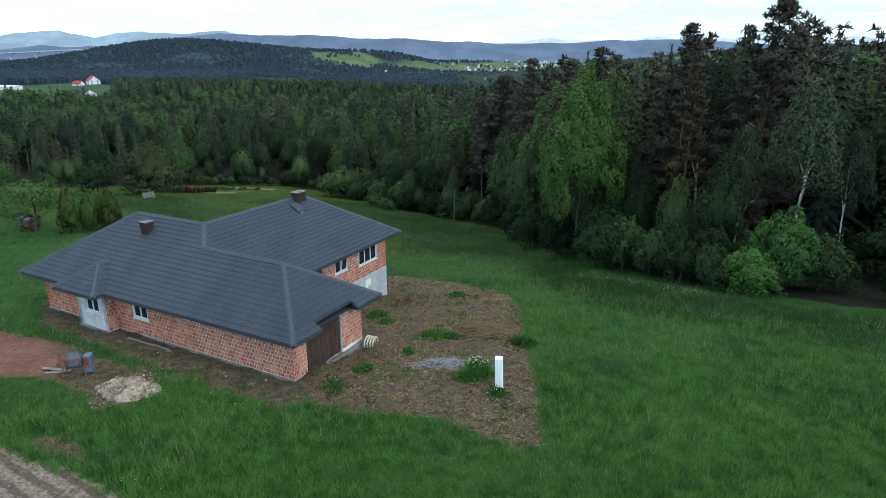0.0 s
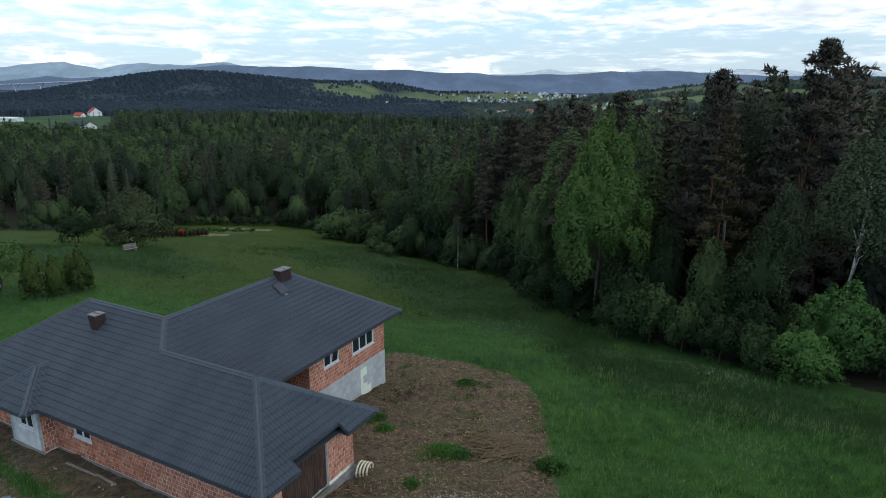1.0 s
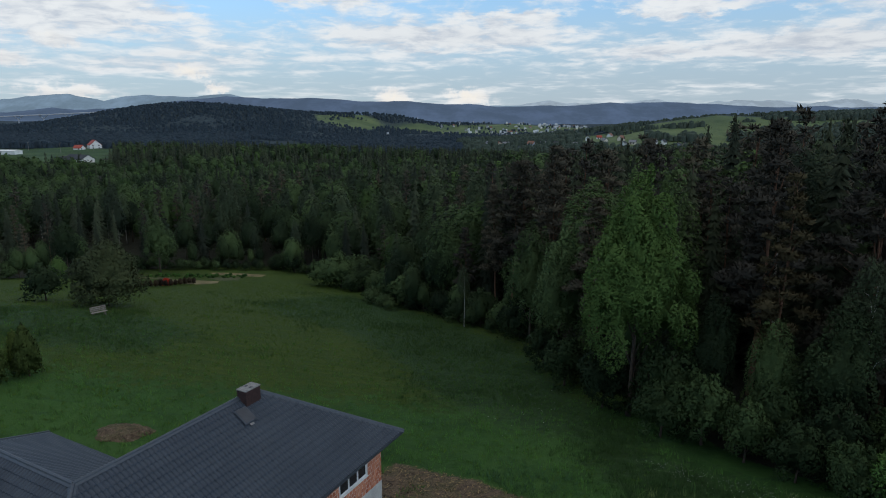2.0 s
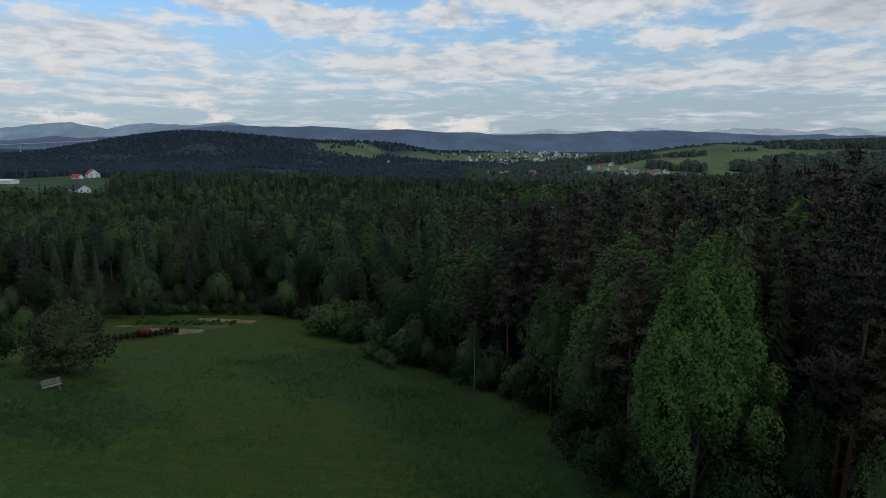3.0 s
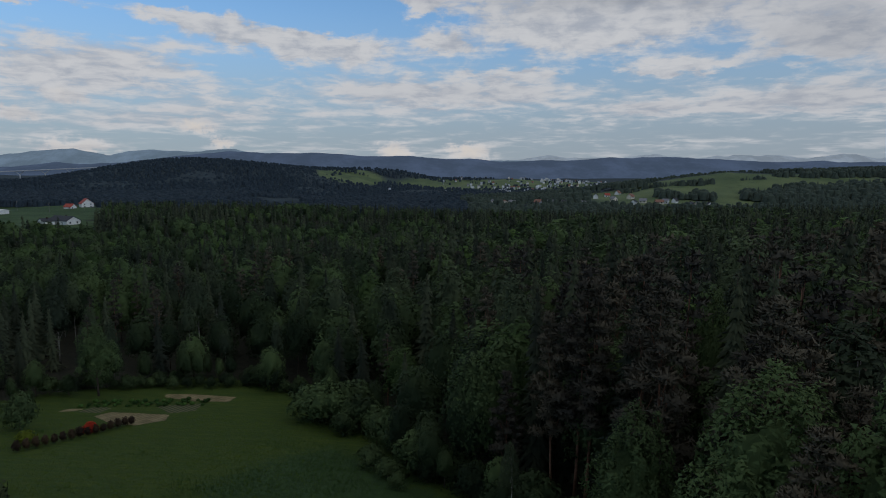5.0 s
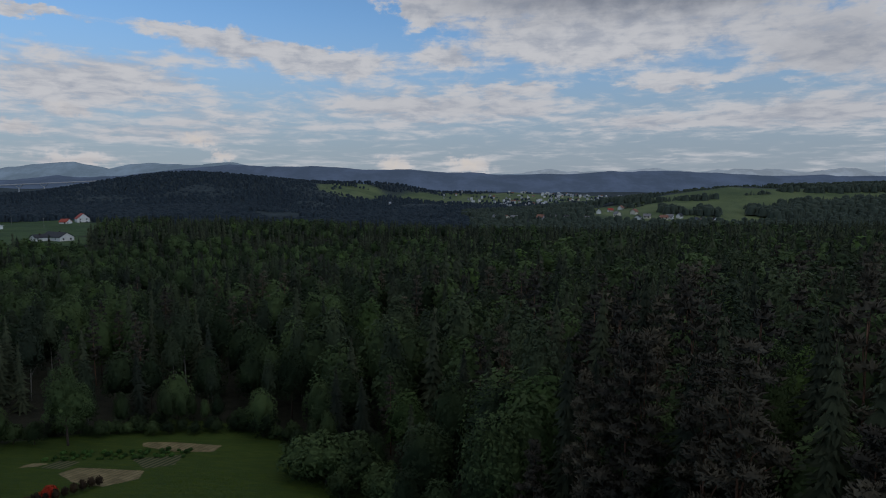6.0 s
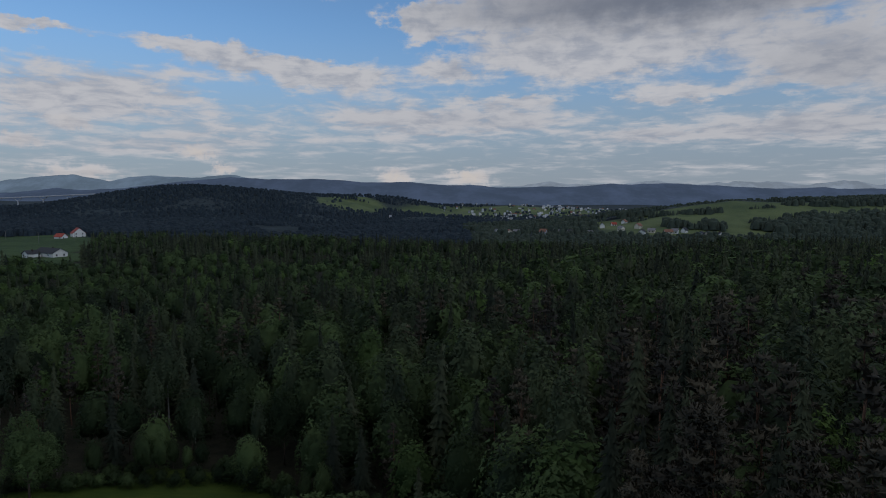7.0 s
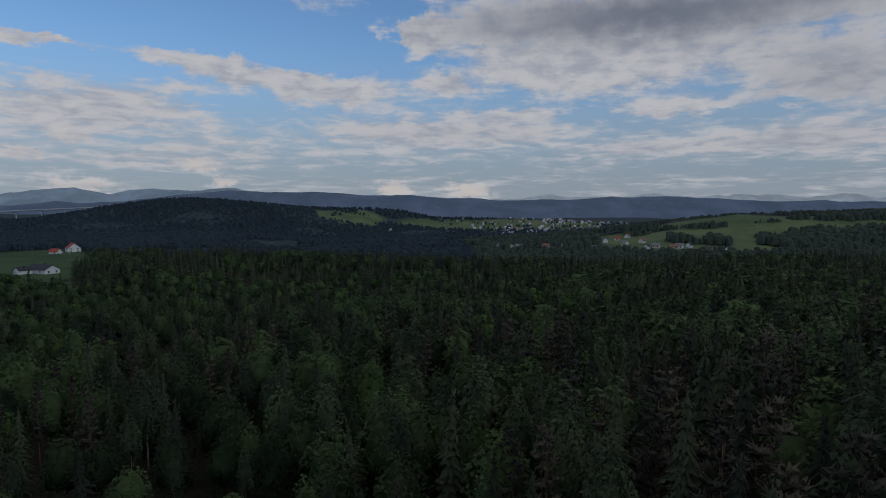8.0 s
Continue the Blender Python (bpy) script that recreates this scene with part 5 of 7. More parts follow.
slope("roof_slope", (-23.5, 0), (1, 0), (0, 1), [[(-23.5, 0), (-18.05, 0), (-18.05, 5.45)], [(-18.05, 0), (-10.25, 0), (-10.25, 3.95), (-11.75, 5.45), (-18.05, 5.45)], [(-10.25, 0), (0, 0), (-3.95, 3.95), (-10.25, 3.95)]])
slope("roof_slope", (0, 0), (0, 1), (-1, 0), [[(0, 0), (0, 2.25), (-2.25, 2.25)], [(-0.55, 2.25), (-0.55, 5.5), (-2.4, 5.5), (-3.95, 3.95), (-2.25, 2.25)], [(0, 5.5), (0, 7.9), (-2.4, 5.5)]])
slope("roof_slope", (0, 7.9), (-1, 0), (0, -1), [[(0, 7.9), (-6.3, 7.9), (-10.25, 3.95), (-3.95, 3.95)]])
slope("roof_slope", (-6.3, 7.9), (0, 1), (-1, 0), [[(-6.3, 7.9), (-6.3, 14.85), (-11.75, 14.85), (-11.75, 5.45), (-10.25, 3.95)], [(-6.3, 14.85), (-6.3, 20.3), (-11.75, 14.85)]])
slope("roof_slope", (-6.3, 20.3), (-1, 0), (0, -1), [[(-6.3, 20.3), (-17.2, 20.3), (-11.75, 14.85)]])
slope("roof_slope", (-17.2, 20.3), (0, -1), (1, 0), [[(-17.2, 20.3), (-17.2, 10.9), (-11.75, 5.45), (-11.75, 14.85)]])
slope("roof_slope", (-17.2, 10.9), (-1, 0), (0, -1), [[(-17.2, 10.9), (-23.5, 10.9), (-18.05, 5.45), (-11.75, 5.45)]])
slope("roof_slope", (-23.5, 10.9), (0, -1), (1, 0), [[(-23.5, 10.9), (-23.5, 0), (-18.05, 5.45)]])
slope("roof_slope", (-18.8, -0.68), (1, 0), (0, 1), [[(-18.8, -0.68), (-14.75, -0.68), (-16.775, 1.345)]])
slope("roof_slope", (-14.75, -0.68), (0, 1), (-1, 0), [[(-14.75, -0.68), (-14.75, 0.0), (-16.775, 2.025), (-16.775, 1.345)]])
slope("roof_slope", (-18.8, 0), (0, -1), (1, 0), [[(-18.8, 0.0), (-18.8, -0.68), (-16.775, 1.345), (-16.775, 2.025)]])


def cap(a, b, r=0.085, name="ridge_cap"):
    """A half-round metal ridge cap with flat wings, from a to b."""
    a, b = Vector(a), Vector(b)
    d = (b - a).normalized()
    side = d.cross(Vector((0, 0, 1))).normalized()
    up = side.cross(d)
    prof = [(-0.17, -0.075), (-r, -0.01), (-r * 0.75, r * 0.55), (0, r * 0.85), (r * 0.75, r * 0.55), (r, -0.01), (0.17, -0.075)]
    bm = bmesh.new()
    rows = [[bm.verts.new(p + side * x + up * (y + 0.05)) for x, y in prof] for p in (a, b)]
    for k in range(len(prof) - 1):
        bm.faces.new((rows[0][k], rows[0][k + 1], rows[1][k + 1], rows[1][k]))
    part(name, bm, M_TRIM, house, "graphite metal ridge cap")


ZA, ZG = EAVE + PITCH * 5.45, EAVE + PITCH * 3.95
ZC = EAVE + PITCH * 2.025
for a, b in (((-18.05, 5.45, ZA), (-11.75, 5.45, ZA)), ((-11.75, 5.45, ZA), (-11.75, 14.85, ZA)), ((-11.75, 5.45, ZA), (-10.25, 3.95, ZG)),
             ((-10.25, 3.95, ZG), (-3.95, 3.95, ZG)), ((-3.95, 3.95, ZG), (0, 0, EAVE)), ((-3.95, 3.95, ZG), (0, 7.9, EAVE)),
             ((-11.75, 14.85, ZA), (-6.3, 20.3, EAVE)), ((-11.75, 14.85, ZA), (-17.2, 20.3, EAVE)), ((-18.05, 5.45, ZA), (-23.5, 0, EAVE)),
             ((-18.05, 5.45, ZA), (-23.5, 10.9, EAVE)), ((-16.775, 1.345, ZC), (-14.75, -0.68, EAVE)), ((-16.775, 1.345, ZC), (-18.8, -0.68, EAVE)),
             ((-16.775, 1.345, ZC), (-16.775, 2.025, ZC))):
    cap(a, b)

# eaves: fascia and soffit boards
OUTLINE = [(-23.5, 0), (-18.8, 0), (-18.8, -0.68), (-14.75, -0.68), (-14.75, 0), (0, 0), (0, 2.25), (-0.55, 2.25), (-0.55, 5.5), (0, 5.5), (0, 7.9), (-6.3, 7.9), (-6.3, 20.3), (-17.2, 20.3), (-17.2, 10.9), (-23.5, 10.9)]


def eaves():
    for (au, av), (bu, bv) in zip(OUTLINE, OUTLINE[1:] + OUTLINE[:1]):
        d = Vector((bu - au, bv - av, 0))
        turn = Matrix.Translation((au, av, 0)) @ Matrix.Rotation(math.atan2(d.y, d.x), 4, "Z")
        lift = 0.55 * PITCH if au == -0.55 and bu == -0.55 else 0
        bm = bmesh.new()
        add_box(bm, (-0.01, 0.0, EAVE - 0.13 + lift), (d.length + 0.01, 0.035, EAVE + 0.022 + lift), 0.006, turn)
        if (au == -0.55) != (bu == -0.55):
            for v in bm.verts:
                v.co.z += PITCH * max(0.0, -v.co.x)
        part("fascia", bm, M_TRIM, house, "dark metal fascia along the eave")
    bm = bmesh.new()
    ring = [bm.verts.new((u, v, EAVE - 0.10)) for u, v in OUTLINE]
    bm.faces.new(ring)
    r = bmesh.ops.extrude_face_region(bm, geom=bm.faces[:])["geom"]
    for v in r:
        if isinstance(v, bmesh.types.BMVert):
            v.co.z -= 0.025
    bmesh.ops.recalc_face_normals(bm, faces=bm.faces[:])
    bmesh.ops.triangulate(bm, faces=bm.faces[:])
    part("soffit", bm, M_SOFFIT, house, "dark soffit boards under the eaves")


eaves()

# walls: name, start (u, v), end, top, bottom, openings (from, to, sill, head) along the wall; the outer face looks to the right of the way
WALL = 0.30


def wall(name, a, b, bottom, top, openings=(), material=None, label=""):
    """A wall with real openings; a at the left end as seen from outside."""
    d = Vector((b[0] - a[0], b[1] - a[1], 0))
    m = Matrix.Translation((a[0], a[1], 0)) @ Matrix.Rotation(math.atan2(d.y, d.x), 4, "Z")
    bm = bmesh.new()
    cuts = sorted({0.0, d.length, *[x for o in openings for x in o[:2]]})
    for p, q in zip(cuts, cuts[1:]):
        hole = next((o for o in openings if o[0] <= p + 1e-4 and o[1] >= q - 1e-4), None)
        for lo, hi in (((bottom, hole[2]), (hole[3], top)) if hole else ((bottom, top),)):
            if hi - lo > 0.01:
                add_box(bm, (p, 0.0, lo), (q, WALL, hi), 0, m)
    bmesh.ops.remove_doubles(bm, verts=bm.verts[:], dist=0.0005)
    ob = part(name, bm, material or M_MORTAR, house, label)
    return ob, m, d.length


def block_mesh(w, h, name):
    bm = bmesh.new()
    add_box(bm, (0.017, -0.014, 0.013), (w - 0.017, 0.05, h - 0.013), 0.004)
    me = bpy.data.meshes.new(name)
    bm.to_mesh(me)
    bm.free()
    me.materials.append(M_BLOCK)
    return me


BW, BH = 0.25, 0.235
FULL = block_mesh(BW, BH, "ceramic_block")
BRICK_JOBS = []   # laid last in the file


def window(u_along, sill, width, height, m, leaves_count, tilted=-1, label="white plastic window with dark panes"):
    """A window unit set in an opening of a wall whose frame of reference is m."""
    root = new("window")
    root.parent = house
    root.matrix_parent_inverse = Matrix()
    root.matrix_basis = m @ Matrix.Translation((u_along, 0.04, sill))
    root["label"] = label
    bm = bmesh.new()
    f = 0.07
    for lo, hi in (((0, 0, 0), (width, 0.08, f)), ((0, 0, height - f), (width, 0.08, height)), ((0, 0, f), (f, 0.08, height - f)), ((width - f, 0, f), (width, 0.08, height - f))):
        add_box(bm, lo, hi, 0.006)
    part("window_frame", bm, M_FRAME, root)
    step = (width - 2 * f) / leaves_count
    for k in range(leaves_count):
        x0 = f + k * step
        bm = bmesh.new()
        s = 0.055
        tilt = Matrix.Translation((0, 0, f)) @ Matrix.Rotation(radians(9 if k == tilted else 0), 4, "X") @ Matrix.Translation((0, 0, -f))
        for lo, hi in (((x0, -0.012, f), (x0 + step, 0.05, f + s)), ((x0, -0.012, height - f - s), (x0 + step, 0.05, height - f)), ((x0, -0.012, f + s), (x0 + s, 0.05, height - f - s)), ((x0 + step - s, -0.012, f + s), (x0 + step, 0.05, height - f - s))):
            add_box(bm, lo, hi, 0.005, tilt)
        sash = part("sash", bm, M_FRAME, root)
        bm = bmesh.new()
        add_box(bm, (x0 + s, 0.012, f + s), (x0 + step - s, 0.028, height - f - s), 0, tilt)
        part("pane", bm, M_GLASS, root, "dark glass pane")
    bm = bmesh.new()
    add_box(bm, (-0.04, -0.09, -0.05), (width + 0.04, 0.05, -0.004), 0.008)
    part("window_sill", bm, M_FRAME, root, "pale window sill")
    return root

WF = 0.9      # the walls stand this far behind the eaves
TOP = EAVE - 0.13


def walls():
    front = [(-22.4, WF), (-17.9, WF), (-17.9, 0.22), (-15.1, 0.22), (-15.1, WF), (-0.9, WF), (-0.9, 7.0), (-7.2, 7.0), (-7.2, 9.0), (-8.7, 9.0), (-8.7, 11.3), (-7.2, 11.3), (-7.2, 19.35), (-16.3, 19.35), (-16.3, 10.0), (-22.4, 10.0)]
    return front


def lay(m, length, bottom, top, openings=(), single=False, wall_ob=None):
    BRICK_JOBS.append((m, length, bottom, top, tuple(openings), single, wall_ob))


def build_walls():
    # front wall, left of the bay, then the bay, then the long wall to the garage corner
    w, m, n = wall("wall", (-22.4, WF), (-17.9, WF), -0.3, TOP, label="red ceramic block wall with pale mortar")
    lay(m, n, -0.05, TOP, (), False, w)
    hole = [(0.85, 2.15, 0.98, 2.10)]
    w, m, n = wall("wall", (-17.9, 0.22), (-15.1, 0.22), -0.3, TOP, hole, M_PLASTER, "pale grey plastered bay wall")
    window(0.85, 0.98, 1.3, 1.12, m, 2)
    w, m, n = wall("wall", (-15.1, 0.22), (-15.1, WF), -0.3, TOP, label="red ceramic block wall with pale mortar")
    lay(m, n, -0.05, TOP, (), False, w)
    w, m, n = wall("wall", (-17.9, WF), (-17.9, 0.22), -0.3, TOP, material=M_PLASTER, label="pale grey plastered bay wall")
    hole = [(1.6, 2.95, 1.0, 2.12), (6.0, 6.65, 1.82, 2.05), (6.85, 7.5, 1.82, 2.05)]
    w, m, n = wall("wall", (-15.1, WF), (-0.9, WF), -0.3, TOP, hole, label="long red ceramic block wall with pale mortar")
    lay(m, n, -0.05, TOP, hole, True, w)
    window(1.6, 1.0, 1.35, 1.12, m, 2)
    window(6.0, 1.82, 0.65, 0.23, m, 1, label="small white ventilation window")
    window(6.85, 1.82, 0.65, 0.23, m, 1, label="small white ventilation window")
    # garage end with the boarded doorway
    hole = [(1.05, 4.15, -0.25, 2.30)]
    w, m, n = wall("wall", (-0.9, WF), (-0.9, 7.0), -0.45, TOP, hole, label="red ceramic block wall beside the garage doorway")
    lay(m, n, -0.05, TOP, hole, False, w)
    for k in range(14):
        bm = bmesh.new()
        a = 1.05 + 3.1 * k / 14
        add_box(bm, (a + 0.004, 0.12 + 0.012 * (k % 2), -0.22 + 0.02 * (k % 3)), (a + 3.1 / 14 - 0.004, 0.15 + 0.012 * (k % 2), 2.28), 0.004, m)
        part("board", bm, M_WOOD, house, "dark weathered upright board closing the garage")
    bm = bmesh.new()
    add_box(bm, (1.0, -0.25, -1.3), (6.15, 0.1, -0.25), 0.02, m)
    part("threshold", bm, M_CONCRETE, house, "grey concrete foundation strip at the garage")
    # hidden back of the garage, the recess and the long side of the rear wing
    w, m, n = wall("wall", (-0.9, 7.0), (-7.2, 7.0), -1.8, TOP, label="red ceramic block wall")
    lay(m, n, 0.0, TOP, (), False, w)
    w, m, n = wall("wall", (-8.7, 7.0), (-8.7, 11.3), -2.5, TOP, material=M_WOOD, label="dark boarded wall of the recess")
    w, m, n = wall("wall", (-8.7, 11.3), (-7.2, 11.3), -2.5, TOP, label="red ceramic block wall")
    lay(m, n, -0.3, TOP, (), False, w)
    hole = [(1.35, 2.85, 1.0, 2.2), (4.3, 6.75, 0.75, 2.2)]
    w, m, n = wall("wall", (-7.2, 11.3), (-7.2, 19.35), -0.25, TOP, hole, label="red ceramic block wall of the rear wing")
    lay(m, n, -0.25, TOP, hole, False, w)
    window(1.35, 1.0, 1.5, 1.2, m, 2, tilted=1, label="white window with one sash tilted open")
    window(4.3, 0.75, 2.45, 1.45, m, 3, label="wide white window with three dark panes")
    bm = bmesh.new()
    add_box(bm, (0, -0.03, -4.0), (8.05, WALL, -0.25), 0.01, m)
    part("basement_wall", bm, M_RENDER, house, "grey concrete basement wall")
    bm = bmesh.new()
    add_box(bm, (0.3, -0.09, -3.2), (5.0, -0.034, -0.55), 0.01, m)
    part("insulation", bm, M_RENDER, house, "smooth grey rendered insulation layer")
    for lo, hi in (((5.003, -1.15), (5.75, -0.60)), ((5.003, -1.75), (5.3, -1.16)), ((5.003, -2.6), (6.2, -2.05)), ((5.003, -2.04), (5.75, -1.76))):
        bm = bmesh.new()
        add_box(bm, (lo[0], -0.08, lo[1]), (hi[0], -0.034, hi[1]), 0.006, m)
        part("foam_board", bm, M_FOAM, house, "cream insulation board")
    w, m, n = wall("wall", (-7.2, 19.35), (-16.3, 19.35), -4.5, TOP, label="red ceramic block wall")
    w, m, n = wall("wall", (-16.3, 19.35), (-16.3, 10.0), -3.5, TOP, label="red ceramic block wall")
    w, m, n = wall("wall", (-16.3, 10.0), (-22.4, 10.0), -2.5, TOP, label="red ceramic block wall")
    w, m, n = wall("wall", (-22.4, 10.0), (-22.4, WF), -1.5, TOP, label="red ceramic block wall")
    lay(m, n, -0.05, TOP, (), False, w)
    # plinth under the front
    for lo, hi in (((-22.46, WF - 0.06), (-17.9, WF)), ((-15.1, WF - 0.06), (-0.84, WF)), ((-0.9, WF), (-0.84, 1.95)), ((-18.0, 0.12), (-15.04, 0.22))):
        bm = bmesh.new()
        add_box(bm, (lo[0], lo[1], -0.9), (hi[0], hi[1], -0.07), 0.012)
        part("plinth", bm, M_CONCRETE, house, "grey concrete foundation edge")


build_walls()


def chimney(u, v, z0, z1, wu, wv, flared, label):
    root = new("chimney")
    root.parent = house
    root.matrix_basis = Matrix.Translation((u, v, 0))
    root["label"] = label
    bm = bmesh.new()
    rows = int((z1 - z0) / 0.075)
    rings = []
    for k in range(rows):
        grow = 1 + (0.22 * k / (rows - 1) if flared else 0)
        for dz, d in ((0.0, 0.0), (0.062, 0.0), (0.064, 0.010), (0.073, 0.010)):
            x, y = wu / 2 * grow - d, wv / 2 * grow - d
            rings.append([bm.verts.new((sx * x, sy * y, z0 + 0.075 * k + dz)) for sx, sy in ((-1, -1), (1, -1), (1, 1), (-1, 1))])
    for p, q in zip(rings, rings[1:]):
        for k in range(4):
            bm.faces.new((p[k], p[(k + 1) % 4], q[(k + 1) % 4], q[k]))
    part("chimney_shaft", bm, M_CHIMNEY, root, "dark red clinker brick stack")
    g = 0.635 if flared else 0.53
    bm = bmesh.new()
    add_box(bm, (-wu * g, -wv * g, z0 + 0.075 * rows), (wu * g, wv * g, z0 + 0.075 * rows + 0.06), 0.012)
    part("cap", bm, M_CAP, root, "pale concrete chimney cap")
    # no holes in the cap: dark plates on it give the flues' inner shade
    for k in (-1, 1):
        bm = bmesh.new()
        add_box(bm, (k * wu * 0.25 - 0.07, -0.08, z0 + 0.075 * rows + 0.062), (k * wu * 0.25 + 0.07, 0.08, z0 + 0.075 * rows + 0.072))
        part("flue", bm, M_SOFFIT, root, "dark plate standing in for a shaded flue opening")
    bm = bmesh.new()
    add_box(bm, (-wu / 2 - 0.1, -wv / 2 - 0.12, z0 - 0.10), (wu / 2 + 0.1, wv / 2 + 0.1, z0 + 0.16), 0.02)
    part("flashing", bm, M_TRIM, root, "dark metal flashing")




def roof_hatch():
    """A flat hatch lying in the slope beside the wide chimney."""
    root = new("roof_hatch")
    root.parent = house
    root.matrix_basis = Matrix.Translation((-10.85, 13.25, EAVE + PITCH * 4.55 + 0.06)) @ Matrix.Rotation(math.atan(PITCH), 4, "Y")
    root["label"] = "dark metal roof hatch beside the chimney"
    bm = bmesh.new()
    add_box(bm, (-0.45, -0.36, 0.0), (0.45, 0.36, 0.10), 0.015)
    part("frame", bm, M_TRIM, root)
    bm = bmesh.new()
    add_box(bm, (-0.40, -0.31, 0.104), (0.40, 0.31, 0.125), 0.008)
    part("lid", bm, M_SOFFIT, root)
    bm = bmesh.new()
    add_box(bm, (0.45, -0.12, 0.0), (0.58, 0.12, 0.03), 0.008)
    part("apron", bm, M_CAP, root, "pale metal apron below the hatch")


roof_hatch()
chimney(-15.7, 4.25, 4.95, 6.0, 0.5, 0.5, True, "square flared dark brick chimney on the front slope")
chimney(-11.5, 14.2, 5.45, 6.45, 0.62, 0.95, False, "wide dark brick chimney near the ridge end")

# ---------------------------------------------------------------- trees and shrubs of the meadow and garden
M_RED = leaves("red_blossom", (0.42, 0.045, 0.022), 0.3, 0.2)
M_YELLOW = leaves("yellow_green_leaves", (0.16, 0.20, 0.025), 0.3, 0.3)
M_HEDGE = leaves("brown_hedge_leaves", (0.042, 0.031, 0.022), 0.4, 0.15)
M_BLOSSOM = plain("white_petals", (0.72, 0.72, 0.66), 0.8, vary=0.1)

ROUND_TREE = shelve(broad_tree(R, 8.8, 4.7, 0.3, 10500, 0.26, M_OLIVE, "round grey-green tree standing alone in the meadow", limbs=8, lumps=60, size=0.24, taper=0.16, cells=(20, 12), foot=-0.97, full=0.55, soft=0.78, wild=0.7))
FRUIT_TREE = shelve(broad_tree(R, 5.8, 3.3, 1.5, 4200, 0.17, M_BRIGHT, "gnarled green fruit tree beside the old tractor", "fruit_tree", girth=0.026, limbs=8, lean=0.06, lumps=22, size=0.30, taper=-0.05, core=0.0))
WILLOW = shelve(broad_tree(R, 5.2, 2.2, 0.4, 1800, 0.26, M_SAGE, "small weeping willow in the garden", "willow_tree", lumps=18, size=0.36, droop=2.5, foot=-0.95, full=0.8))


def thuja_pattern():
    """A slim cone, fullest below the middle, of upright sprays."""
    shape = crown(R, 4.6, 0.92, 0.0, 3400, 0.15, lumps=50, size=0.24, taper=0.5, core=0.9, cells=(14, 10), droop=-1.4, foot=-0.97, full=0.75)
    return shelve(make_tree("thuja", trunk_mesh(R, 3.8, 0.07, lean=0.0, top=0.9), M_BARK, shape, M_THUJA, "dense conical thuja with yellowish green scales", "conifer"))


THUJA = thuja_pattern()
LOW_RED = shelve(shrub(R, 1.3, 1.0, 420, 0.16, M_RED, "small shrub covered in red blossom", name="flowering_shrub"))
LOW_YELLOW = shelve(shrub(R, 1.5, 1.0, 420, 0.16, M_YELLOW, "small yellow-green garden shrub", name="garden_shrub"))
HEDGE = shelve(shrub(R, 1.6, 0.50, 420, 0.13, M_HEDGE, "clipped brown hedge plant along the garden", name="hedge_plant", taper=0.05, full=0.9))
BED_PLANT = shelve(shrub(R, 1.0, 0.8, 240, 0.18, M_WEED, "low green plant of the vegetable garden", name="garden_plant"))

plant(ROUND_TREE, -46.6, 98.0, 1.0)
plant(SHRUB_MID[0], -57, 101, 1.1, label="light green bush beside the round tree")
plant(BRIGHT_MID[0], -72, 128, 0.36, slim=1.2, label="small light green tree in the garden meadow")
plant(FRUIT_TREE, -43.2, 63.6, 1.0, 40)
plant(FRUIT_TREE, -60, 82, 0.85, 130, label="young green fruit tree in the meadow")
for x, y, s in ((-40.0, 64.4, 1.10), (-38.6, 65.6, 0.94), (-38.4, 68.0, 0.85), (-37.0, 67.4, 1.06)):
    plant(THUJA, x, y, s, group="row of thujas", slim=1.0)
plant(WILLOW, -66.5, 136.5, 1.1)
plant(LOW_YELLOW, -60.6, 129.0, 1.3)
plant(LOW_RED, -56.4, 136.6, 1.25)
plant(SHRUB_MID[1], -20.5, 142, 0.8, label="low green bush at the meadow's edge")
plant(SHRUB_MID[0], -10.5, 121, 0.45, label="young bush in the meadow before the wood")
plant(BIRCH_NEAR[0], 2.0, 110.5, 0.55, slim=0.7, label="thin young birch at the meadow's edge")
for x, y, h, slim in ((-27, 151, 6.5, 1.3), (-23.5, 147.5, 7.5, 1.2), (-20, 149, 8.0, 1.2), (-18.5, 146, 6.0, 1.3), (-15.5, 143, 5.0, 1.2), (-12.5, 137, 6.0, 1.1), (-10, 133.5, 4.6, 1.2), (-8, 130, 6.4, 1.0), (-5.5, 126.5, 5.2, 1.2), (-3, 124.5, 4.2, 1.2), (-14.5, 128, 3.0, 1.4), (-12, 124.5, 2.6, 1.4), (-1.5, 119.5, 5.0, 1.0), (1.2, 115.5, 4.2, 1.1)):
    plant(SHRUB_MID[int(h * 10) % 3], x, y, h / 5, label="young leafy growth on the meadow's far edge", group="young growth", slim=slim)
for k in range(15):
    f = k / 14
    plant(HEDGE, -58.8 + 5.6 * f, 124.8 + 17.4 * f, 0.8 + 0.3 * R.uniform(), group="hedge along the garden", slim=1.1)
for k in range(44):
    plant(BED_PLANT, -67 + 0.45 * k + R.uniform(-0.6, 0.6), 151.5 + 1.6 * (k % 3) + R.uniform(-0.4, 0.4) + 0.12 * k, 0.35 + 0.4 * R.uniform(), group="plants of the garden")
for k in range(12):
    plant(SHRUB_MID[k % 2], -68 + 2.1 * k + R.uniform(-0.5, 0.5), 164.5 + 0.55 * k + R.uniform(-1, 1), 0.42 + 0.2 * R.uniform(), group="bushes behind the garden")


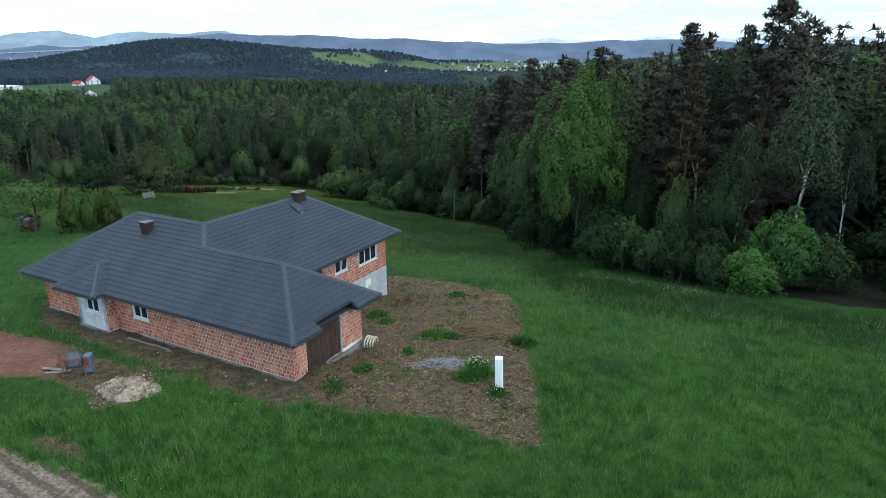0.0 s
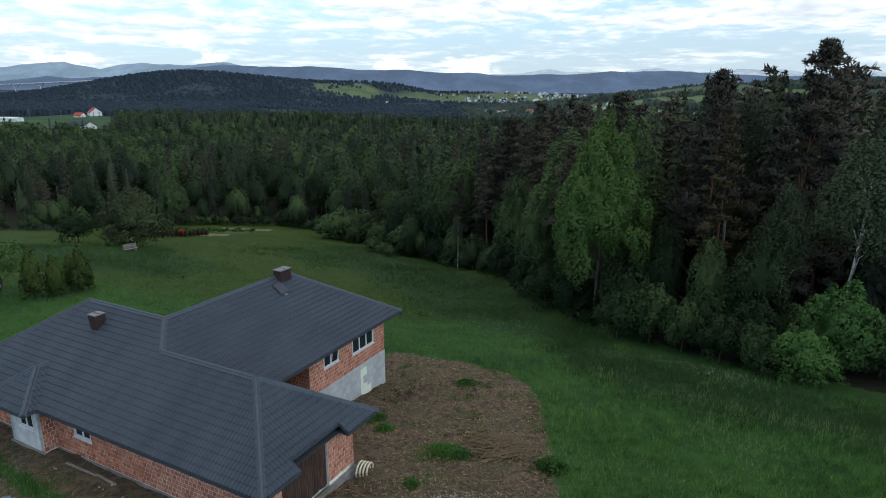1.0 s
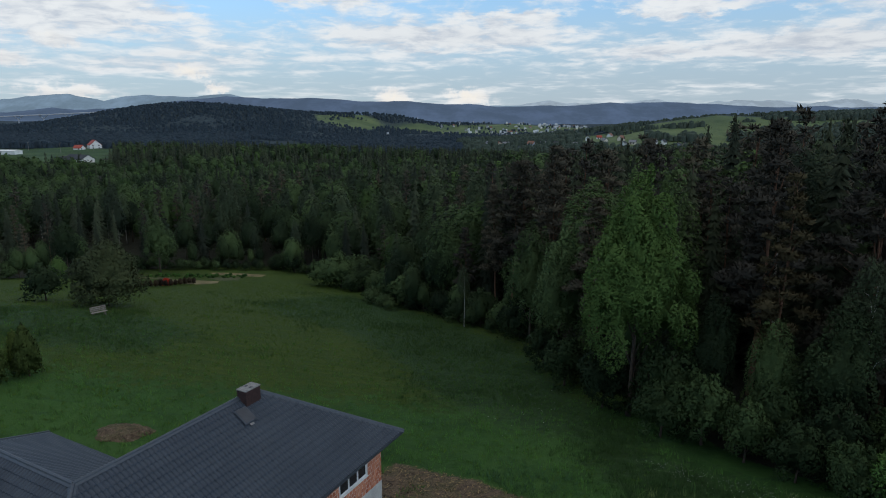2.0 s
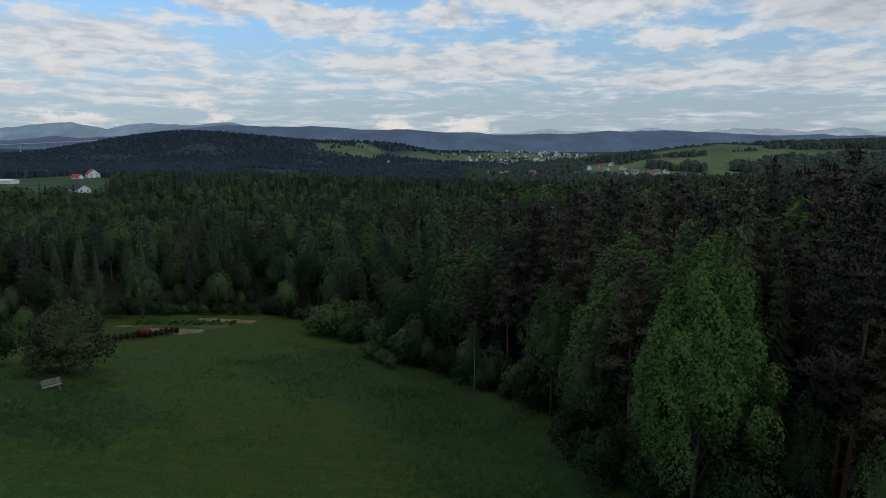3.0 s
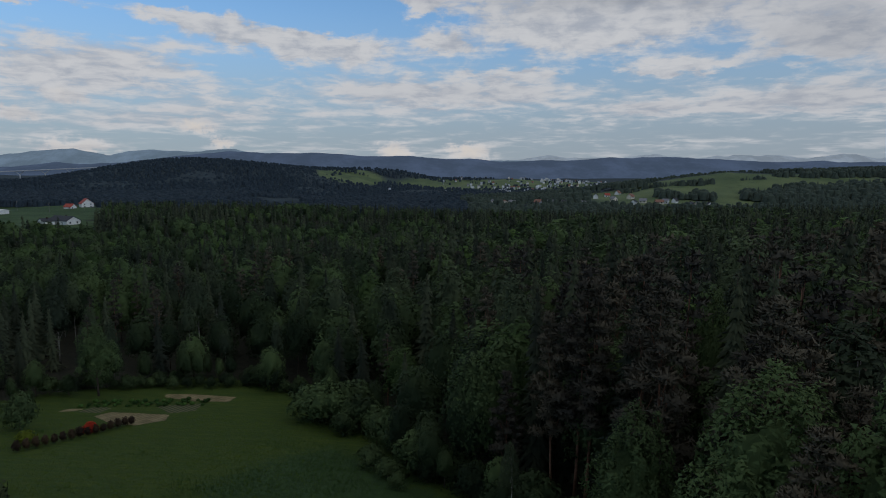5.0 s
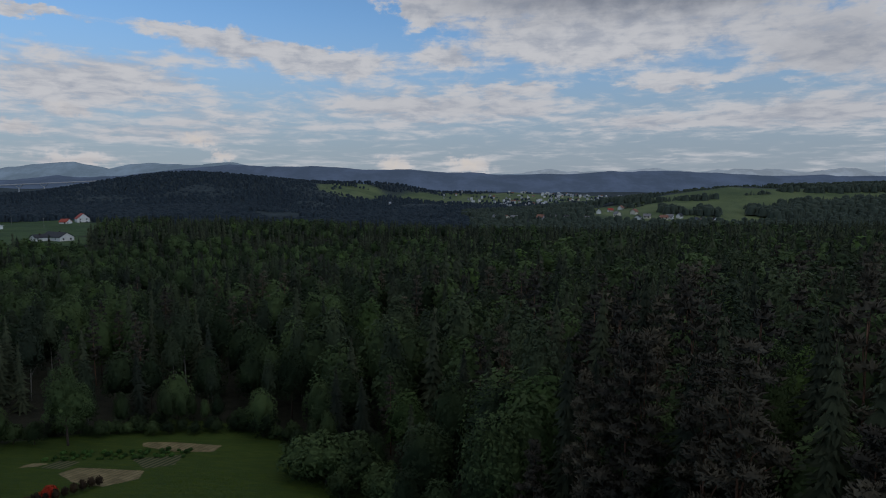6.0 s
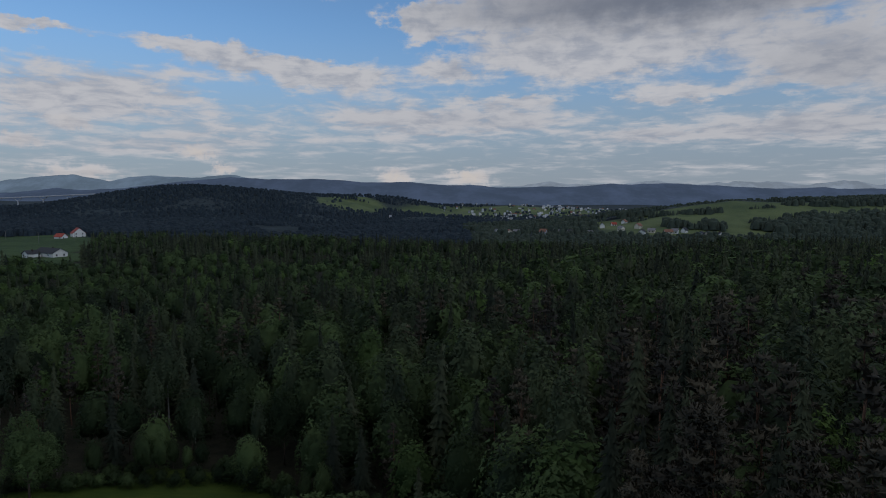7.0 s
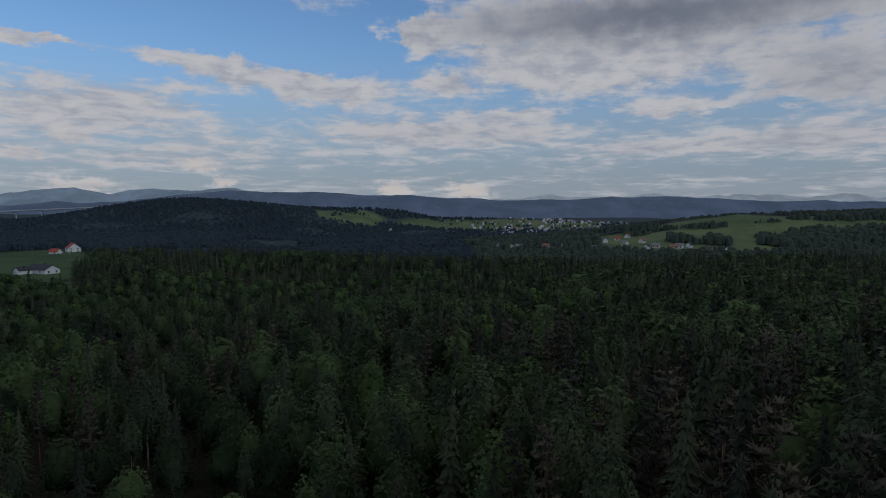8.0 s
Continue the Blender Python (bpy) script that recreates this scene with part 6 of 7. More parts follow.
# ---------------------------------------------------------------- yard: things round the house
def mound(name, label, category, x, y, rx, ry, h, material, seed, rough=0.12, cells=40, turn=0.0):
    """A heap: round at the rim, lumpy on top, its rim sunk into the ground."""
    z0 = float(land(x, y))
    verts, faces = [], []
    for j in range(cells + 1):
        for i in range(cells + 1):
            a, b = 2 * i / cells - 1, 2 * j / cells - 1
            r = math.hypot(a, b)
            edge = 1 + 0.25 * noise.noise((math.atan2(b, a) * 1.2, seed, 0))
            f = max(0.0, 1 - (r / (0.85 * edge)) ** 1.7)
            px, py = a * rx * math.cos(turn) - b * ry * math.sin(turn), a * rx * math.sin(turn) + b * ry * math.cos(turn)
            lump = noise.fractal((px * 1.7, py * 1.7, seed), 1.0, 2.0, 5)
            top = h * f + rough * lump * min(1, f * 4)
            verts.append((px, py, float(land(x + px, y + py)) - z0 + (top if f > 0 else -0.25)))
    n = cells + 1
    for j in range(cells):
        for i in range(cells):
            faces.append((j * n + i, j * n + i + 1, (j + 1) * n + i + 1, (j + 1) * n + i))
    ob = mesh_object(name, verts, faces, material, smooth=True)
    ob.matrix_basis = pose(x, y, z0)
    return tagged(ob, label, category)


def stone_mesh(rng, size):
    bm = bmesh.new()
    bmesh.ops.create_icosphere(bm, subdivisions=1, radius=size)
    for v in bm.verts:
        v.co *= rng.uniform(0.65, 1.25)
        v.co.z *= 0.65
    me = bpy.data.meshes.new("stone")
    bm.to_mesh(me)
    bm.free()
    return [v.co.copy() for v in me.vertices], [tuple(p.vertices) for p in me.polygons]


def pebbles(name, label, places, sizes, material, rng):
    verts, faces = [], []
    shapes = [stone_mesh(rng, 1.0) for _ in range(6)]
    for (x, y, z), s in zip(places, sizes):
        v, f = shapes[rng.randint(6)]
        turn = Matrix.Rotation(rng.uniform(0, math.tau), 3, "Z")
        base = len(verts)
        verts += [turn @ p * s + Vector((x, y, z)) for p in v]
        faces += [tuple(base + k for k in q) for q in f]
    ob = mesh_object(name, verts, faces, material)
    return tagged(ob, label, "stones", kind="stuff")


def stone_paint(n):
    i = n.add("ShaderNodeNewGeometry").outputs["Random Per Island"]
    return n.mix(i, (0.07, 0.066, 0.062), (0.31, 0.30, 0.30))


M_STONE = surface("crushed_stone", stone_paint, 0.9)
M_GRAVEL = plain("loose_gravel", (0.125, 0.118, 0.112), 0.95, vary=0.7, scale=9)
M_SAND = plain("pale_sand", (0.24, 0.195, 0.145), 0.95, vary=0.75, scale=2.2)
M_EARTH = surface("dry_earth", lambda n: (soil_colour(n, n.add("ShaderNodeNewGeometry").outputs["Position"]), n.noise(n.coord(), 7.0, 6, 0.7), 0.12), 0.95, spec=0.15)
M_STRAW = leaves("dry_stalks", (0.20, 0.15, 0.095), 0.6, 0.1, 0.8)
M_STICK = leaves("dry_sticks", (0.080, 0.062, 0.052), 0.7, 0.0, 0.9)
M_WHITE = plain("white_block", (0.80, 0.80, 0.80), 0.8, vary=0.05)
M_PIPE = plain("cream_plastic_pipe", (0.58, 0.50, 0.34), 0.5, vary=0.15)
M_DRUM = plain("grey_steel_drum", (0.085, 0.09, 0.10), 0.6, 0.3, vary=0.35, scale=5)
M_CASE = plain("blue_grey_sheet", (0.09, 0.125, 0.17), 0.6, vary=0.3, scale=5)
M_RUSTY = plain("rusty_steel", (0.16, 0.060, 0.035), 0.85, vary=0.5, scale=8)
M_RUBBER = plain("black_rubber", (0.025, 0.025, 0.027), 0.85, vary=0.3)
M_REDPAINT = plain("faded_red_paint", (0.085, 0.042, 0.036), 0.6, vary=0.35, scale=5)
M_PLANK = plain("grey_weathered_plank", (0.20, 0.17, 0.145), 0.9, vary=0.35, scale=4)

mound("sand_mound", "pale mound of building sand in the grass", "heap", -16.2, 28.4, 2.0, 1.45, 0.30, M_SAND, 3.0, 0.20, 64, -0.3)
mound("stone_mound", "low mound of grey crushed stone on bare soil", "heap", 0.2, 31.0, 2.0, 1.1, 0.36, M_GRAVEL, 6.0, 0.12, 44, -0.1)
mound("soil_mound", "mound of brown soil with dry clods", "heap", 0.3, 29.6, 1.2, 0.8, 0.30, M_EARTH, 8.0, 0.34, 60)
mound("soil_mound", "mound of brown soil behind the house", "heap", -24.6, 58.8, 2.4, 1.8, 0.5, M_EARTH, 12.0, 0.2, 40)
mound("soil_mound", "long low bank of dug soil beside the house", "heap", -2.0, 46.0, 3.2, 1.5, 0.30, M_EARTH, 15.0, 0.42, 90, 0.8)


def scatter_stones():
    rng = np.random.RandomState(3)
    pts, sizes = [], []
    while len(pts) < 1300:
        a, b = rng.normal(0, 0.62), rng.normal(0, 0.5)
        x, y = 0.2 + a * 1.5, 31.1 + b * 1.1
        f = max(0.0, 1 - (math.hypot((x - 0.2) / 1.9, (y - 31) / 1.0) / 0.85) ** 1.7)
        pts.append((x, y, float(land(x, y)) + 0.38 * f + 0.03)), sizes.append(rng.uniform(0.02, 0.06))
    pebbles("gravel", "grey crushed stone scattered over the heap", pts, sizes, M_STONE, rng)
    pts, sizes = [], []
    for _ in range(40):
        u, v = rng.uniform(-15, -0.6), 0.45 + abs(rng.normal(0, 0.35))
        x, y = HOUSE[0] + u * CU - (WF - v) * -SU, HOUSE[1] + u * SU + (WF - v) * -CU
        pts.append((x, y, float(land(x, y)) + 0.02)), sizes.append(rng.uniform(0.02, 0.09))
    pebbles("rubble", "broken blocks and stones along the foot of the wall", pts, sizes, M_STONE, rng)
    pts, sizes = [], []
    for _ in range(2600):
        x, y = rng.uniform(-6.5, 5.8), rng.uniform(24, 55)
        if float(inside(x, y, SOIL)) > 0.6:
            pts.append((x, y, float(land(x, y)) + 0.02)), sizes.append(0.025 + 0.10 * rng.uniform() ** 3)
    pebbles("clods", "dry clods of earth on the bare soil", pts, sizes, M_EARTH, rng)
    # pale lumps on the sand
    pts = [(-16.2 + a, 28.4 + b, float(land(-16.2 + a, 28.4 + b)) + 0.30 * max(0.0, 1 - (a / 2.0) ** 2 - (b / 1.45) ** 2)) for a, b in rng.normal(0, 0.75, (260, 2))]
    pebbles("sand_lumps", "crusted lumps on the sand heap", pts, rng.uniform(0.03, 0.10, 260), M_SAND, rng)
    # dry stalks and chips of wood strewn over the soil
    n = 9000
    x, y = rng.uniform(-28, 6, n), rng.uniform(23, 56, n)
    x, y = np.where(rng.uniform(size=n) < 0.7, rng.uniform(-7, 6, n), x), y
    ok = (bare_at(x, y, False) > 0.45) & (inside(x, y, PLOUGH) < 0.3) & ~under_house(x, y)
    x, y = x[ok], y[ok]
    n = len(x)
    a = rng.uniform(0, math.tau, n)
    ahead = np.stack([np.cos(a), np.sin(a), rng.normal(0, 0.12, n)], 1)
    c = np.stack([x, y, land(x, y) + 0.07], 1)
    shape = leaflets(c, ahead, np.repeat([[0.0, 0.0, 1.0]], n, 0) + rng.normal(0, 0.3, (n, 3)), rng.uniform(0.12, 0.42, n), rng.uniform(0.015, 0.04, n), np.repeat([[0.0, 0.0, 1.0]], n, 0), 0.7)
    tagged(foliage("dry_stalks", shape, M_STRAW), "dry stalks and wood chips strewn over bare soil", "litter", kind="stuff")


scatter_stones()


def brush_pile():
    rng = np.random.RandomState(8)
    bm = bmesh.new()
    x0, y0 = 2.4, 37.4
    for _ in range(330):
        a, r = rng.uniform(0, math.tau), rng.uniform(0, 1) ** 0.7
        x, y = x0 + math.cos(a) * r * 1.6, y0 + math.sin(a) * r * 1.5
        top = 0.62 * (1 - r ** 1.5) * rng.uniform(0.2, 1)
        t, n = rng.normal(0.2, 0.75), rng.uniform(0.5, 1.7)
        d = Vector((math.cos(t), math.sin(t), rng.uniform(-0.15, 0.15))) * n * 0.5
        c = Vector((x, y, float(land(x, y)) + 0.06 + top))
        bend = Vector(rng.normal(size=3)) * 0.06
        add_tube(bm, [c - d, c + bend, c + d], [0.032, 0.024, 0.010], 4)
    ob = part("brush_pile", bm, M_STICK, None)
    tagged(ob, "pile of dry grey-brown cut branches on bare soil", "branches", kind="stuff")


brush_pile()


def white_post():
    bm = bmesh.new()
    add_box(bm, (-0.19, -0.14, -0.1), (0.19, 0.14, 1.62), 0.02)
    for v in bm.verts:
        if v.co.z > 1 and v.co.y > 0:
            v.co.z += 0.05
    ob = part("block_pillar", bm, M_WHITE, None)
    ob.matrix_basis = pose(2.9, 28.5, float(land(2.9, 28.5)), 1.5, -2, -12)
    tagged(ob, "upright white pillar standing on bare soil", "pillar")


white_post()


def pipe_coil():
    root = empty("pipe_coil", pose(-4.55, 34.1, float(land(-4.55, 34.1)) + 0.0, 0, 0, -20), "cream plastic drain pipe coiled beside the garage", "pipe")
    for k in range(4):
        bm = bmesh.new()
        pts = [(0.14 * k, 0.44 * math.cos(a) * (1 - 0.07 * k) + 0.06 * k, 0.38 + 0.42 * math.sin(a) * (1 - 0.08 * k)) for a in np.linspace(-0.35, math.pi + 0.35, 18)]
        add_tube(bm, pts, [0.05] * len(pts), 8)
        part("loop", bm, M_PIPE, root, smooth=True)


pipe_coil()


def lathe(bm, profile, m=None, sides=20):
    rings = []
    for r, z in profile:
        rings.append([bm.verts.new((m or Matrix()) @ Vector((math.cos(k * math.tau / sides) * r, math.sin(k * math.tau / sides) * r, z))) for k in range(sides)])
    for a, b in zip(rings, rings[1:]):
        for k in range(sides):
            bm.faces.new((a[k], a[(k + 1) % sides], b[(k + 1) % sides], b[k]))


def concrete_mixer():
    root = empty("concrete_mixer", pose(-19.75, 30.0, float(land(-19.75, 30.0)), 0, 0, 15), "old grey concrete mixer with a rusty blue motor case", "mixer")
    tilt = Matrix.Translation((0, 0, 0.85)) @ Matrix.Rotation(radians(-25), 4, "X") @ Matrix.Translation((0, 0, -0.35))
    bm = bmesh.new()
    lathe(bm, [(0.02, -0.08), (0.34, -0.05), (0.44, 0.05), (0.46, 0.32), (0.46, 0.42), (0.40, 0.55), (0.27, 0.78), (0.27, 0.80), (0.24, 0.80), (0.24, 0.76), (0.36, 0.52), (0.40, 0.3), (0.02, 0.0)], tilt)
    part("drum", bm, M_DRUM, root, "dull grey steel drum", smooth=True)
    bm = bmesh.new()
    lathe(bm, [(0.47, 0.33), (0.50, 0.34), (0.50, 0.41), (0.47, 0.42)], tilt)
    part("gear_ring", bm, M_RUSTY, root, "rusty toothed ring")
    for sx in (-0.56, 0.52):
        for sy in (-0.45, 0.45):
            bm = bmesh.new()
            add_tube(bm, [(sx * 0.95, sy * 0.25, 0.9), (sx, sy, -0.02)], [0.032, 0.032], 6)
            part("leg", bm, M_RUSTY, root)
    bm = bmesh.new()
    add_tube(bm, [(-0.6, 0, 0.92), (0.6, 0, 0.92)], [0.035, 0.035], 6)
    part("axle", bm, M_RUSTY, root)
    bm = bmesh.new()
    add_box(bm, (0.50, -0.28, 0.15), (0.86, 0.24, 1.12), 0.03)
    part("motor_case", bm, M_CASE, root, "blue-grey sheet case streaked with rust")
    bm = bmesh.new()
    add_box(bm, (0.55, -0.30, 0.45), (0.78, -0.282, 1.05), 0.008)
    part("rust_panel", bm, M_RUSTY, root, "rusted panel of the case")
    bm = bmesh.new()
    ring = [(-0.72, 0.30 * math.cos(a), 0.95 + 0.30 * math.sin(a)) for a in np.linspace(0, math.tau, 21)]
    add_tube(bm, ring, [0.022] * 21, 5)
    for a in (0, 1.05, 2.1):
        add_tube(bm, [(-0.72, -0.3 * math.cos(a), 0.95 - 0.3 * math.sin(a)), (-0.72, 0.3 * math.cos(a), 0.95 + 0.3 * math.sin(a))], [0.013, 0.013], 4)
    part("hand_wheel", bm, M_RUSTY, root, "round tipping wheel")
    for k, (x, y, r, half) in enumerate(((-20.9, 30.15, 8, 0.7), (-21.2, 30.4, -14, 0.8))):
        bm = bmesh.new()
        add_box(bm, (-half, -0.11, 0), (half, 0.11, 0.05), 0.008)
        ob = part("plank", bm, M_PLANK, None)
        ob.matrix_basis = pose(x, y, float(land(x, y)) + 0.02 + 0.05 * k, 0, -3, r)
        tagged(ob, "grey weathered plank lying on bare soil", "plank")


concrete_mixer()


def loose_planks():
    for u, v, n, turn in ((-12.2, 0.25, 2.4, -27), (-10.4, 0.30, 1.6, -31)):
        x, y = HOUSE[0] + u * CU - v * SU, HOUSE[1] + u * SU + v * CU
        bm = bmesh.new()
        add_box(bm, (-n / 2, -0.06, 0), (n / 2, 0.06, 0.04), 0.006)
        ob = part("plank", bm, M_PLANK, None)
        ob.matrix_basis = pose(x, y, float(land(x, y)) + 0.02, 0, 0, turn)
        tagged(ob, "grey weathered plank lying along the wall", "plank")


def garden_bench():
    """Seat and sloping back of three boards each on two trestle legs."""
    root = empty("bench", pose(-43.1, 89.4, float(land(-43.1, 89.4)) - 0.12, 0, 0, 48), "pale weathered plank bench in the tall meadow grass", "bench")
    for k in range(3):
        bm = bmesh.new()
        add_box(bm, (-0.9, -0.30 + 0.17 * k, 0.45), (0.9, -0.15 + 0.17 * k, 0.49), 0.006)
        part("seat_board", bm, M_PLANK, root)
        bm = bmesh.new()
        add_box(bm, (-0.9, 0.22 + 0.06 * k, 0.56 + 0.19 * k), (0.9, 0.255 + 0.06 * k, 0.72 + 0.19 * k), 0.006)
        part("back_board", bm, M_PLANK, root)
    for x in (-0.65, 0.65):
        bm = bmesh.new()
        add_box(bm, (x - 0.04, -0.26, -0.1), (x + 0.04, -0.18, 0.45), 0.006)
        part("leg", bm, M_PLANK, root)
        bm = bmesh.new()
        add_tube(bm, [(x, 0.16, -0.1), (x, 0.22, 0.45), (x, 0.42, 1.10)], [0.045, 0.045, 0.04], 6)
        part("back_post", bm, M_PLANK, root)


loose_planks()
garden_bench()


def tractor():
    x, y = -44.8, 65.2
    root = empty("tractor", pose(x, y, float(land(x, y)), 0, 0, 200), "small old tractor with faded red hood beside a tree", "tractor")
    bm = bmesh.new()
    add_box(bm, (-0.28, 0.1, 0.75), (0.28, 1.75, 1.25), 0.08)
    part("hood", bm, M_REDPAINT, root, "faded red engine hood")
    bm = bmesh.new()
    add_box(bm, (-0.22, -0.75, 0.5), (0.22, 1.6, 0.78), 0.04)
    part("chassis", bm, M_RUSTY, root)
    bm = bmesh.new()
    add_box(bm, (-0.25, -0.75, 0.98), (0.25, -0.3, 1.06), 0.03)
    add_box(bm, (-0.25, -0.85, 1.0), (0.25, -0.76, 1.4), 0.03)
    part("seat", bm, M_RUBBER, root)
    bm = bmesh.new()
    add_tube(bm, [(0.15, 1.2, 1.2), (0.15, 1.2, 1.95)], [0.04, 0.04], 8)
    part("exhaust", bm, M_RUSTY, root)
    bm = bmesh.new()
    add_tube(bm, [(0.19 * math.cos(a), -0.1 + 0.08 * math.sin(a), 1.42 + 0.17 * math.sin(a)) for a in np.linspace(0, math.tau, 15)], [0.018] * 15, 5)
    add_tube(bm, [(0, -0.1, 1.42), (0, 0.25, 1.2)], [0.018, 0.018], 5)
    part("steering_wheel", bm, M_RUBBER, root)
    for sx, wy, r, w in ((-0.62, -0.45, 0.62, 0.15), (0.62, -0.45, 0.62, 0.15), (-0.5, 1.35, 0.34, 0.09), (0.5, 1.35, 0.34, 0.09)):
        turn = Matrix.Translation((sx, wy, r)) @ Matrix.Rotation(radians(90), 4, "Y")
        bm = bmesh.new()
        lathe(bm, [(r * 0.55, -w), (r * 0.92, -w), (r, -w * 0.6), (r, w * 0.6), (r * 0.92, w), (r * 0.55, w), (r * 0.55, -w)], turn, 22)
        tyre = part("wheel", bm, M_RUBBER, root, "black rubber tyre")
        bm = bmesh.new()
        lathe(bm, [(0.02, -w * 0.3), (r * 0.5, -w * 0.3), (r * 0.56, -w * 0.8), (r * 0.56, w * 0.8), (r * 0.5, w * 0.3), (0.02, w * 0.3)], turn, 18)
        part("rim", bm, M_CAP, tyre, "pale steel rim")
    for sx in (-0.62, 0.62):
        bm = bmesh.new()
        pts = [(sx, -0.45 - 0.72 * math.cos(a), 0.62 + 0.72 * math.sin(a)) for a in np.linspace(0.2, 2.4, 9)]
        for p, q in zip(pts, pts[1:]):
            m = Vector(p).lerp(Vector(q), 0.5)
            d = Vector(q) - Vector(p)
            add_box(bm, (-0.17, -d.length / 2, -0.012), (0.17, d.length / 2, 0.012), 0, Matrix.Translation(m) @ Matrix.Rotation(math.atan2(d.z, d.y), 4, "X"))
        part("mudguard", bm, M_REDPAINT, root)


tractor()


def barrel():
    x, y = -48.2, 68.6
    root = empty("barrel", pose(x, y, float(land(x, y)) + 0.45, 90, 0, 25), "dark plastic barrel lying in the grass", "barrel")
    bm = bmesh.new()
    lathe(bm, [(0.01, -0.6), (0.42, -0.6), (0.45, -0.55), (0.45, -0.2), (0.47, -0.18), (0.47, -0.14), (0.45, -0.12), (0.45, 0.12), (0.47, 0.14), (0.47, 0.18), (0.45, 0.2), (0.45, 0.55), (0.42, 0.6), (0.01, 0.6)])
    part("body", bm, M_RUBBER, root, smooth=True)
    bm = bmesh.new()
    lathe(bm, [(0.01, 0.605), (0.36, 0.605), (0.38, 0.63), (0.01, 0.64)])
    part("lid", bm, M_CASE, root)


barrel()


# ---------------------------------------------------------------- far houses, road bridge
def wall_paint(colour):
    return plain("house_wall", colour, 0.9, vary=0.1, scale=0.5)


M_WALLS = [wall_paint(c) for c in ((0.72, 0.70, 0.66), (0.62, 0.56, 0.45), (0.55, 0.35, 0.25), (0.34, 0.35, 0.37), (0.50, 0.50, 0.50))]
M_ROOFS = [plain("house_roof", c, 0.8, vary=0.2, scale=0.6) for c in ((0.30, 0.060, 0.040), (0.030, 0.032, 0.038), (0.20, 0.10, 0.07), (0.17, 0.17, 0.18))]


def gable_house(name, x, y, w, n, h, rise, turn, wall_m, roof_m, label, group="", windows=0, base=None):
    """A house with gables: wall body, roof with overhang, and windows on the sides that face the viewer."""
    z = float(land(x, y)) if base is None else base
    root = empty(name, pose(x, y, z, 0, 0, turn), label, "house", group)
    bm = bmesh.new()
    ring = [(-w / 2, -1.5), (w / 2, -1.5), (w / 2, h), (0, h + rise), (-w / 2, h)]
    a = [bm.verts.new((p, -n / 2, q)) for p, q in ring]
    b = [bm.verts.new((p, n / 2, q)) for p, q in ring]
    bm.faces.new(a)
    bm.faces.new(b[::-1])
    for k in range(5):
        bm.faces.new((a[(k + 1) % 5], a[k], b[k], b[(k + 1) % 5]))
    part("wall", bm, wall_m, root)
    for s in (-1, 1):
        bm = bmesh.new()
        o, t = 0.6, 0.22
        slope_ = rise / (w / 2)
        p = [(0, h + rise + 0.05), (s * (w / 2 + o), h - o * slope_ + 0.05)]
        vs = [bm.verts.new((px, yy, pz + tt)) for yy in (-n / 2 - o, n / 2 + o) for px, pz in p for tt in (0, t)]
        for f in ((0, 1, 3, 2), (4, 6, 7, 5), (0, 4, 5, 1), (2, 3, 7, 6), (1, 5, 7, 3), (0, 2, 6, 4)):
            bm.faces.new([vs[i] for i in f])
        bmesh.ops.recalc_face_normals(bm, faces=bm.faces[:])
        part("roof", bm, roof_m, root)
    for k in range(windows):
        for side in (0, 1):
            bm = bmesh.new()
            if side:
                c = (-w / 4 + (k % 2) * w / 2, -n / 2 - 0.05, 1.5 + 2.7 * (k // 2))
                add_box(bm, (c[0] - 0.6, c[1], c[2] - 0.7), (c[0] + 0.6, c[1] + 0.15, c[2] + 0.7))
            else:
                c = (-w / 2 - 0.05, -n / 4 + (k % 2) * n / 2, 1.5)
                add_box(bm, (c[0], c[1] - 0.6, c[2] - 0.7), (c[0] + 0.15, c[1] + 0.6, c[2] + 0.7))
            part("window", bm, M_GLASS, root, "dark window pane")
    bm = bmesh.new()
    add_box(bm, (w * 0.12, -0.4, h + rise * 0.5), (w * 0.12 + 0.7, 0.4, h + rise + 0.9), 0.03)
    part("chimney", bm, M_CHIMNEY, root)
    return root


gable_house("family_house", -401, 738, 12, 15, 5.0, 5.2, 40, M_WALLS[0], M_ROOFS[0], "white family house under a steep red roof", windows=4)
gable_house("garage_annex", -406, 716, 8, 9, 2.6, 3.0, 80, M_WALLS[0], M_ROOFS[0], "low white annex with a red roof", windows=1)
gable_house("bungalow", -304, 538, 11, 24, 3.0, 3.2, 62, M_WALLS[0], M_ROOFS[1], "long white bungalow under a dark grey roof", windows=2)
gable_house("bungalow_wing", -314, 531, 8, 9, 2.8, 2.2, -28, M_WALLS[0], M_ROOFS[1], "white wing with dark roof beside the bungalow", windows=1)
gable_house("storage_hall", -436, 645, 10, 22, 3.2, 1.0, 82, M_WALLS[0], M_WALLS[0], "long low white hall at the edge of the field")


def utility_pole(x, y):
    root = empty("utility_pole", pose(x, y, float(land(x, y))), "thin grey power pole by the field track", "pole", "power poles")
    bm = bmesh.new()
    add_tube(bm, [(0, 0, -0.5), (0, 0, 9.5)], [0.2, 0.13], 6)
    part("pole", bm, M_CONCRETE, root)
    bm = bmesh.new()
    add_box(bm, (-1.0, -0.08, 9.1), (1.0, 0.08, 9.3), 0.01)
    part("crossarm", bm, M_CONCRETE, root)


for x, y in ((-398, 668), (-376, 690), (-452, 700)):
    utility_pole(x, y)


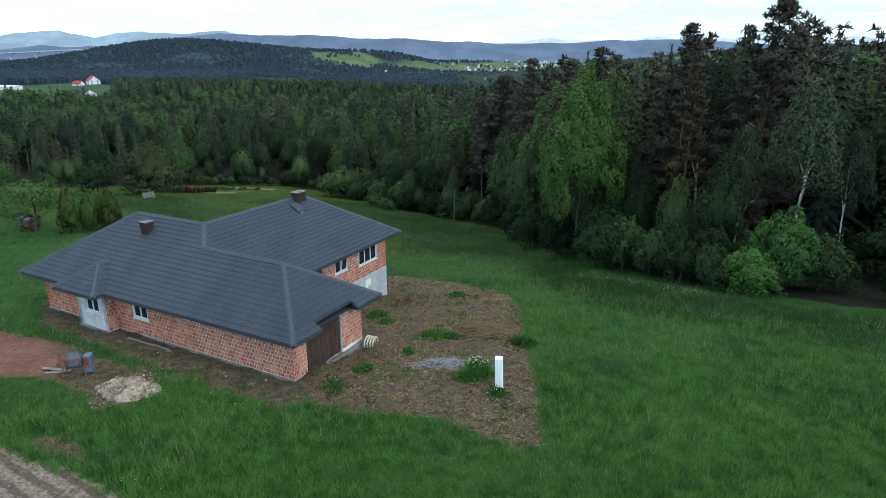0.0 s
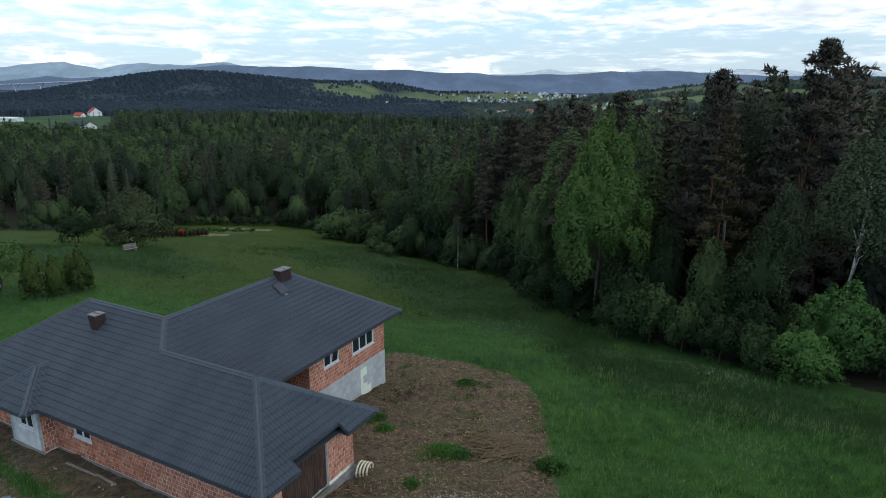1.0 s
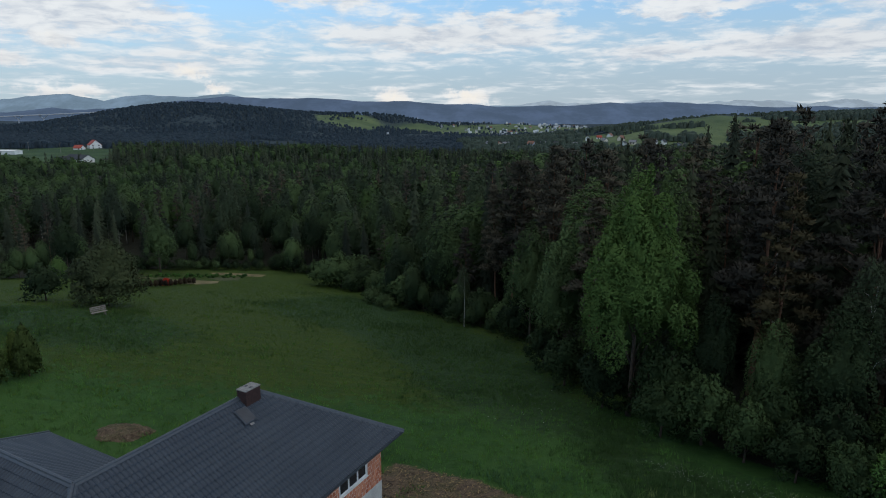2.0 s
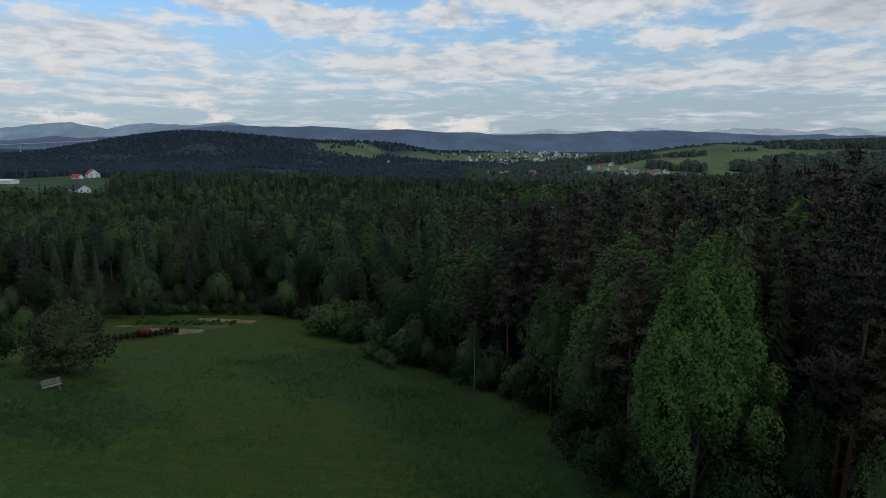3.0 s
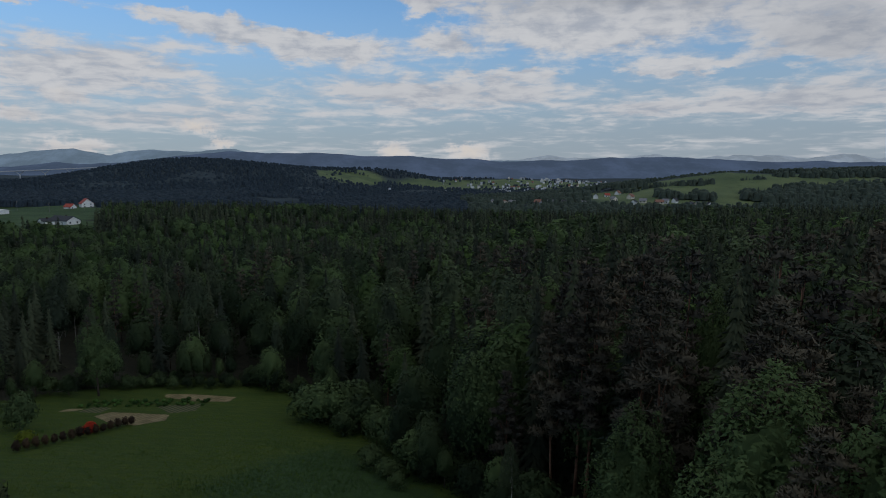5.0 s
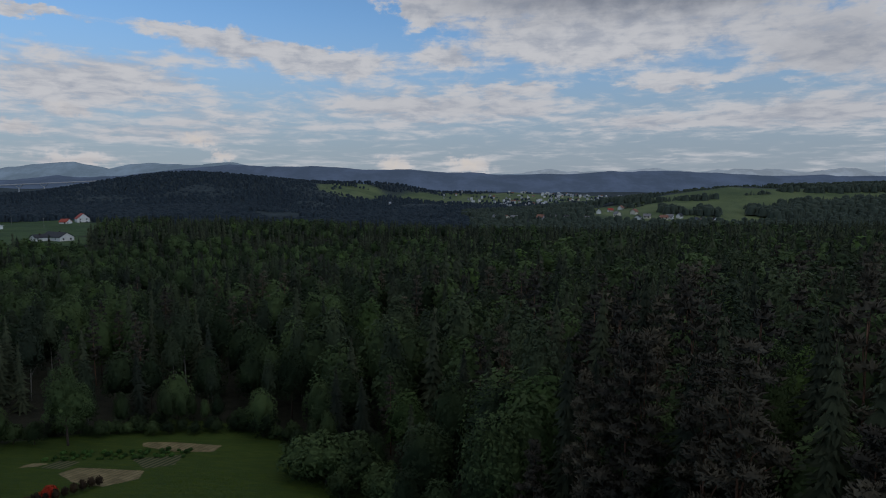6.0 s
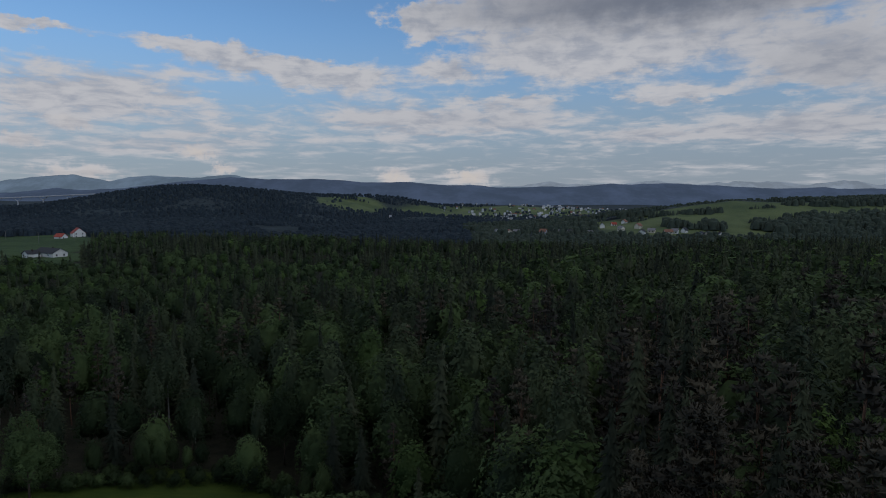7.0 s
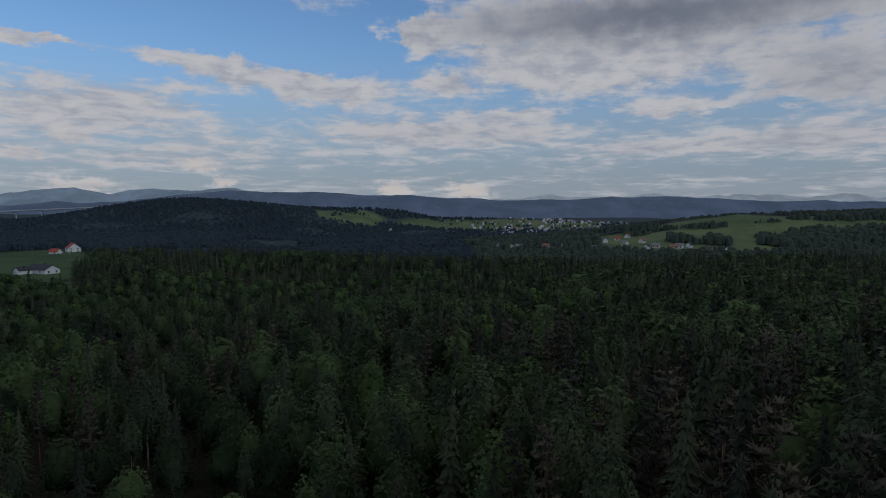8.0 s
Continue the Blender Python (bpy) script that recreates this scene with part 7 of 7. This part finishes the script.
def village():
    rng = np.random.RandomState(14)
    spots = [(155, 768), (213, 768), (226, 776), (242, 768), (250, 770), (263, 776), (273, 754), (281, 755), (294, 754), (106, 790), (121, 790), (135, 783), (68, 805), (77, 805), (54, 812), (165, 800), (196, 792), (185, 835), (222, 812), (232, 905), (208, 868)]
    for x, y in spots:
        w = rng.uniform(5.2, 7.2)
        gable_house("village_house", x, y, w, w * rng.uniform(1.0, 1.3), rng.uniform(2.4, 3.6), rng.uniform(2.0, 3.0), rng.uniform(0, 180), M_WALLS[[0, 0, 0, 1, 3][rng.randint(5)]], M_ROOFS[[0, 1, 1, 2, 3, 3][rng.randint(6)]],
                    "small village house with a pitched roof among trees", "village houses", windows=2)
    for _ in range(150):
        u = rng.uniform()
        x, y = (rng.normal(430, 130), rng.normal(2200, 200)) if u < 0.55 else (rng.normal(170, 130), rng.normal(1850, 230))
        if y < 1350 or abs(x) > 0.45 * y:
            continue
        w = rng.uniform(3.6, 5.6)
        gable_house("town_house", x, y, w, w * rng.uniform(1.1, 1.7), rng.uniform(3, 6), rng.uniform(2.5, 4), rng.uniform(0, 180), M_WALLS[[4, 4, 4, 1, 3][rng.randint(5)]], [M_WALLS[4], M_WALLS[3], M_WALLS[3], M_ROOFS[2], M_ROOFS[3]][rng.randint(5)],
                    "pale house of the distant town in the valley", "town houses")


village()


def viaduct():
    root = empty("viaduct", pose(-1377, 1980, 0), "long pale road bridge on slanted piers across the valley", "bridge", kind="structure")
    bm = bmesh.new()
    add_box(bm, (-700, -7, 11.5), (345, 7, 14.6), 0.5)
    for v in bm.verts:
        v.co.z += v.co.x * 0.044
    part("deck", bm, M_PALE, root)
    for x in (-420, -260, -90, 62, 140, 219):
        for s in (-1, 1):
            bm = bmesh.new()
            add_tube(bm, [(x, 0, -45), (x, 0, 1.5 + x * 0.044), (x + s * 14, 0, 12 + (x + s * 14) * 0.044)], [1.8, 1.7, 1.2], 6)
            part("pier", bm, M_PALE, root)


M_PALE = plain("pale_concrete", (0.46, 0.46, 0.48), 0.9, vary=0.1, scale=0.2)
viaduct()


# ---------------------------------------------------------------- grass and weeds
def blades(places, heights, count, rng, width=0.045, lean=0.35):
    """Single blades, three corners each, several from each place."""
    n = len(places)
    p = np.repeat(np.array(places), count, 0)
    h = np.repeat(np.array(heights), count) * rng.uniform(0.55, 1.15, n * count)
    p[:, :2] += rng.normal(0, 0.09, (n * count, 2))
    a = rng.uniform(0, math.tau, n * count)
    side = np.stack([np.cos(a), np.sin(a), np.zeros(n * count)], 1) * (width * (0.6 + h[:, None]))
    tip = p + np.stack([rng.normal(0, lean, n * count) * h, rng.normal(0, lean, n * count) * h, h], 1)
    return np.stack([p - side, p + side, tip], 1).reshape(-1, 3)


def lay_grass(name, label, x, y, base, spread, count, width, rng, pitch=0.16, mat=None, sward=0.55):
    z = land(x, y) - 0.02
    tall = np.array([0.5 + 0.8 * noise.noise((a * pitch, b * pitch, 3)) + 0.5 * noise.noise((a * 0.6, b * 0.6, 8)) for a, b in zip(x, y)])
    v = blades(np.stack([x, y, z], 1), base + spread * np.maximum(0, tall), count, rng, width)
    f = np.arange(len(v)).reshape(-1, 3)
    t = v.reshape(-1, 3, 3)
    own = unit(np.cross(t[:, 1] - t[:, 0], t[:, 2] - t[:, 0]))
    back = own @ np.array([0.0, -1.0, 0.5]) < 0
    t[back] = t[back][:, [0, 2, 1]]
    own[back] *= -1
    v = t.reshape(-1, 3)
    ob = foliage(name, (v, f, np.repeat(unit(own * (1 - sward) + np.array([0, 0, sward])), 3, 0)), mat or M_GRASS)
    tagged(ob, label, "grass", kind="stuff")


def build_grass():
    rng = np.random.RandomState(31)
    n = 250000
    y = 6 + 157 * rng.uniform(size=n) ** 1.6
    x = rng.uniform(-0.95, 0.95, n) * (y + 9)
    keep = rng.uniform(size=n) < np.minimum(1.0, (24 / y) ** 1.2) * np.clip((98 - y) / 42, 0, 1) * np.clip((y - 6) / 9, 0, 1) * np.clip((0.95 - np.abs(x) / (y + 9)) / 0.2, 0, 1)
    x, y = x[keep], y[keep]
    ok = (inside(x, y, MEADOW) > 0.3) & ~under_house(x, y) & (1 - bare_at(x, y) > rng.uniform(0.25, 0.75, len(x)))
    ok &= ~((np.abs(x + 55) < 12) & (np.abs(y - 150) < 8)) & (0.8 * inside(x, y, TALL[2], 0.0, 6.0) < rng.uniform(size=len(x)))
    x, y = x[ok], y[ok]
    lay_grass("meadow_grass", "tall green meadow grass", x, y, 0.25, 0.36, 6, 0.015, rng, sward=0.35)
    # low grass over the mown lower meadow
    x, y = rng.uniform(-75, 14, 30000), rng.uniform(48, 150, 30000)
    ok = (inside(x, y, MEADOW) > 0.6) & ~under_house(x, y) & (bare_at(x, y) < 0.1) & (np.maximum.reduce([inside(x, y, b) for b in BEDS + SOWN]) < 0.1)
    ok &= rng.uniform(size=len(x)) < np.clip((y - 48) / 22, 0, 1) * 0.8
    lay_grass("meadow_tufts", "low uneven grass of the mown lower meadow", x[ok], y[ok], 0.10, 0.20, 4, 0.035, rng, 0.05, M_TUFT, 0.85)
    # coarser bluish tufts in patches of the near meadow
    x, y = rng.uniform(-24, 45, 26000), rng.uniform(16, 60, 26000)
    patch = np.array([noise.noise((a * 0.16, b * 0.16, 12)) for a, b in zip(x, y)])
    ok = (inside(x, y, MEADOW) > 0.5) & ~under_house(x, y) & (bare_at(x, y) < 0.3) & (patch > rng.uniform(0.05, 0.5, len(x))) & (np.abs(x) < y + 6)
    lay_grass("grass_tufts", "taller blue-green tufts in the meadow grass", x[ok], y[ok], 0.34, 0.40, 5, 0.018, rng, mat=M_COARSE, sward=0.4)
    # pale ears above the near grass, in drifts
    x, y = rng.uniform(-30, 45, 30000), rng.uniform(12, 52, 30000)
    drift = np.array([noise.noise((a * 0.22, b * 0.22, 17)) for a, b in zip(x, y)])
    ok = (inside(x, y, MEADOW) > 0.5) & ~under_house(x, y) & (bare_at(x, y) < 0.2) & (drift > rng.uniform(-0.2, 0.7, len(x))) & (np.abs(x) < y + 6)
    lay_grass("grass_ears", "pale ears above the meadow grass", x[ok], y[ok], 0.46, 0.36, 2, 0.009, rng, mat=M_EAR, sward=0.3)
    # rank weeds and tall grass in the hollows
    x, y = rng.uniform(-70, 16, 60000), rng.uniform(58, 138, 60000)
    deep = np.maximum.reduce([inside(x, y, b, 0.0, 12.0) for b in TALL])
    patchy = np.array([0.9 * noise.noise((a * 0.13, b * 0.13, 2)) for a, b in zip(x, y)])
    ok = (inside(x, y, MEADOW) > 0.6) & (deep + patchy > rng.uniform(0.3, 1.0, len(x))) & (rng.uniform(size=len(x)) < 0.65)
    x, y = x[ok], y[ok]
    lay_grass("tall_weeds", "dark tall grass and weeds in the meadow", x, y, 0.18, 0.42, 5, 0.022, rng, 0.11, M_RANK, 0.85)
    # darker tall grass laid here for the shade at the wood's foot
    x, y = rng.uniform(4, 58, 34000), rng.uniform(25, 68, 34000)
    ok = (inside(x, y, MEADOW) > 0.5) & (inside(x, y, TALL[2], 0.0, 6.0) > rng.uniform(0.2, 0.9, len(x)))
    lay_grass("rank_grass", "tall grass coloured dark for shade along the foot of the wood", x[ok], y[ok], 0.25, 0.42, 5, 0.017, rng, 0.2, M_RANK, 0.4)
    # thin grass that comes up on the bare soil
    x, y = rng.uniform(-28, 6, 24000), rng.uniform(23, 53, 24000)
    ok = (bare_at(x, y, False) > 0.5) & ~under_house(x, y)
    x, y = x[ok], y[ok]
    ok = np.array([noise.noise((a * 0.45, b * 0.45, 6)) > 0.15 for a, b in zip(x, y)])
    lay_grass("sprouting_grass", "thin grass coming up on the bare soil", x[ok][:2600], y[ok][:2600], 0.08, 0.10, 4, 0.03, rng)


build_grass()


def weed_clump(x, y, wide, h, count, label, flowers=0):
    rng = np.random.RandomState(int(abs(x * 91 + y * 37)))
    root = empty("weed_clump", pose(x, y, float(land(x, y))), label, "weeds")
    p = np.stack([rng.normal(0, wide * 0.45, count), rng.normal(0, wide * 0.4, count), np.zeros(count)], 1)
    hh = h * np.exp(-(p[:, 0] ** 2 + p[:, 1] ** 2) / (wide * wide * 0.9)) * rng.uniform(0.6, 1.1, count)
    p[:, 2] = [float(land(x + a, y + b)) - float(land(x, y)) for a, b in p[:, :2]]
    v = blades(p, hh, 5, rng, 0.04, 0.4)
    mesh_object("stalk_tuft", v.tolist(), np.arange(len(v)).reshape(-1, 3).tolist(), M_GRASS, root)["kind"] = "stuff"
    c = np.repeat(p, 3, 0) + np.stack([rng.normal(0, 0.12, count * 3), rng.normal(0, 0.12, count * 3), np.repeat(hh, 3) * rng.uniform(0.3, 1, count * 3)], 1)
    v = rhombs(c, rng.normal(size=(count * 3, 3)), rng.normal(size=(count * 3, 3)), 0.16, 0.08)
    mesh_object("leaf_tuft", v.tolist(), quads(len(v) // 4).tolist(), M_WEED, root)["kind"] = "stuff"
    if flowers:
        k = rng.randint(0, count, flowers)
        c = p[k] + np.stack([rng.normal(0, 0.1, flowers), rng.normal(0, 0.1, flowers), hh[k] + 0.08], 1)
        v = rhombs(c, rng.normal(size=(flowers, 3)) + np.array([1, 0, 0]), rng.normal(size=(flowers, 3)), 0.07, 0.07)
        mesh_object("flower_tuft", v.tolist(), quads(len(v) // 4).tolist(), M_BLOSSOM, root)["kind"] = "stuff"


for x, y, w, h, k, f in ((1.8, 29.6, 0.8, 1.1, 130, 60), (1.0, 29.3, 0.5, 0.6, 60, 0), (-0.4, 36.8, 1.2, 0.45, 130, 0), (0.5, 36.4, 0.8, 0.4, 70, 0), (-4.3, 30.4, 0.7, 0.35, 60, 0),
                         (-4.7, 41.5, 0.9, 0.5, 120, 0), (-3.9, 40.0, 0.6, 0.4, 70, 0), (-2.0, 33.2, 0.3, 0.5, 40, 0), (1.2, 48.4, 0.8, 0.45, 90, 0), (2.7, 27.7, 0.5, 0.4, 60, 8),
                         (-5.6, 28.3, 0.9, 0.35, 60, 0), (4.9, 35.0, 0.9, 0.7, 110, 0)):
    weed_clump(x, y, w, h, k, "clump of green weeds on the bare soil" if not f else "tall weeds with white flowers on the bare soil", f)


def wildflowers():
    rng = np.random.RandomState(17)
    out = []
    for x0, y0, x1, y1, s, k in ((13.2, 56.0, 22.0, 47.8, 0.7, 420), (-15.0, 30.2, -8.5, 25.6, 0.5, 30), (-17, 22.5, -11, 20.0, 0.8, 24), (5, 60, 9, 78, 2.0, 90), (8, 24, 20, 36, 4.0, 24)):
        f = rng.uniform(0, 1, k)
        x, y = x0 + (x1 - x0) * f + rng.normal(0, s, k), y0 + (y1 - y0) * f + rng.normal(0, s, k)
        z = land(x, y) + rng.uniform(0.3, 0.55, k)
        out.append(rhombs(np.stack([x, y, z], 1), rng.normal(size=(k, 3)) + np.array([1.5, 0, 0]), rng.normal(size=(k, 3)), 0.034, 0.034))
    v = np.concatenate(out)
    ob = mesh_object("wildflowers", v.tolist(), quads(len(v) // 4).tolist(), M_BLOSSOM)
    tagged(ob, "small white wildflowers scattered in the meadow", "flowers", kind="stuff")


wildflowers()


# ---------------------------------------------------------------- blocks of the walls
def lay_blocks():
    single = 0
    for m, length, bottom, top, openings, apart, wall_ob in BRICK_JOBS:
        rest = bmesh.new()
        rows = int(math.ceil((top - bottom) / BH))
        for r in range(rows):
            z = bottom + r * BH
            h = min(BH, top - z)
            x = -BW * (0.5 if r % 2 else 0.0)
            while x < length - 0.02:
                a, b = max(0.0, x), min(length, x + BW)
                x += BW
                spans = [(a, b)]
                for o0, o1, s0, s1 in openings:
                    if z + h > s0 + 0.02 and z < s1 - 0.02:
                        nxt = []
                        for p, q in spans:
                            if q <= o0 or p >= o1:
                                nxt.append((p, q))
                            else:
                                nxt += [(p, o0)] * (p < o0) + [(o1, q)] * (q > o1)
                        spans = nxt
                for p, q in spans:
                    if q - p < 0.04 or h < 0.05:
                        continue
                    if apart and length - p < 7.2 and single < 300:
                        ob = new("ceramic_block", FULL)
                        ob.parent = wall_ob
                        ob.matrix_basis = m @ Matrix.Translation((p, R.uniform(-0.004, 0.004), z)) @ Matrix.Diagonal(((q - p) / BW, 1, h / BH, 1))
                        single += 1
                    else:
                        add_box(rest, (p + 0.017, -0.014 + R.uniform(-0.004, 0.004), z + 0.012), (q - 0.017, 0.03, z + h - 0.012), 0, m)
        if len(rest.verts):
            ob = part("blockwork", rest, M_BLOCK, wall_ob, "courses of red ceramic blocks")
            ob["kind"] = "stuff"
        else:
            rest.free()


lay_blocks()
